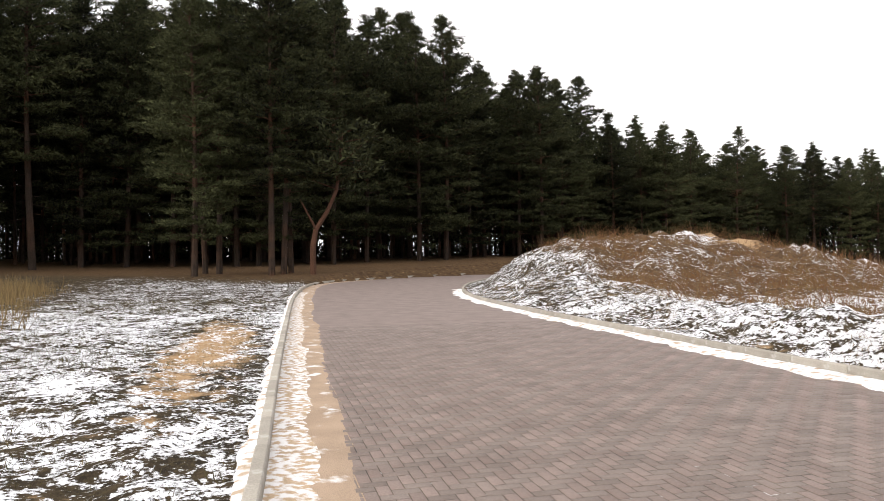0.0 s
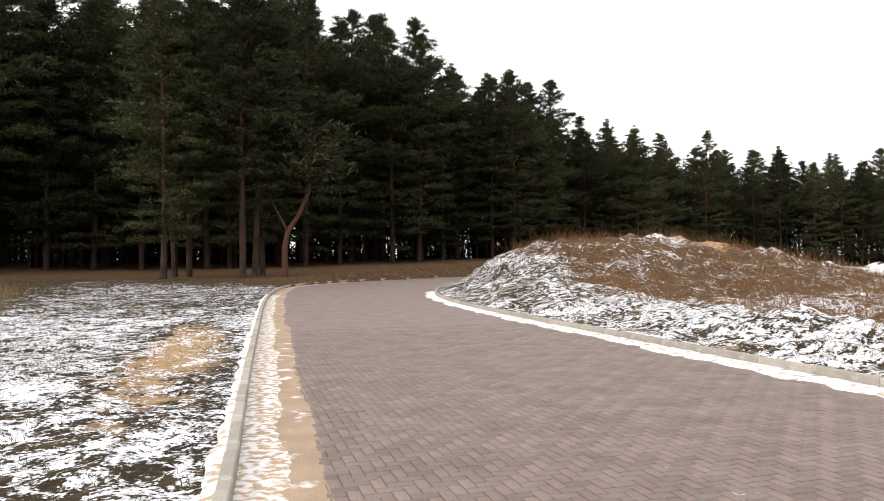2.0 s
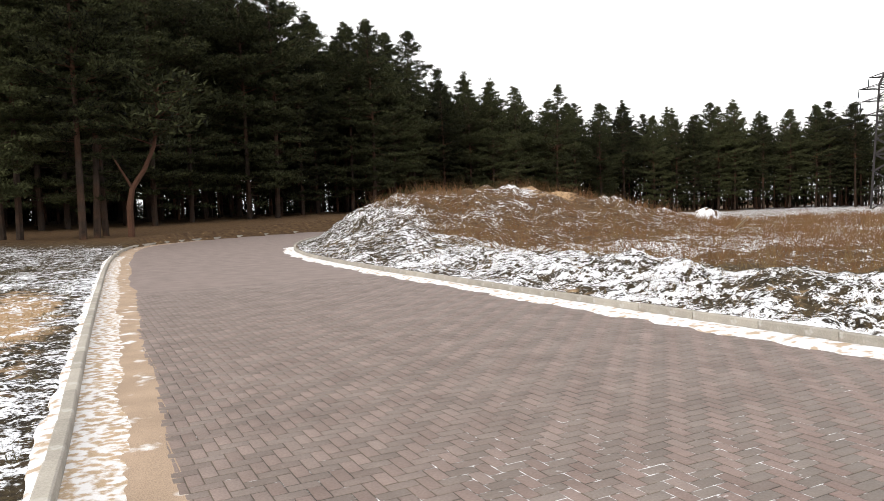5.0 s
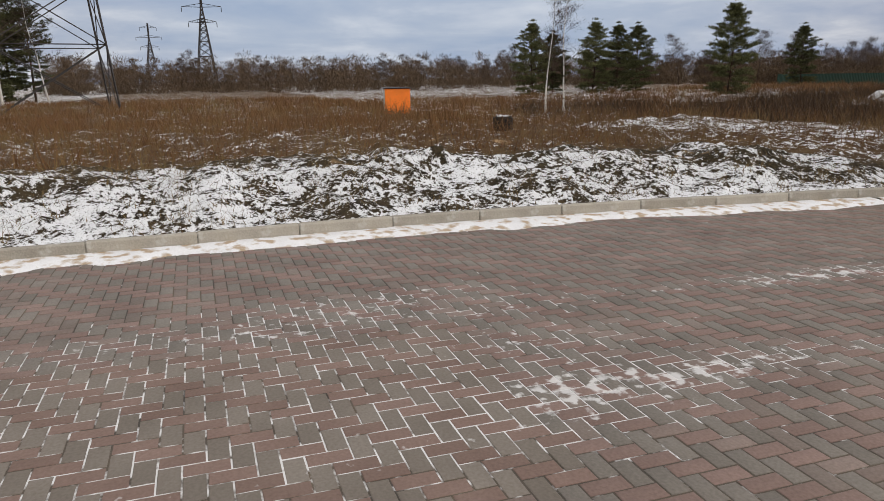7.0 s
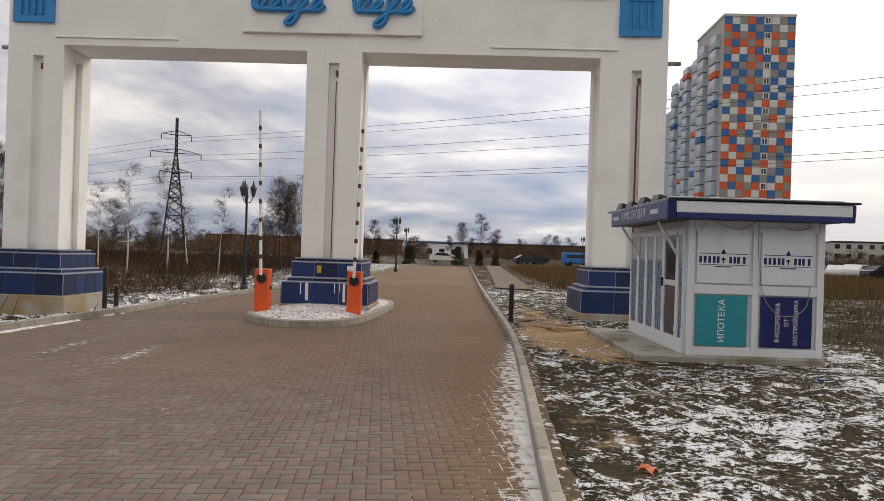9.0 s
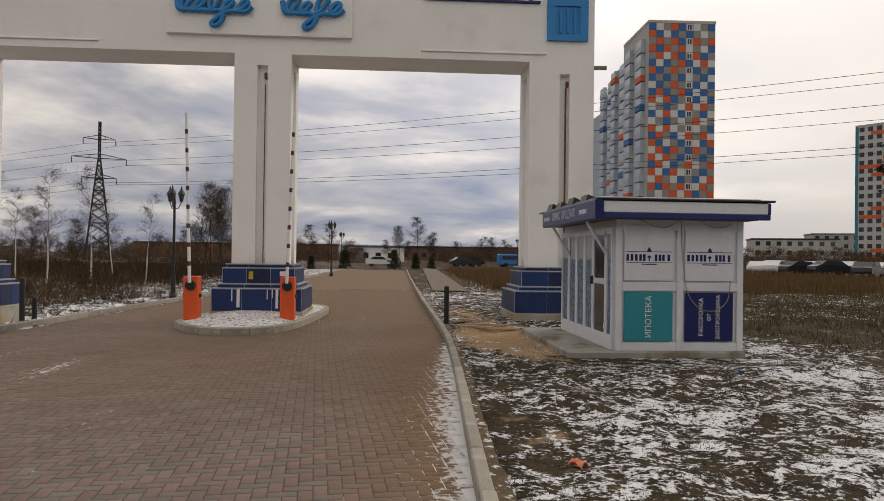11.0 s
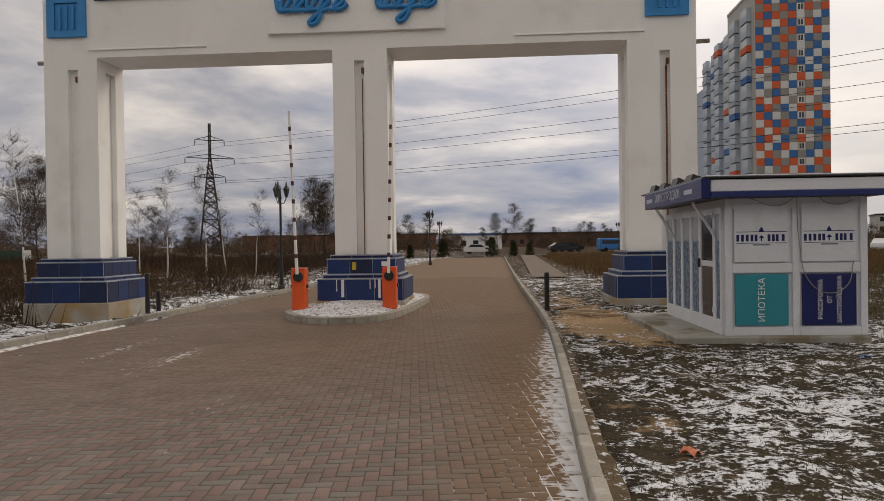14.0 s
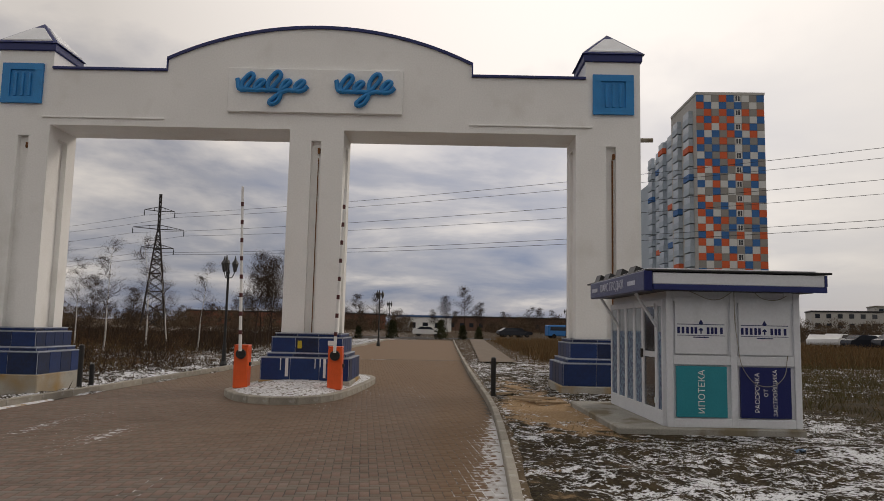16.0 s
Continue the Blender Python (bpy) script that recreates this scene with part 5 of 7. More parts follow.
def build_pine(seed, H, clear, spread, dense):
    """A Scots pine at the origin: tapered trunk, dead lower stubs, limbs and needle sprays."""
    rng = np.random.RandomState(seed)
    root = new("pine_tree")
    root.empty_display_size = 0.2
    bm = bmesh.new()
    lean = rng.normal(0, 0.012, 2)
    bend = rng.uniform(-0.25, 0.25, 2)
    axis_at = lambda z: Vector((lean[0] * z + bend[0] * math.sin(z / H * 3.1), lean[1] * z + bend[1] * math.sin(z / H * 3.1), z))
    r0 = 0.011 * H
    zs = np.linspace(-0.3, H * 0.98, 12)
    for a, b in zip(zs, zs[1:]):
        rod(bm, axis_at(a), axis_at(b), r0 * (1 - 0.9 * max(a, 0) / H), r0 * (1 - 0.9 * b / H), 7)
    C, D = [], []
    z = clear * H
    for _ in range(int(7 + 10 * (1 - dense))):
        zz = rng.uniform(0.12, clear) * H
        az = rng.uniform(0, 6.283); l = rng.uniform(0.5, 1.6)
        p = axis_at(zz)
        rod(bm, p, p + Vector((math.cos(az) * l, math.sin(az) * l, rng.uniform(-0.3, 0.1))), 0.022, 0.006, 3)
    while z < H * 0.985:
        f = (z - clear * H) / (H * (1 - clear))
        reach = spread * (math.sin(math.pi * min(1, 0.16 + 0.60 * f + 0.22 * f * f)) ** 0.8) * (1 - 0.72 * f ** 2.2)
        k = rng.randint(3, 6)
        a0 = rng.uniform(0, 6.283)
        for i in range(k):
            if rng.rand() > dense:
                continue
            az = a0 + 6.283 * i / k + rng.normal(0, 0.25)
            l = max(0.3, reach * rng.uniform(0.6, 1.15))
            rise = (0.12 + 0.75 * f) * l * rng.uniform(0.5, 1.2) - 0.14 * l * (1 - f)
            p = axis_at(z + rng.uniform(-0.45, 0.45) * (1 - 0.6 * f))
            q = p + Vector((math.cos(az) * l, math.sin(az) * l, rise))
            rod(bm, p, q, 0.012 + 0.016 * l * 0.5, 0.006, 4)
            m = max(2, int(l * 2.6))
            for t in np.linspace(0.36, 1.0, m):
                w = p.lerp(q, t)
                off = rng.normal(0, 0.20 * l * (0.4 + 0.6 * t), 2)
                C.append((w.x - math.sin(az) * off[0], w.y + math.cos(az) * off[0], w.z + 0.16 * off[1])); D.append((math.cos(az), math.sin(az), 0.3))
                if t > 0.5:
                    off = rng.normal(0, 0.24 * l, 2)
                    C.append((w.x - math.sin(az) * off[0], w.y + math.cos(az) * off[0], w.z + 0.14 * off[1])); D.append((math.cos(az), math.sin(az), 0.3))
        z += rng.uniform(0.32, 0.58) * (1 - 0.45 * f)
    top = axis_at(H * 0.98)
    for _ in range(5):
        C.append(tuple(top + Vector(rng.normal(0, 1, 3) * np.array((0.10, 0.10, 0.40))))); D.append((0, 0, 1))
    part("trunk", bm, M["bark"], root, "reddish brown pine trunk")
    V, F = sprays(np.array(C), np.array(D), rng, 34, 0.25)
    tri_mesh("crown", V, F, M["needles"] if H > 10 else M["young_needles"], root, "dark green needle crown with gaps")
    return root


def build_bare(seed, H, birch, name, twig_len=0.9):
    """A leafless tree: forking limbs down to fine twigs."""
    rng = random.Random(seed)
    root = new(name)
    root.empty_display_size = 0.2
    bm, tw = bmesh.new(), bmesh.new()
    ends = []

    def limb(p, d, l, r, steps, level, droop):
        for k in range(steps):
            q = p + d * (l / steps)
            rod(tw, p, q, max(r, 0.008), max(r * 0.8, 0.007), 3)
            r *= 0.8
            if level < 2:
                for _ in range(2):
                    n = Vector((rng.gauss(0, 1), rng.gauss(0, 1), rng.gauss(0.1, 0.6))).normalized()
                    limb(q, (d * 0.8 + n * 0.62).normalized(), l * rng.uniform(0.32, 0.5) * (1 - 0.5 * k / steps), r * 0.6, 2, level + 1, droop)
            if level:
                ends.append((*q, *d))
            p = q
            d = (d + Vector((rng.gauss(0, 0.12), rng.gauss(0, 0.12), 0.10 - droop))).normalized()

    p, d, r = Vector((0, 0, -0.2)), Vector((rng.gauss(0, 0.03), rng.gauss(0, 0.03), 1)).normalized(), 0.011 * H
    n = 12
    for k in range(n):
        q = p + d * (H / n)
        rod(bm, p, q, max(r, 0.02), max(r * 0.86, 0.012), 6)
        r *= 0.86
        f = (k + 1) / n
        if f > 0.25:
            for _ in range(2 if birch else 3):
                az = rng.uniform(0, 6.283)
                up = rng.uniform(0.7, 1.3) if birch else rng.uniform(0.35, 0.9)
                reach = H * (0.26 if birch else 0.34) * (1.12 - f) ** 0.75 * rng.uniform(0.7, 1.2)
                limb(q, Vector((math.cos(az), math.sin(az), up)).normalized(), reach, r * 0.45, 4, 0, 0.14 if birch else 0.02)
        p = q
        d = (d + Vector((rng.gauss(0, 0.05), rng.gauss(0, 0.05), 0.05))).normalized()
    part("trunk", bm, M["birch"] if birch else M["twig"], root, "white birch trunk" if birch else "grey brown trunk")
    crown = part("crown", tw, M["twig"], root, "bare brown twigs")
    E_ = np.array(ends)
    V, F = sprays(E_[:, :3], E_[:, 3:], np.random.RandomState(seed), 1 if birch else 2, 0.45)
    V = V.reshape(-1, 3, 3)
    mid = V[:, :2].mean(1, keepdims=True)
    V[:, :2] = mid + (V[:, :2] - mid) * 0.10
    tri_mesh("twig_spray", V.reshape(-1, 3), F, M["twig"], crown)
    return root


def at_azimuth(az, d):
    """Plan point at a heading (counter-clockwise from +y, degrees) and distance."""
    return -math.sin(radians(az)) * d, math.cos(radians(az)) * d


PINES = [build_pine(1, 20.0, 0.15, 3.9, 0.66), build_pine(2, 21.5, 0.26, 3.8, 0.66), build_pine(3, 19.0, 0.09, 4.1, 0.68), build_pine(4, 20.5, 0.30, 3.6, 0.66), build_pine(5, 17.5, 0.08, 4.0, 0.70), build_pine(6, 22.0, 0.36, 3.7, 0.66), build_pine(7, 9.0, 0.04, 2.9, 0.95)]
EDGE = (   # heading, distance of the forest's front, height factor
    (214, 62, 1.30), (199, 66, 1.30), (187, 68, 1.30), (177, 70, 1.42), (171, 74, 1.38), (166, 78, 1.27), (163, 82, 1.17), (158, 87, 1.11), (155.5, 92, 1.03), (153.5, 96, 0.99), (147, 104, 1.02), (141, 128, 0.95), (135, 140, 0.95), (128, 150, 0.95), (119, 150, 0.9), (113, 150, 0.8))
LABEL_PINE = "tall Scots pine with reddish trunk and dark crown"


def plant_forest():
    rng = random.Random(5)
    E = np.array(EDGE)
    used = [False] * len(PINES)
    count = 0

    def put(x, y, k, s, turn):
        nonlocal count
        z = height(x, y)
        m = pose(x, y, z - 0.05, 0, 0, turn) @ Matrix.Diagonal((s, s, s * 1.0, 1))
        if not used[k]:
            used[k] = True
            PINES[k].matrix_basis = m
            tagged(PINES[k], LABEL_PINE, "tree", "pine forest")
            return
        ob = copy_thing(PINES[k], Matrix.Identity(4))
        ob.matrix_basis = m
        tagged(ob, LABEL_PINE, "tree", "pine forest")
        count += 1

    az = 213.0
    while az > 113:
        d0 = np.interp(-az, -E[:, 0], E[:, 1]); s0 = np.interp(-az, -E[:, 0], E[:, 2])
        rows = 5 if d0 < 100 else 3
        for r in range(rows):
            d = d0 + (0, 5, 11, 19, 30)[r] * (1 + d0 / 160) + rng.uniform(-2, 2)
            a = az + rng.uniform(-1, 1) * 62 / d
            k = rng.choice((0, 2, 4, 0, 3, 2)) if r == 0 else rng.choice((0, 1, 3, 5, 1, 5))
            put(*at_azimuth(a, d), k, s0 * rng.uniform(0.90, 1.07), rng.uniform(0, 360))
        az -= math.degrees(3.5 / d0) * rng.uniform(0.75, 1.25) * (1.0 if d0 < 100 else 1.15)
    # trees standing out before the edge
    for a, d, k, s in ((186.2, 49, 0, 1.0), (184.4, 51, 1, 0.92), (185.4, 53, 3, 0.95), (180.5, 49, 1, 1.0), (179.6, 50, 3, 1.02), (179.0, 52, 0, 0.95), (-41.9, 100, 5, 0.93)):
        put(*at_azimuth(a, d), k, s, a * 31 % 360)
    # the mixed group behind the big pylon, and single pines in the scrub
    for a, d, s in ((117.5, 95, 0.50), (115.5, 100, 0.58), (113.5, 92, 0.46), (111.5, 98, 0.66), (109.8, 90, 0.70), (108, 99, 0.74), (106.2, 92, 0.78), (104.5, 88, 0.80), (103.2, 93, 0.74), (101.8, 87, 0.62), (110.5, 106, 0.70), (105.4, 104, 0.75), (118.8, 103, 0.45),
                    (65.5, 85, 0.42), (64, 92, 0.36), (61, 84, 0.40), (59.3, 88, 0.38), (57.8, 82, 0.36), (51.3, 68, 0.40), (46.5, 95, 0.35)):
        put(*at_azimuth(a, d), 6 if s < 0.5 or int(a * 10) % 2 else 2, s * (2.1 if s < 0.5 or int(a * 10) % 2 else 1), a * 37 % 360)


plant_forest()


def deep_forest():
    """The depth of the wood behind its front rows: trunks and needle masses, too many to count."""
    rng = np.random.RandomState(12)
    E = np.array(EDGE)
    trunks, C = bmesh.new(), []
    for _ in range(1100):
        az = rng.uniform(112, 214)
        d0 = np.interp(-az, -E[:, 0], E[:, 1]); s0 = np.interp(-az, -E[:, 0], E[:, 2])
        d = d0 + rng.uniform(7, 62 if az > 180 else 42)
        x, y = at_azimuth(az, d)
        H = s0 * rng.uniform(14, 18)
        z = 0.9 if az > 155 else 0.2
        rod(trunks, (x, y, z - 0.5), (x + rng.normal(0, 0.3), y + rng.normal(0, 0.3), z + H * 0.95), 0.17, 0.05, 5)
        n = 64
        f = rng.uniform(0, 1, n) if d < d0 + 13 else rng.uniform(-0.31 if rng.rand() < (0.98 if az > 178 else 0.82) else 0.0, 1, n)
        r = 2.9 * np.sin(np.pi * np.clip(0.12 + 0.7 * f, 0.12, 1)) * np.sqrt(rng.uniform(0, 1, n))
        q = rng.uniform(0, 6.283, n)
        C.append(np.stack([x + r * np.cos(q), y + r * np.sin(q), z + H * (0.24 + 0.76 * f)], 1))
    C = np.concatenate(C)
    root = thing("deep_forest", 0, 0, 0, 0, "dark depth of the pine forest behind its edge", "forest", kind="stuff")
    part("trunks", trunks, M["bark"], root)
    V, F = sprays(C, np.tile((0.0, 0.0, 0.2), (len(C), 1)), rng, 11, 0.62)
    tri_mesh("needle_masses", V, F, M["needles"], root)


deep_forest()

BIRCHES = [build_bare(21, 9.0, True, "birch_tree"), build_bare(22, 8.0, True, "birch_tree"), build_bare(23, 9.5, True, "birch_tree")]
BARES = [build_bare(31, 7.0, False, "bare_tree"), build_bare(32, 6.0, False, "bare_tree"), build_bare(33, 8.0, False, "bare_tree")]


def plant_bare():
    seen = set()

    def put(pool, i, a, d, s, label, group, h=1.0):
        x, y = at_azimuth(a, d)
        ob = pool[i]
        m = pose(x, y, height(x, y) - 0.05, 0, 0, (a * 53) % 360) @ Matrix.Diagonal((s, s, s * h, 1))
        if (id(pool), i) in seen:
            ob = copy_thing(ob, Matrix.Identity(4))
        seen.add((id(pool), i))
        ob.matrix_basis = m
        tagged(ob, label, "tree", group)

    # birches: before the pines, in the scrub, beside the gate
    for i, (a, d, s) in enumerate(((112, 78, 1.25), (110, 74, 1.2), (107.6, 76, 1.3), (103.8, 72, 1.25), (101, 70, 1.1), (64.6, 44, 0.72), (63.2, 44.5, 0.80), (25.5, 36, 0.62), (24.0, 38, 0.66), (29.5, 34, 0.70), (22.3, 46, 0.62), (20.4, 40, 0.58), (17.6, 42, 0.66), (16.2, 45, 0.60), (14.0, 40, 0.48))):
        put(BIRCHES, i % 3, a, d, s, "leafless birch with white trunk in dry scrub", "birches")
    # dark leafless trees and the far tree line
    rng = random.Random(9)
    for i, a, d, s in ((2, 9.9, 44, 0.56), (0, 9.4, 45.5, 0.66), (2, 8.9, 44.8, 0.62), (1, 8.5, 46, 0.70)):
        put(BARES, i, a, d, s, "dense dark leafless alder behind the gate", "bare trees", 1.18)
    for i, a, d, s in ((0, 28.7, 44, 0.85), (2, 27.6, 45, 0.82), (1, 26.8, 46, 0.9), (0, 29.6, 47, 0.8), (2, 21.4, 47, 0.5), (1, 18.8, 48, 0.55)):
        put(BARES, i, a, d, s, "leafless brown tree in the scrub beside the gate", "bare trees")
    for a, d, s in ((-5.2, 150, 1.25), (-6.6, 152, 1.2), (-7.6, 150, 1.05), (-12.6, 150, 0.9), (2.0, 120, 0.9), (3.4, 110, 0.85), (0.5, 135, 0.9)):
        put(BARES, rng.randint(0, 2), a, d, s, "leafless roundish tree far beyond the road", "bare trees")
    a = 100.0
    while a > 31:
        for r in range(2):
            d = 150 + r * 18 + rng.uniform(-12, 12) if a > 70 else 120 + r * 20 + rng.uniform(-12, 12)
            put(BARES, rng.randint(0, 2), a + rng.uniform(-0.6, 0.6), d, rng.uniform(0.6, 0.95), "leafless brown tree of the far tree line", "bare trees")
        a -= rng.uniform(1.0, 1.9)
    a = 30.0
    while a > -30:
        put(BARES, rng.randint(0, 2), a, 170 + rng.uniform(-25, 25), rng.uniform(0.5, 0.85), "leafless brown tree of the far tree line", "bare trees")
        a -= rng.uniform(1.2, 2.4)


plant_bare()


def far_scrub():
    """Brown leafless thickets along the horizon."""
    rng = np.random.RandomState(21)
    C = []
    for lo, hi, d0, d1, h0, h1, n in ((62, 101, 120, 200, 3.5, 7.2, 480), (31, 62, 118, 185, 3, 6.5, 480), (-46, 31, 130, 230, 2.5, 5.5, 620)):
        for _ in range(n):
            x, y = at_azimuth(rng.uniform(lo, hi), rng.uniform(d0, d1))
            if abs(x - 0.1 * y) < 9:
                continue
            H, k = rng.uniform(h0, h1), 26
            f = rng.uniform(0, 1, k)
            r = H * 0.42 * np.sin(np.pi * np.clip(0.2 + 0.7 * f, 0, 1)) * rng.uniform(0, 1, k)
            q = rng.uniform(0, 6.283, k)
            C.append(np.stack([x + r * np.cos(q), y + r * np.sin(q), -0.5 + H * f * 0.9], 1))
    C = np.concatenate(C)
    V, F = sprays(C, np.tile((0.0, 0.0, 0.9), (len(C), 1)), rng, 15, 0.6)
    V = V.reshape(-1, 3, 3)
    mid = V[:, :2].mean(1, keepdims=True)
    V[:, :2] = mid + (V[:, :2] - mid) * 0.40
    ob = tri_mesh("far_thicket", V.reshape(-1, 3), F, material("brown_thicket", (0.095, 0.066, 0.043), 0.9, 0.3, 0.1, 2, 0.0, island=0.4), None, "brown leafless thicket along the horizon")
    tagged(ob, category="bushes", kind="stuff")


far_scrub()


# ---- pylons and wires ----
def build_pylon(x, y, z, turn, H, base, label, arms, top=0.55, rise=0.62):
    root = thing("power_pylon", x, y, z, turn, label, "pylon", "lattice pylons")
    th = 0.085 if base < 7 else 0.07
    waist = rise * H
    th = th * (1.0 if base > 7 else 1.5)
    half = lambda h: base / 2 + (top - base / 2) * min(h / waist, 1) if h < waist else max(0.16, top * (1 - 2.2 * (h - waist) / (H - waist)))
    hs = [0]
    while hs[-1] < H - 1:
        hs.append(min(H, hs[-1] + max(1.0, half(hs[-1]) * 1.25)))
    for sx in (-1, 1):
        for sy in (-1, 1):
            bm = bmesh.new()
            rings = [[bm.verts.new((sx * half(h) + cx * th, sy * half(h) + cy * th, h)) for cx, cy in ((1, 0), (0, 1), (-1, 0), (0, -1))] for h in hs]
            for p, q in zip(rings, rings[1:]):
                for k in range(4):
                    bm.faces.new((p[k], p[(k + 1) % 4], q[(k + 1) % 4], q[k]))
            part("leg", bm, M["steel"], root)
    for face in range(4):
        bm = bmesh.new()
        q = Matrix.Rotation(face * math.pi / 2, 3, "Z")
        for i, (a, b) in enumerate(zip(hs, hs[1:])):
            for s in (-1, 1):
                rod(bm, q @ Vector((s * half(a), half(a), a)), q @ Vector((-s * half(b), half(b), b)), th * 0.6, th * 0.6, 3)
            if i % 2 == 0:
                rod(bm, q @ Vector((-half(b), half(b), b)), q @ Vector((half(b), half(b), b)), th * 0.6, th * 0.6, 3)
        part("bracing", bm, M["steel"], root)
    for h, w in arms:
        bm = bmesh.new()
        for s in (-1, 1):
            for sy in (-1, 1):
                rod(bm, (0, sy * half(h), h), (s * w, 0, h + 0.15), th * 0.7, th * 0.5, 3)
                rod(bm, (0, sy * half(h + 0.9), h + 0.9), (s * w, 0, h + 0.15), th * 0.5, th * 0.4, 3)
            for k in (0.35, 0.7):
                rod(bm, (s * w * k, -half(h) * (1 - k), h), (s * w * k, half(h) * (1 - k), h + 0.9 * (1 - k)), th * 0.4, th * 0.4, 3)
        a = part("crossarm", bm, M["steel"], root)
        for s in (-1, 1):
            bm = bmesh.new(); turned(bm, [(0.04, h - 1.1), (0.09, h - 1.0), (0.09, h - 0.2), (0.03, h + 0.1)], 6, s * w, 0)
            part("insulator", bm, M["dark_glass"], a)
    return root


AX, AY = at_azimuth(121.6, 122)
build_pylon(AX, AY, -0.4, -58, 23.2, 4.6, "tall steel lattice pylon beyond the pines", ((13.6, 3.0), (15.6, 3.6), (17.4, 3.9), (19.0, 2.6)), 1.25, 0.80)
PX, PY = at_azimuth(100.6, 56)
build_pylon(PX, PY, -0.6, 12, 27.0, 7.4, "large rusty steel lattice pylon in the scrub", ((18.5, 4.6), (22, 4.2)), 1.9, 0.78)
CX_, CY_ = at_azimuth(90.4, 189)
build_pylon(CX_, CY_, -0.5, 84, 26.5, 5.0, "distant steel lattice pylon", ((16, 3.3), (19.5, 4.6), (23, 3.0)))
DX_, DY_ = at_azimuth(94.2, 300)
build_pylon(DX_, DY_, -0.5, 84, 24.5, 5.0, "distant steel lattice pylon", ((15, 3.3), (18.5, 4.6), (22, 3.0)))
EX_, EY_ = at_azimuth(17.3, 150)
build_pylon(EX_, EY_, -0.5, 20, 27.0, 4.6, "steel lattice pylon beyond the gate", ((16, 3.0), (19.8, 4.7), (23.4, 2.8)))


def wire(name, a, b, sag, r=0.026, n=24):
    bm = bmesh.new()
    a, b = Vector(a), Vector(b)
    pts = [a.lerp(b, i / n) - Vector((0, 0, 4 * sag * (i / n) * (1 - i / n))) for i in range(n + 1)]
    rings = [[bm.verts.new(p + Vector((0, r * math.cos(k * 1.5708), r * math.sin(k * 1.5708)))) for k in range(4)] for p in pts]
    for p, q in zip(rings, rings[1:]):
        for k in range(4):
            bm.faces.new((p[k], p[(k + 1) % 4], q[(k + 1) % 4], q[k]))
    ob = part(name, bm, M["wire"], None)
    return tagged(ob, "dark overhead power wire sagging across the sky", "power line", "overhead wires")


for w, h in ((-3.0, 15), (3.0, 15), (-4.7, 18.8), (4.7, 18.8), (-2.8, 22.4), (2.8, 22.4)):
    c, s = math.cos(radians(20)), math.sin(radians(20))
    wire("overhead_wire", (EX_ + w * c, EY_ + w * s, h - 0.5), (125 + w * c, 12 + w * s, h + 1.5), 2.6)
    wire("overhead_wire", (EX_ + w * c, EY_ + w * s, h - 0.5), (EX_ - 120 + w * c, EY_ + 60 + w * s, h - 1), 3.0)
for w, h in ((-5.0, 16), (5.0, 16)):
    c, s = math.cos(radians(-58)), math.sin(radians(-58))
    wire("overhead_wire", (AX + w * c, AY + w * s, h - 0.8), (AX - 60 + w * c, AY - 110 + w * s, h + 2), 3.0)


# ---- street lamps ----
def build_lamp():
    root = new("street_lamp")
    root.empty_display_size = 0.2
    bm = bmesh.new()
    turned(bm, [(0.14, 0), (0.14, 0.3), (0.085, 0.4), (0.07, 0.95), (0.052, 1.05), (0.042, 3.55), (0.06, 3.6), (0.035, 3.7), (0.02, 4.05)], 10)
    part("post", bm, M["black"], root)
    for i in range(3):
        az = 6.283 * i / 3 + 0.4
        x, y = 0.23 * math.cos(az), 0.23 * math.sin(az)
        bm = bmesh.new()
        rod(bm, (0, 0, 3.4), (x * 0.6, y * 0.6, 3.42), 0.018, 0.018, 5); rod(bm, (x * 0.6, y * 0.6, 3.42), (x, y, 3.62), 0.018, 0.018, 5)
        arm = part("arm", bm, M["black"], root)
        bm = bmesh.new(); turned(bm, [(0.05, 3.63), (0.115, 3.92)], 6, x, y)
        part("lantern_glass", bm, M["lens"], arm)
        bm = bmesh.new(); turned(bm, [(0.14, 3.921), (0.11, 3.98), (0.045, 4.07), (0.015, 4.22)], 6, x, y)
        part("lantern_cap", bm, M["black"], arm)
    return root


lamp = build_lamp()
for i, (a, d) in enumerate(((12.0, 27.4), (0.3, 53), (-0.5, 80), (-14.6, 100))):
    x, y = at_azimuth(a, d)
    ob = lamp if i == 0 else copy_thing(lamp, Matrix.Identity(4))
    ob.matrix_basis = pose(x, y, height(x, y) - 0.02)
    tagged(ob, "black post lamp with three small lanterns", "street lamp", "street lamps")


# ---- scrub and grass ----
def tufts(name, P, Z, rng, per, hgt, width, mat, label, spread=0.12, lean=0.35):
    n = len(P) * per
    base = np.repeat(P, per, 0) + rng.normal(0, spread, (n, 2))
    z = np.repeat(Z, per)
    h = np.repeat(hgt, per) * rng.uniform(0.45, 1.1, n)
    az = rng.uniform(0, 6.283, n)
    side = np.stack([np.cos(az), np.sin(az)], 1) * width[:, None].repeat(per, 0) if np.ndim(width) else np.stack([np.cos(az), np.sin(az)], 1) * width
    tip = base + rng.normal(0, 1, (n, 2)) * lean * h[:, None]
    V = np.empty((n, 3, 3))
    V[:, 0, :2], V[:, 1, :2], V[:, 2, :2] = base - side, base + side, tip
    V[:, 0, 2], V[:, 1, 2], V[:, 2, 2] = z - 0.02, z - 0.02, z + h
    ob = tri_mesh(name, V.reshape(-1, 3), np.arange(n * 3).reshape(-1, 3), mat, None, label)
    return tagged(ob, category="grass", kind="stuff")


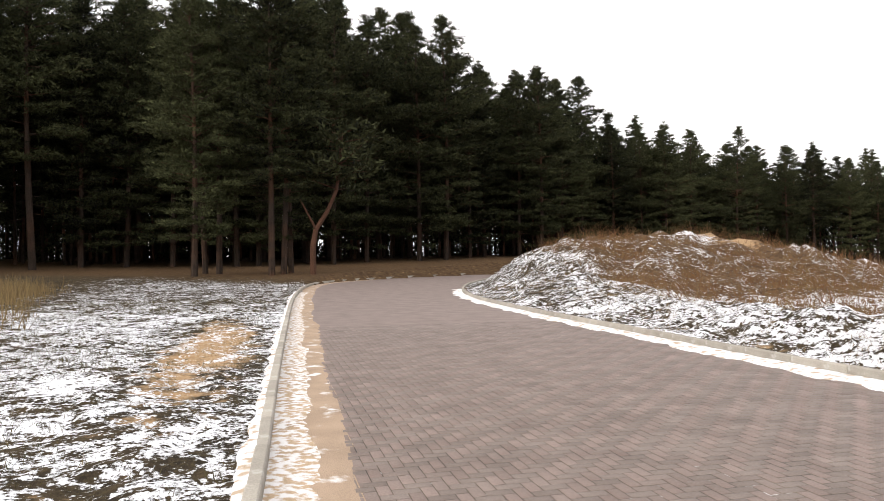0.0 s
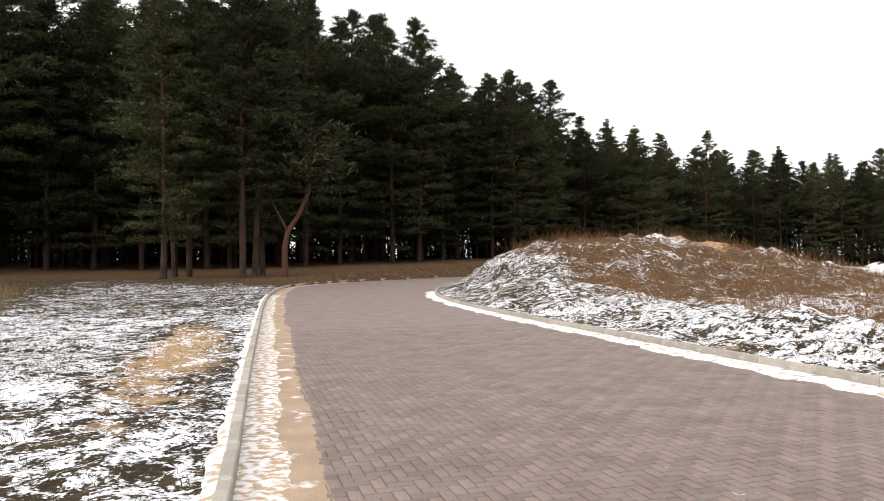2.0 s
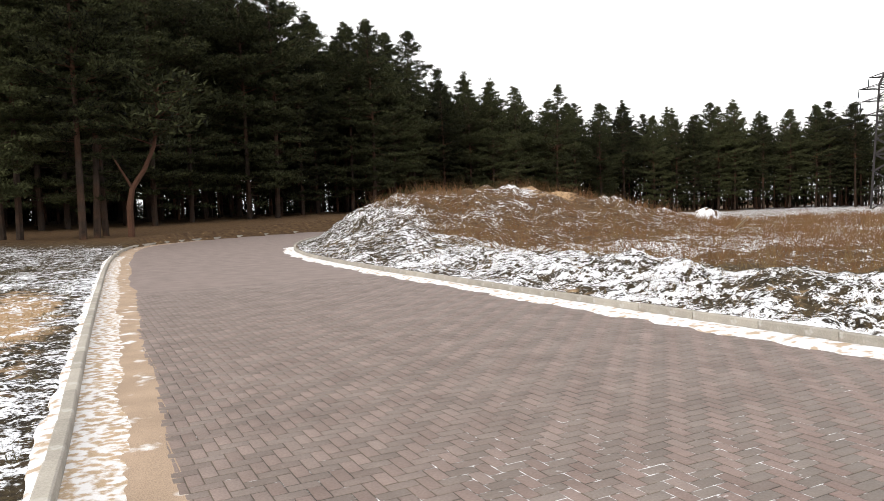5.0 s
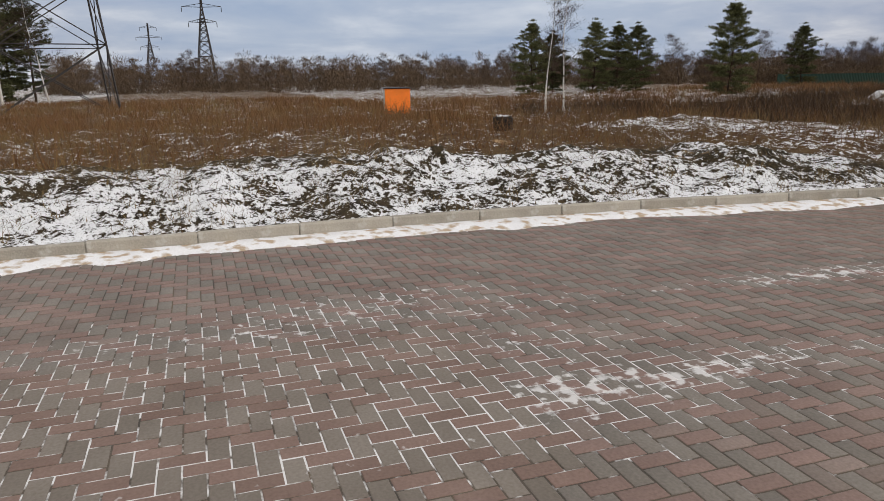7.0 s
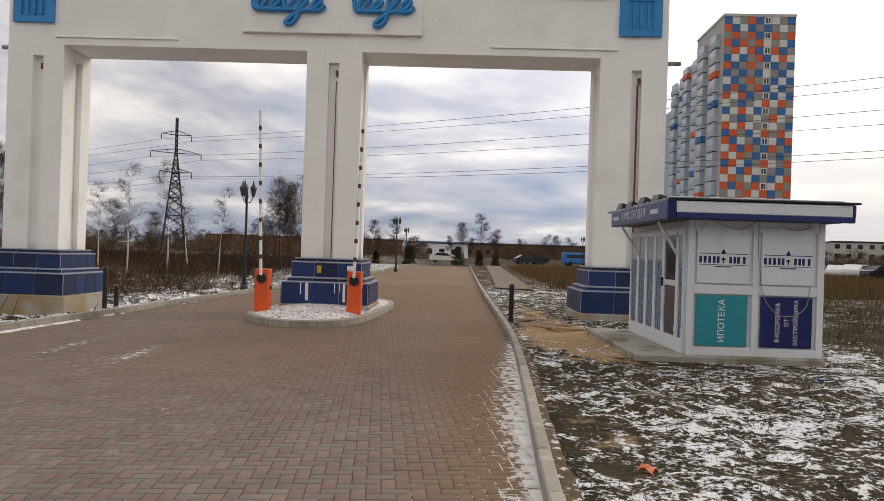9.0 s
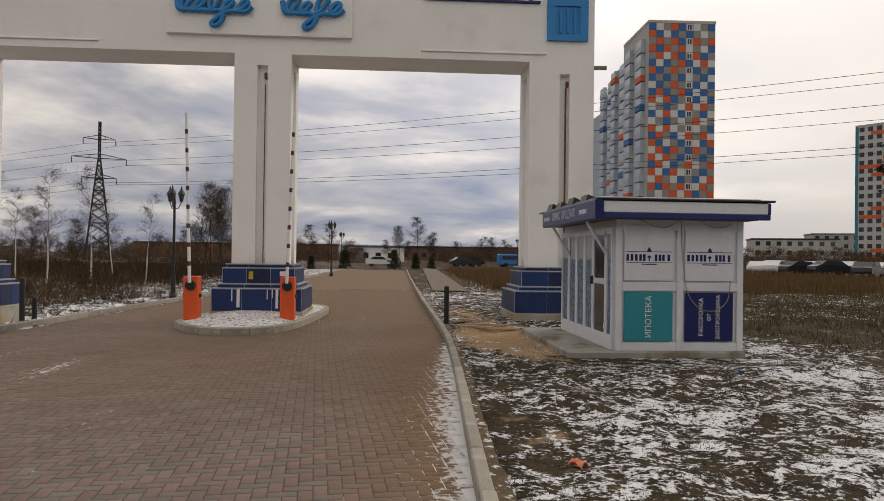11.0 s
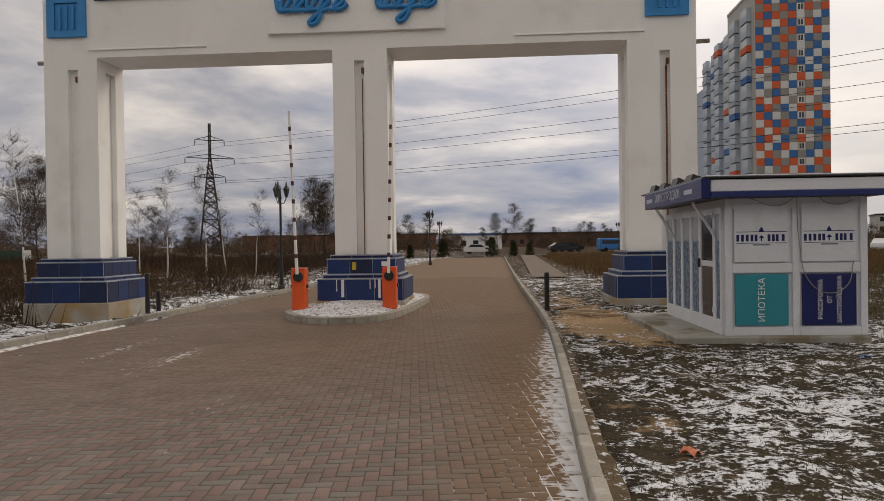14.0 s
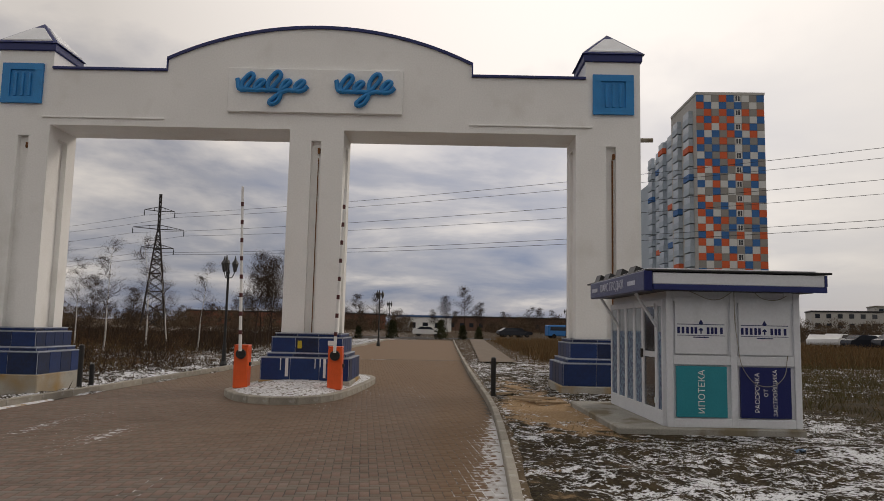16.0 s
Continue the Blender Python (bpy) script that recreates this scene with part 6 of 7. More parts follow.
RUST = blades_material("dry_brush", ((0.115, 0.055, 0.026), (0.17, 0.090, 0.042), (0.135, 0.068, 0.032), (0.21, 0.13, 0.060), (0.075, 0.043, 0.026)))
STRAW = blades_material("dead_straw", ((0.17, 0.12, 0.055), (0.23, 0.165, 0.075), (0.12, 0.08, 0.04), (0.19, 0.14, 0.07)))
TURF = blades_material("winter_grass", ((0.060, 0.054, 0.022), (0.095, 0.074, 0.034), (0.045, 0.050, 0.018), (0.15, 0.115, 0.06)))


def sow():
    rng = np.random.RandomState(3)

    def scatter(n, x0, x1, y0, y1, keep):
        P = np.stack([rng.uniform(x0, x1, n), rng.uniform(y0, y1, n)], 1)
        h, d, snow, sand, brush, sb = land(P[:, 0], P[:, 1])
        k = keep(P, h, d, snow, sand, brush, sb) > rng.rand(n)
        return P[k], h[k], d[k]

    clump = lambda P, s: smooth(fbm(P[:, 0] * s, P[:, 1] * s + 40), 0.36, 0.6)
    # rusty scrub behind the bank, thinning with distance
    P, h, d = scatter(60000, -75, -9, -46, 75, lambda P, h, d, sn, sa, br, sb: sb * smooth(d, 3.2, 6.0) * (0.06 + 0.94 * smooth(fbm(P[:, 0] * 0.4, P[:, 1] * 0.4 + 40), 0.42, 0.60)) * np.clip(16 / np.maximum(d, 6), 0.25, 1) * (1 - 0.7 * smooth(h, 2.1, 2.5)) * (1 - 0.75 * np.exp(-((P[:, 0] + 19) / 6) ** 2 - ((P[:, 1] - 12) / 6) ** 2)))
    far = np.clip(d / 25, 0.6, 2.2)
    tufts("dry_brush", P, h, rng, 7, rng.uniform(0.15, 0.75, len(P)) * (1 - 0.5 * smooth(P[:, 1], 6, 10) * (1 - smooth(d, 9, 16))), 0.014 * far, RUST, "rust-brown dry weeds covering the waste ground", 0.24, 0.48)
    P, h, d = scatter(9000, -60, -10, -44, 60, lambda P, h, d, sn, sa, br, sb: sb * smooth(d, 3.5, 6.5) * smooth(fbm(P[:, 0] * 0.45, P[:, 1] * 0.45 + 7), 0.5, 0.62) * np.clip(14 / np.maximum(d, 6), 0.3, 1) * (1 - 0.75 * np.exp(-((P[:, 0] + 19) / 6) ** 2 - ((P[:, 1] - 12) / 6) ** 2)))
    tufts("tall_weeds", P, h, rng, 11, rng.uniform(0.6, 1.1, len(P)), 0.010 * np.clip(d / 22, 0.7, 2.2), RUST, "taller clumps of dark dry weeds", 0.22, 0.42)
    P, h, d = scatter(22000, -75, -9, -46, 60, lambda P, h, d, sn, sa, br, sb: sb * (1 - 0.7 * smooth(h, 0.9, 1.4)) * smooth(d, 2.6, 5.0) * clump(P, 0.22) * np.clip(12 / np.maximum(d, 6), 0.2, 1))
    tufts("dead_straw", P, h, rng, 9, rng.uniform(0.25, 0.6, len(P)), 0.008 * np.clip(d / 20, 0.7, 2.0), STRAW, "pale dead grass among the weeds", 0.16, 0.3)
    # a yellow clump of grass in the rusty scrub
    P = np.stack([rng.normal(-14.8, 0.45, 70), rng.normal(-8.4, 0.4, 70)], 1)
    tufts("yellow_grass_clump", P, land(P[:, 0], P[:, 1])[0], rng, 9, rng.uniform(0.45, 0.9, 70), 0.007, blades_material("yellow_grass", ((0.17, 0.10, 0.025), (0.22, 0.14, 0.04), (0.13, 0.08, 0.025))), "clump of yellow dry grass among rusty weeds", 0.12, 0.2)
    # short winter grass showing through the snow
    P, h, d = scatter(26000, 0.3, 13, -27, -2, lambda P, h, d, sn, sa, br, sb: (~sb) * (d > 0.25) * (0.1 + 0.9 * clump(P, 0.9)) * (1 - np.clip(sa, 0, 0.9)) * 0.55)
    tufts("winter_grass", P, h, rng, 6, rng.uniform(0.03, 0.11, len(P)), 0.004, TURF, "short winter grass poking through thin snow", 0.07, 0.7)
    P, h, d = scatter(24000, 1.0, 18, 2, 30, lambda P, h, d, sn, sa, br, sb: (~sb) * (d > 0.25) * (0.15 + 0.85 * clump(P, 0.9)) * (1 - np.clip(sa, 0, 0.95)) * 0.7 * ~((P[:, 0] > 3.3) & (P[:, 0] < 6.6) & (P[:, 1] > 10.3) & (P[:, 1] < 15.4)))
    tufts("winter_grass", P, h, rng, 6, rng.uniform(0.03, 0.10, len(P)), 0.004, TURF, "short winter grass poking through thin snow", 0.07, 0.7)
    P, h, d = scatter(16000, 7.0, 32, 11, 48, lambda P, h, d, sn, sa, br, sb: (~sb) * smooth(P[:, 0] + 0.3 * P[:, 1], 10.5, 13.5) * (0.3 + 0.7 * clump(P, 0.5)) * (1 - smooth(P[:, 1], 28, 33) * (1 - smooth(P[:, 0], 9, 12))))
    tufts("meadow_grass", P, h, rng, 7, rng.uniform(0.08, 0.32, len(P)), 0.009, blades_material("rough_meadow", ((0.075, 0.068, 0.026), (0.12, 0.092, 0.042), (0.055, 0.060, 0.020), (0.16, 0.12, 0.06), (0.09, 0.06, 0.03))), "rough greenish brown meadow grass behind the booth", 0.14, 0.5)
    P, h, d = scatter(9000, -13, -6.8, -30, 9, lambda P, h, d, sn, sa, br, sb: sb * (d > 0.3) * (0.1 + 0.9 * clump(P, 1.1)) * 0.6)
    tufts("winter_grass", P, h, rng, 6, rng.uniform(0.03, 0.14, len(P)), 0.005, STRAW, "straw tufts poking through snow on the bank", 0.08, 0.7)
    # tall straw at the forest side, and the field beyond the gate
    P, h, d = scatter(9000, 5.5, 26, -40, -13, lambda P, h, d, sn, sa, br, sb: (~sb) * smooth(P[:, 0] + 0.25 * (P[:, 1] + 20), 5.5, 9.5) * (0.35 + 0.65 * clump(P, 0.35)))
    tufts("dead_straw", P, h, rng, 9, rng.uniform(0.45, 1.05, len(P)), 0.010, STRAW, "tall dead straw before the forest", 0.2, 0.25)
    P, h, d = scatter(15000, 5.0, 45, 29, 78, lambda P, h, d, sn, sa, br, sb: (~sb) * smooth(P[:, 0] - 4.75 - (P[:, 1] - 29.4) * 0.1142, 1.3, 2.2) * (0.4 + 0.6 * clump(P, 0.3)))
    tufts("field_grass", P, h, rng, 6, rng.uniform(0.2, 0.75, len(P)), 0.018, blades_material("tawny_grass", ((0.13, 0.075, 0.035), (0.18, 0.11, 0.05), (0.10, 0.06, 0.03), (0.16, 0.12, 0.06))), "tawny dry grass field beyond the gate", 0.25, 0.3)
    P, h, d = scatter(5200, -45, -5, 19, 80, lambda P, h, d, sn, sa, br, sb: sb * smooth(d, 1.0, 4.0) * (0.3 + 0.7 * clump(P, 0.3)))
    tufts("dry_brush", P, h, rng, 8, rng.uniform(0.15, 0.6, len(P)), 0.014, blades_material("dull_brush", ((0.055, 0.032, 0.018), (0.085, 0.052, 0.028), (0.11, 0.075, 0.040), (0.045, 0.030, 0.020))), "tall brown scrub beside the road past the gate", 0.3, 0.55)
    # thin leafless brushwood past the gate
    P, h, d = scatter(5200, -45, -7, 16, 85, lambda P, h, d, sn, sa, br, sb: sb * smooth(d, 1.8, 5.0) * (0.15 + 0.85 * smooth(fbm(P[:, 0] * 0.25, P[:, 1] * 0.25 + 3), 0.40, 0.56)))
    tufts("brushwood", P, h, rng, 20, rng.uniform(0.4, 1.5, len(P)), 0.010, blades_material("grey_brown_brushwood", ((0.030, 0.020, 0.014), (0.055, 0.038, 0.027), (0.042, 0.028, 0.019))), "thin leafless brushwood past the gate", 0.40, 0.50)


sow()


# ---- small things in the scrub and along the road ----
def build_cabin():
    x, y = at_azimuth(76.2, 44)
    r = thing("orange_cabin", x, y, height(x, y) + 0.05, 80, "small bright orange sheet-metal cabin in the scrub", "cabin")
    part("body", boxes((-0.75, 0.75, -0.6, 0.6, 0, 1.45), bevel=0.02), M["cabin_orange"], r)
    part("roof", boxes((-0.8, 0.8, -0.68, 0.68, 1.451, 1.52), bevel=0.02), M["black"], r, "flat dark roof")
    part("side_panel", boxes((-0.772, -0.752, -0.55, 0.55, 0.1, 1.4)), M["pvc"], r, "pale side panel")
    for k in range(5):
        part("rib", boxes((-0.62 + k * 0.29, -0.58 + k * 0.29, -0.615, -0.601, 0.05, 1.42)), M["cabin_orange"], r)


build_cabin()


def build_well():
    x, y = at_azimuth(68.0, 20.0)
    r = thing("concrete_ring", x, y, -0.20, 0, "dark concrete well ring with snow on its rim", "well ring")
    bm = bmesh.new()
    turned(bm, [(0.27, 0), (0.27, 0.72), (0.24, 0.75), (0.22, 0.74)], 18)
    part("ring", bm, material("wet_dark_concrete", (0.025, 0.022, 0.02), 0.8, 0.2), r)
    bm = bmesh.new()
    turned(bm, [(0.16, 0.752), (0.17, 0.765), (0.1, 0.775)], 18)
    part("rim_snow", bm, M["snow"], r, "snow on the rim")


build_well()


def build_fence():
    a, b = Vector((*at_azimuth(48, 104), 0)), Vector((*at_azimuth(29.5, 86), 0))
    r = thing("sheet_fence", 0, 0, 0, 0, "dark green profiled sheet fence across the waste ground", "fence")
    n = 46
    d = (b - a) / n
    for i in range(n):
        p, q = a + d * i, a + d * (i + 1)
        z = -0.45
        bm = bmesh.new()
        t = d.normalized(); nn = Vector((-t.y, t.x, 0))
        pts = []
        for k in range(9):
            w = p.lerp(q, k / 8) + nn * (0.03 if k % 2 else 0)
            pts.append(w)
        lo = [bm.verts.new((w.x, w.y, z)) for w in pts]; hi = [bm.verts.new((w.x, w.y, z + 1.9)) for w in pts]
        lo2 = [bm.verts.new((w.x + nn.x * 0.02, w.y + nn.y * 0.02, z)) for w in pts]; hi2 = [bm.verts.new((w.x + nn.x * 0.02, w.y + nn.y * 0.02, z + 1.9)) for w in pts]
        for k in range(8):
            bm.faces.new((lo[k], lo[k + 1], hi[k + 1], hi[k])); bm.faces.new((lo2[k + 1], lo2[k], hi2[k], hi2[k + 1])); bm.faces.new((hi[k], hi[k + 1], hi2[k + 1], hi2[k]))
        part("sheet", bm, M["green_fence"], r)
    part("white_gate_sign", boxes((b.x - 0.3, b.x + 0.5, b.y - 0.35, b.y - 0.30, 0.4, 1.5)), M["white_paint"], r, "white board on the fence end")


build_fence()


def build_car():
    r = new("car")
    r.empty_display_size = 0.2
    prof = [(-2.1, 0.35), (2.1, 0.35), (2.15, 0.75), (1.95, 0.92), (1.0, 1.0), (0.35, 1.45), (-1.1, 1.48), (-1.75, 1.05), (-2.15, 0.95), (-2.2, 0.6)]
    bm = slab(prof, -0.85, 0.85)
    bmesh.ops.bevel(bm, geom=list(bm.edges), offset=0.05, segments=2, affect="EDGES")
    part("body", bm, M["car_dark"], r)
    part("window", slab([(0.85, 1.0), (0.33, 1.38), (-1.05, 1.40), (-1.55, 1.05)], -0.862, 0.862), M["dark_glass"], r, "dark side windows")
    for x in (-1.3, 1.3):
        for y in (-0.84, 0.72):
            bm = bmesh.new(); rod(bm, (x, y, 0.32), (x, y + 0.14, 0.32), 0.32, 0.32, 14, True)
            w = part("wheel", bm, M["rubber"], r)
            bm = bmesh.new(); rod(bm, (x, y - 0.006, 0.32), (x, y + 0.146, 0.32), 0.19, 0.19, 10, True)
            part("rim", bm, M["steel"], w)
    for y in (-0.6, 0.6):
        part("headlight", boxes((2.13, 2.19, y - 0.16, y + 0.16, 0.66, 0.80), bevel=0.02), M["lens"], r)
    return r


car = build_car()


def repaint(ob, mat):
    for c in ob.children:
        if c.name.startswith("body"):
            c.data = c.data.copy(); c.data.materials.clear(); c.data.materials.append(mat)


def park():
    spots = ((-3.6, 103, "car_white"), (-10.3, 112, "car_dark"), (-10.9, 116, "car_dark"), (-32.6, 92, "car_white"), (-33.7, 84, "car_white"), (-34.6, 93, "car_dark"), (-35.4, 80, "car_dark"), (-36.4, 90, "car_white"), (-37.3, 78, "car_dark"), (-38.3, 84, "car_white"), (-39.4, 76, "car_dark"), (-35.0, 104, "car_white"), (-37.8, 100, "car_dark"), (-40.6, 82, "car_white"))
    for i, (a, d, c) in enumerate(spots):
        x, y = at_azimuth(a, d)
        ob = car if i == 0 else copy_thing(car, Matrix.Identity(4))
        ob.matrix_basis = pose(x, y, height(x, y), 0, 0, (0, 8, -6, 40, 36, 44)[i % 6])
        repaint(ob, M[c])
        tagged(ob, ("white" if c == "car_white" else "dark") + " parked car on the snowy lot beyond the road", "car", "parked cars")
    x, y = at_azimuth(-14.2, 112)
    k = thing("blue_van", x, y, height(x, y), 5, "boxy blue van parked beyond the road", "van")
    part("body", boxes((-2.3, 2.3, -0.95, 0.95, 0.35, 2.05), bevel=0.12), M["car_blue"], k)
    part("window", boxes((-2.0, 1.9, -0.965, -0.951, 1.2, 1.75), bevel=0.01), M["dark_glass"], k)
    for x in (-1.4, 1.4):
        bm = bmesh.new(); rod(bm, (x, -0.97, 0.34), (x, 0.97, 0.34), 0.34, 0.34, 12, True)
        part("wheel", bm, M["rubber"], k)


park()


def build_thuja():
    r = new("conifer_shrub")
    r.empty_display_size = 0.2
    rng = np.random.RandomState(4)
    bm = bmesh.new(); rod(bm, (0, 0, -0.1), (0, 0, 1.5), 0.04, 0.02, 5)
    part("trunk", bm, M["bark"], r)
    n = 170
    f = rng.uniform(0, 1, n); a = rng.uniform(0, 6.283, n); rr = 0.55 * (1 - f) ** 0.8 * np.sqrt(rng.uniform(0.2, 1, n))
    C = np.stack([rr * np.cos(a), rr * np.sin(a), 0.08 + 1.6 * f], 1)
    V, F = sprays(C, np.tile((0, 0, 0.8), (n, 1)), rng, 10, 0.20)
    tri_mesh("crown", V, F, M["needles"], r)
    return r


thuja = build_thuja()
for i, (a, d, s) in enumerate(((1.9, 79, 0.8), (-0.75, 80, 1.15), (-4.7, 82, 1.25), (-6.4, 83, 0.95), (-7.7, 83, 0.85))):
    x, y = at_azimuth(a, d)
    ob = thuja if i == 0 else copy_thing(thuja, Matrix.Identity(4))
    ob.matrix_basis = pose(x, y, height(x, y), 0, 0, 50 * i) @ Matrix.Diagonal((s, s, s, 1))
    tagged(ob, "small dark conifer shrub at the road's end", "shrub", "conifer shrubs")


def build_far_house(a, d, w, h, dep, turn, mat, roof, label, floors):
    x, y = at_azimuth(a, d)
    r = thing("distant_building", x, y, -0.6, turn, label, "building", "distant buildings")
    part("wall", boxes((-w / 2, w / 2, 0, dep, 0, h)), mat, r)
    part("roof", boxes((-w / 2 - 0.3, w / 2 + 0.3, -0.3, dep + 0.3, h, h + 0.5), bevel=0.1), roof, r)
    me = None
    for f in range(floors):
        for i in range(int(w / 3.2)):
            zz = (f + 0.35) * h / floors
            if me is None:
                bm = boxes((-0.7, 0.7, -0.04, 0.02, 0, min(1.4, 0.5 * h / floors))); me = bpy.data.meshes.new("window"); bm.to_mesh(me); bm.free(); me.materials.append(M["dark_glass"])
            o = new("window", me); o.parent = r
            o.matrix_basis = pose(-w / 2 + 1.8 + i * 3.2, 0, zz)


blue_roof = material("blue_metal_roof", (0.05, 0.12, 0.28), 0.5)
build_far_house(-3.2, 185, 15, 4.2, 10, 0, M["white_paint"], blue_roof, "low white building with blue roof far beyond the road", 1)
build_far_house(-8.5, 240, 60, 5, 12, 0, material("brown_sheet_far", (0.14, 0.085, 0.065), 0.9), M["black"], "long low brown industrial building on the horizon", 1)
build_far_house(7.5, 260, 70, 5.5, 12, 0, material("red_brick_far", (0.24, 0.10, 0.07), 0.9), M["black"], "long low brick building on the horizon", 1)
build_far_house(-35.0, 260, 26, 9, 14, -25, M["far_wall"], M["black"], "grey three-storey block on the horizon", 3)
build_far_house(-37.6, 300, 16, 12, 14, -25, M["far_wall"], M["concrete"], "grey block standing over the car park", 4)

# cross street and car park beyond the road's end
for nm, x0, x1, y0, y1, z in (("cross_street", -60, 90, 84, 92, 0.03), ("parking_lot", 36, 110, 54, 83.9, 0.09)):
    bm = bmesh.new()
    n = 30
    for i in range(n):
        a, b = x0 + (x1 - x0) * i / n, x0 + (x1 - x0) * (i + 1) / n
        bm.faces.new([bm.verts.new(p) for p in ((a, y0, z), (b, y0, z), (b, y1, z), (a, y1, z))])
    bmesh.ops.remove_doubles(bm, verts=bm.verts, dist=0.001)
    tagged(part(nm, bm, M["asphalt"], None, "grey asphalt with thin snow beyond the road"), category="road", kind="structure")

# footpath of pavers past the gate
PATH_C = resample(np.array([(4.75, 29.4), (6.75, 46.9), (8.5, 62.3), (10.4, 79.0)]), 0.5)
bm = bmesh.new()
rows_ = []
for i, p in enumerate(PATH_C):
    q = PATH_C[min(i + 1, len(PATH_C) - 1)] - PATH_C[max(i - 1, 0)]
    q = q / np.hypot(*q)
    rows_.append([bm.verts.new((p[0] + q[1] * w, p[1] - q[0] * w, 0.165)) for w in (-0.75, 0.0, 0.75)])
for a, b in zip(rows_, rows_[1:]):
    for k in (0, 1):
        bm.faces.new((a[k], a[k + 1], b[k + 1], b[k]))
bmesh.ops.recalc_face_normals(bm, faces=bm.faces)
tagged(part("footpath", bm, material("paved_footpath", (0.18, 0.145, 0.115), 0.9, 0.12, 1.0, 30, 0.2), None, "pale paved footpath beside the road"), category="path", kind="structure")


# planks and litter by the booth, stick in the scrub
def plank(x, y, l, w, turn, tilt, label):
    bm = boxes((-l / 2, l / 2, -w / 2, w / 2, 0, 0.045), bevel=0.006)
    ob = part("plank", bm, M["wood"], None, label)
    ob.matrix_basis = pose(x, y, height(x, y) + 0.02, 0, tilt, turn)
    tagged(ob, category="plank", group="planks")


plank(3.0, 15.2, 1.3, 0.12, 105, 4, "pale raw plank lying on bare sand")
plank(3.25, 15.5, 1.0, 0.09, 140, 2, "pale raw plank lying on bare sand")
plank(2.75, 16.3, 0.8, 0.10, 60, 3, "pale raw plank lying on bare sand")
plank(3.4, 14.6, 0.7, 0.08, 20, 2, "pale raw plank lying on bare sand")
sx, sy = at_azimuth(131.0, 30)
ob = part("pole", rod(bmesh.new(), (-1.6, 0, 0.35), (1.6, 0, 0.85), 0.05, 0.04, 7, True), M["wood"], None, "pale pole lying slantwise on the scrub")
ob.matrix_basis = pose(sx, sy, height(sx, sy), 0, 0, 48)
tagged(ob, category="pole")


def litter(x, y, mat, label, seed):
    rng = random.Random(seed)
    bm = bmesh.new()
    bmesh.ops.create_grid(bm, x_segments=4, y_segments=4, size=0.06)
    for v in bm.verts:
        v.co.z = rng.uniform(0, 0.05)
    bmesh.ops.solidify(bm, geom=list(bm.faces), thickness=0.004)
    ob = part("crumpled_wrapper", bm, mat, None, label)
    ob.matrix_basis = pose(x, y, height(x, y) + 0.01, 0, 0, seed * 40)
    tagged(ob, category="litter")


litter(1.75, 5.35, material("orange_wrapper", (0.65, 0.20, 0.10), 0.5), "crumpled orange wrapper lying in the grass", 1)
litter(5.35, 9.2, material("blue_wrapper", (0.15, 0.25, 0.40), 0.5), "crumpled blue wrapper lying in the snow", 2)


# snow-covered spoil heaps far behind the scrub
def spoil(a, d, w, h, seed):
    x, y = at_azimuth(a, d)
    bm = bmesh.new()
    bmesh.ops.create_icosphere(bm, subdivisions=3, radius=1.0)
    for v in bm.verts:
        k = 1 + 0.5 * (noise.noise(v.co * 1.7 + Vector((seed, 0, 0))))
        v.co = Vector((v.co.x * w * k, v.co.y * w * 0.7 * k, max(-0.3, v.co.z * h * k)))
    ob = part("spoil_heap", bm, material("snowy_spoil", (0.70, 0.71, 0.74), 0.9, 0.1, 1, 9, 0.6, tint=(0.10, 0.065, 0.04), tint_scale=1.6, tint_edge=(0.5, 0.6)), None, "snow-covered heap of soil behind the scrub", True)
    ob.matrix_basis = pose(x, y, height(x, y))
    tagged(ob, category="soil heap", group="spoil heaps")


for i, (a, d, w, h) in enumerate(((141.4, 68, 1.3, 1.1), (139.8, 70, 1.5, 1.2), (138.0, 72, 1.7, 1.0), (136.2, 74, 1.2, 0.9), (133.5, 70, 2.0, 1.0), (41.4, 54, 1.0, 0.65))):
    spoil(a, d, w, h, i * 3.7)


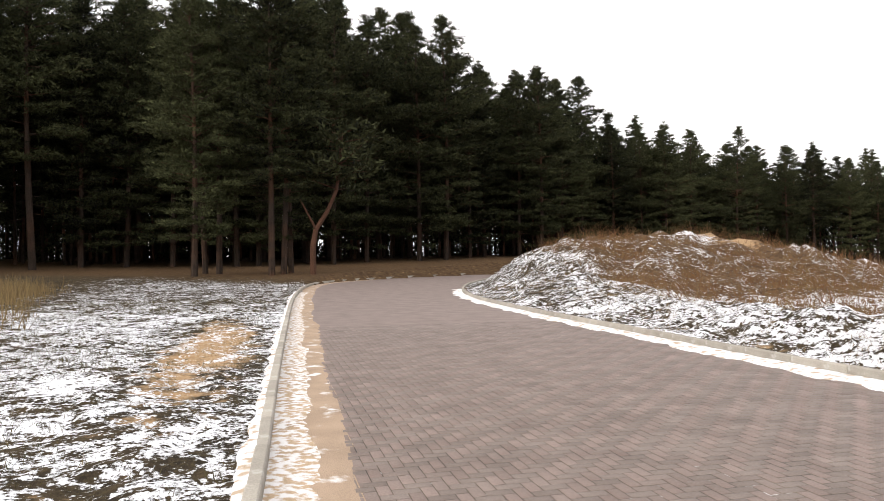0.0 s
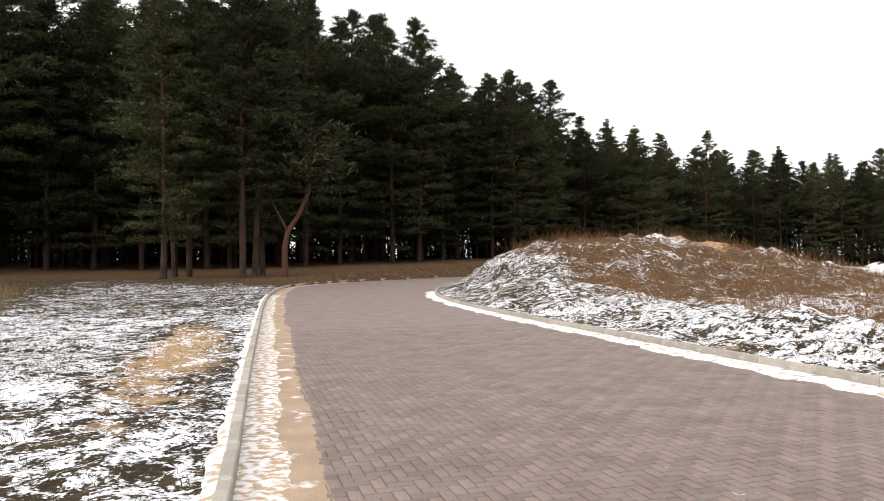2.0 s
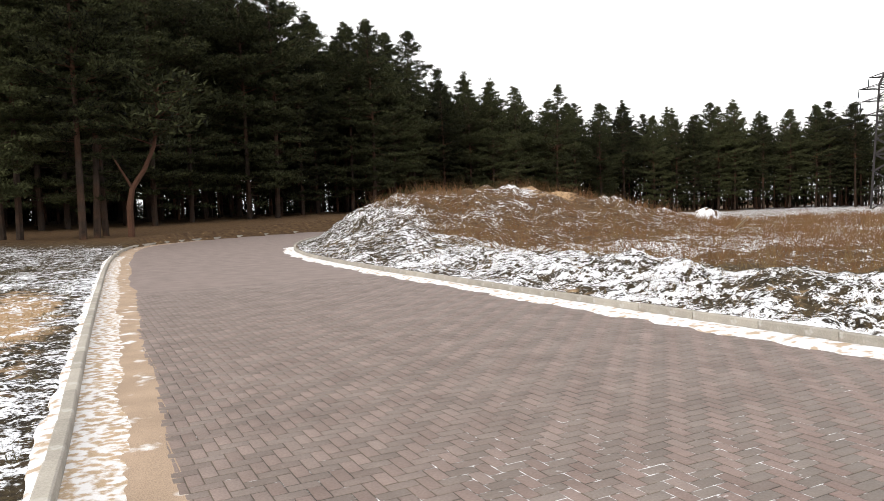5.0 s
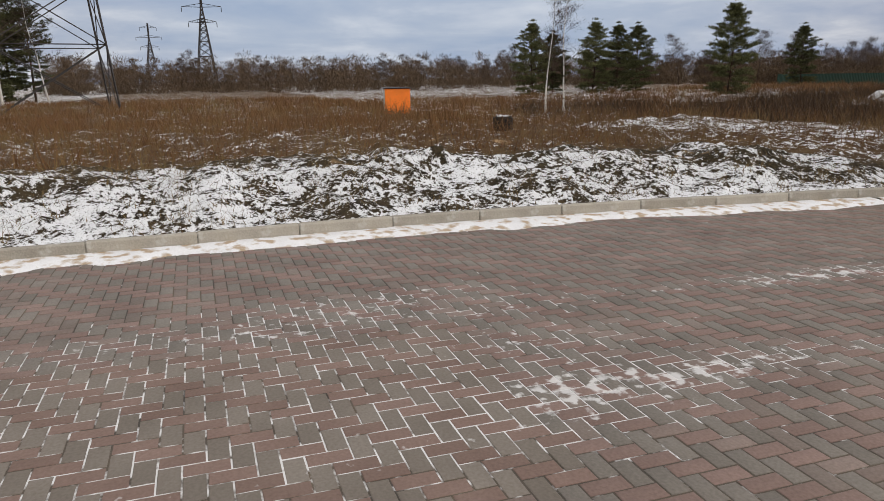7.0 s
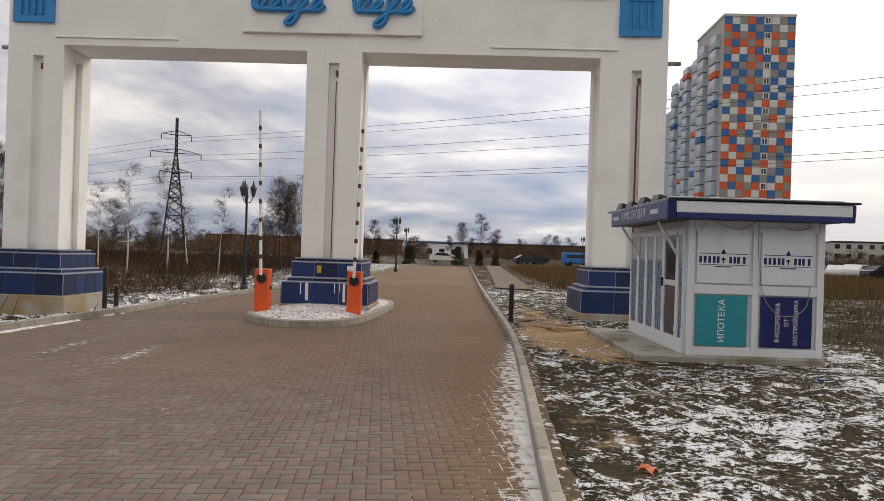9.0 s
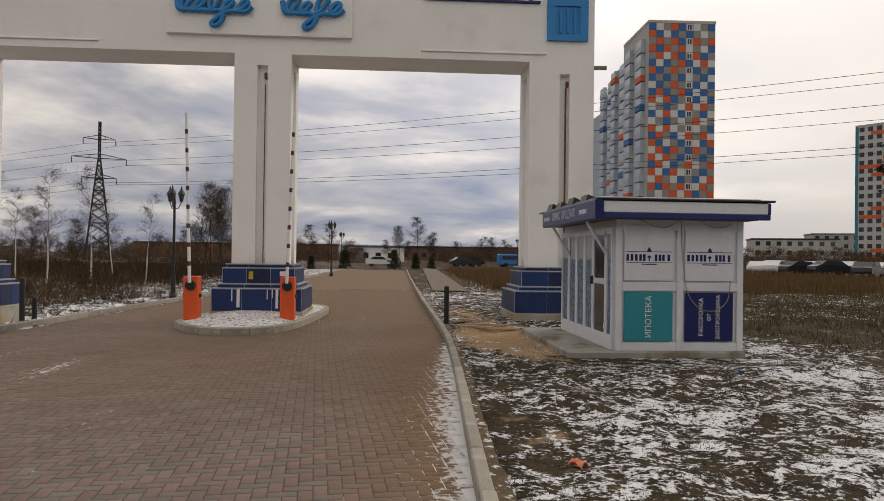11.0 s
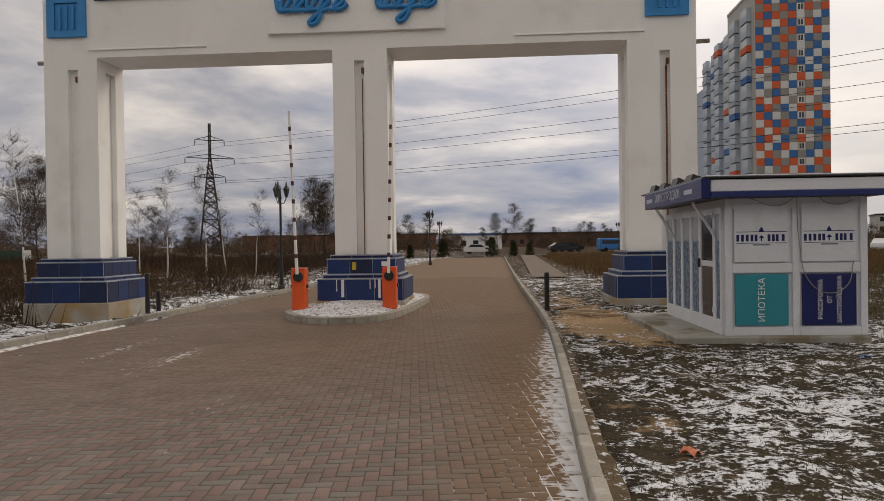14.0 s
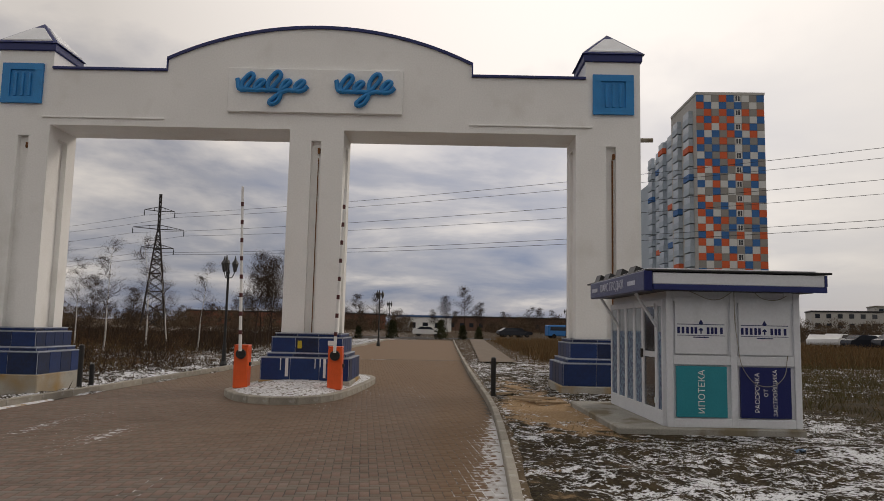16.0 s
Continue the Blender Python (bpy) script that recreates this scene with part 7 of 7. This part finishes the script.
# the leaning old pine at the forest's edge
def build_leaning_pine():
    rng = np.random.RandomState(77)
    x, y = at_azimuth(177.3, 49.5)
    r = thing("leaning_pine", x, y, height(x, y) - 0.1, 13, "crooked pine with a bent reddish trunk at the forest edge", "tree")
    r.matrix_basis = r.matrix_basis @ Matrix.Diagonal((1.33, 1.33, 1.33, 1))
    pts = [Vector(p) for p in ((0, 0, 0), (0.02, 0, 1.5), (-0.15, 0, 2.4), (-0.75, 0, 3.3), (-1.25, 0, 4.4), (-1.5, 0, 5.8), (-1.6, 0, 7.5))]
    bm = bmesh.new()
    for i, (a, b) in enumerate(zip(pts, pts[1:])):
        rod(bm, a, b, 0.17 - 0.02 * i, 0.15 - 0.02 * i, 8)
    rod(bm, pts[2], pts[2] + Vector((0.9, 0.3, 1.5)), 0.07, 0.03, 6)
    C, D = [], []
    for i in range(34):
        a, l = rng.uniform(0, 6.283), rng.uniform(1.0, 2.6)
        p = pts[4].lerp(pts[6], rng.uniform(0, 1))
        q = p + Vector((math.cos(a) * l, math.sin(a) * l, rng.uniform(-0.1, 0.8)))
        rod(bm, p, q, 0.03, 0.008, 4)
        for t in (0.4, 0.55, 0.7, 0.85, 1.0):
            w = p.lerp(q, t)
            C.append((w.x + rng.normal(0, 0.2), w.y + rng.normal(0, 0.2), w.z)); D.append((math.cos(a), math.sin(a), 0.3))
    part("trunk", bm, material("red_pine_bark", (0.075, 0.038, 0.024), 0.95, 0.25, 2, 25, 0.5), r, "bent reddish trunk")
    V, F = sprays(np.array(C), np.array(D), rng, 12, 0.40)
    tri_mesh("crown", V, F, M["needles"], r)


build_leaning_pine()


# ---- block paving ----
def build_pavers():
    """Herringbone of 20 x 10 cm blocks; red ones lie along the road, grey ones across."""
    u, gap, ch = 0.1, 0.0040, 0.004
    A, B = resample(KERB_A, 0.25), resample(KERB_B, 0.25)
    turn = radians(1.5)
    c, s = math.cos(turn), math.sin(turn)
    i, j = np.meshgrid(np.arange(-95, 60), np.arange(-185, 345))
    i, j = i.ravel(), j.ravel()
    k = (j - i) % 4
    lies = []
    for start, along in ((0, True), (3, False)):
        m = k == start
        w, l = (u, 2 * u) if along else (2 * u, u)
        lies.append((np.stack([i[m] * u + w / 2, j[m] * u + l / 2], 1), along))
    for P, along in lies:
        Q = np.stack([P[:, 0] * c - P[:, 1] * s, P[:, 0] * s + P[:, 1] * c], 1)
        xa, xb = np.interp(Q[:, 1], A[:, 1], A[:, 0]), np.interp(Q[:, 1], B[:, 1], B[:, 0])
        on = (Q[:, 0] > xb + 0.06) & (Q[:, 0] < xa - 0.06) & (Q[:, 1] > NEAR0) & (Q[:, 1] < NEAR1)
        on &= ~inside(Q[:, 0], Q[:, 1], np.array(ISLAND))
        Q = Q[on]
        close = (Q[:, 0] > -4.6) & (Q[:, 0] < -2.6) & (np.abs(Q[:, 1]) < 1.45)
        hw, hl = ((u / 2 - gap, u - gap) if along else (u - gap, u / 2 - gap))
        corner = np.array(((-1, -1), (1, -1), (1, 1), (-1, 1)))
        lo = corner * (hw, hl)
        hi = corner * (hw - ch, hl - ch)
        shape = np.concatenate([np.c_[lo, np.full(4, -0.010)], np.c_[lo, np.full(4, -0.002)], np.c_[hi, np.zeros(4)]])
        R = np.array(((c, -s, 0), (s, c, 0), (0, 0, 1)))
        shape = shape @ R.T
        F = [(8, 9, 10, 11)] + [(a, (a + 1) % 4, 4 + (a + 1) % 4, 4 + a) for a in range(4)] + [(4 + a, 4 + (a + 1) % 4, 8 + (a + 1) % 4, 8 + a) for a in range(4)]
        F = np.array(F)
        red = 1.0 if along else 0.0
        # the nearest blocks one by one
        me = bpy.data.meshes.new("paver")
        me.from_pydata(shape.tolist(), [], F.tolist()); me.update(); me.materials.append(TOPS)
        at = me.color_attributes.new("tone", "FLOAT_COLOR", "POINT")
        at.data.foreach_set("color", np.tile(np.array((0.1 + 0.8 * red, 0.2, 0.42, 1), np.float32), 12))
        rng = np.random.RandomState(2)
        for x, y in Q[close]:
            o = new("paver", me); o.parent = road
            o.matrix_basis = pose(x, y, rng.uniform(-0.0015, 0.0015), rng.uniform(-0.3, 0.3), rng.uniform(-0.3, 0.3))
        Q = Q[~close]
        n = len(Q)
        V = np.zeros((n, 12, 3)); V[:] = shape
        V[:, :, :2] += Q[:, None, :]
        V[:, :, 2] += rng.uniform(-0.0015, 0.0015, (n, 1))
        FF = (F[None] + (np.arange(n) * 12)[:, None, None]).reshape(-1, 4)
        ob = tri_mesh("pavers", V.reshape(-1, 3), FF, TOPS, road)
        tagged(ob, "red blocks laid along the road" if along else "grey blocks laid across the road", kind="stuff")
        tone = np.repeat(np.clip(red + rng.choice((0, 0.35 if not along else -0.4), n, p=(0.8, 0.2)), 0, 1), 12)
        yy = np.repeat(Q[:, 1], 12)
        calm = 0.8 - 0.62 * (1 - smooth(yy, -5, 0))
        set_tone(ob, 0.5 + (tone - 0.5) * calm)


build_pavers()
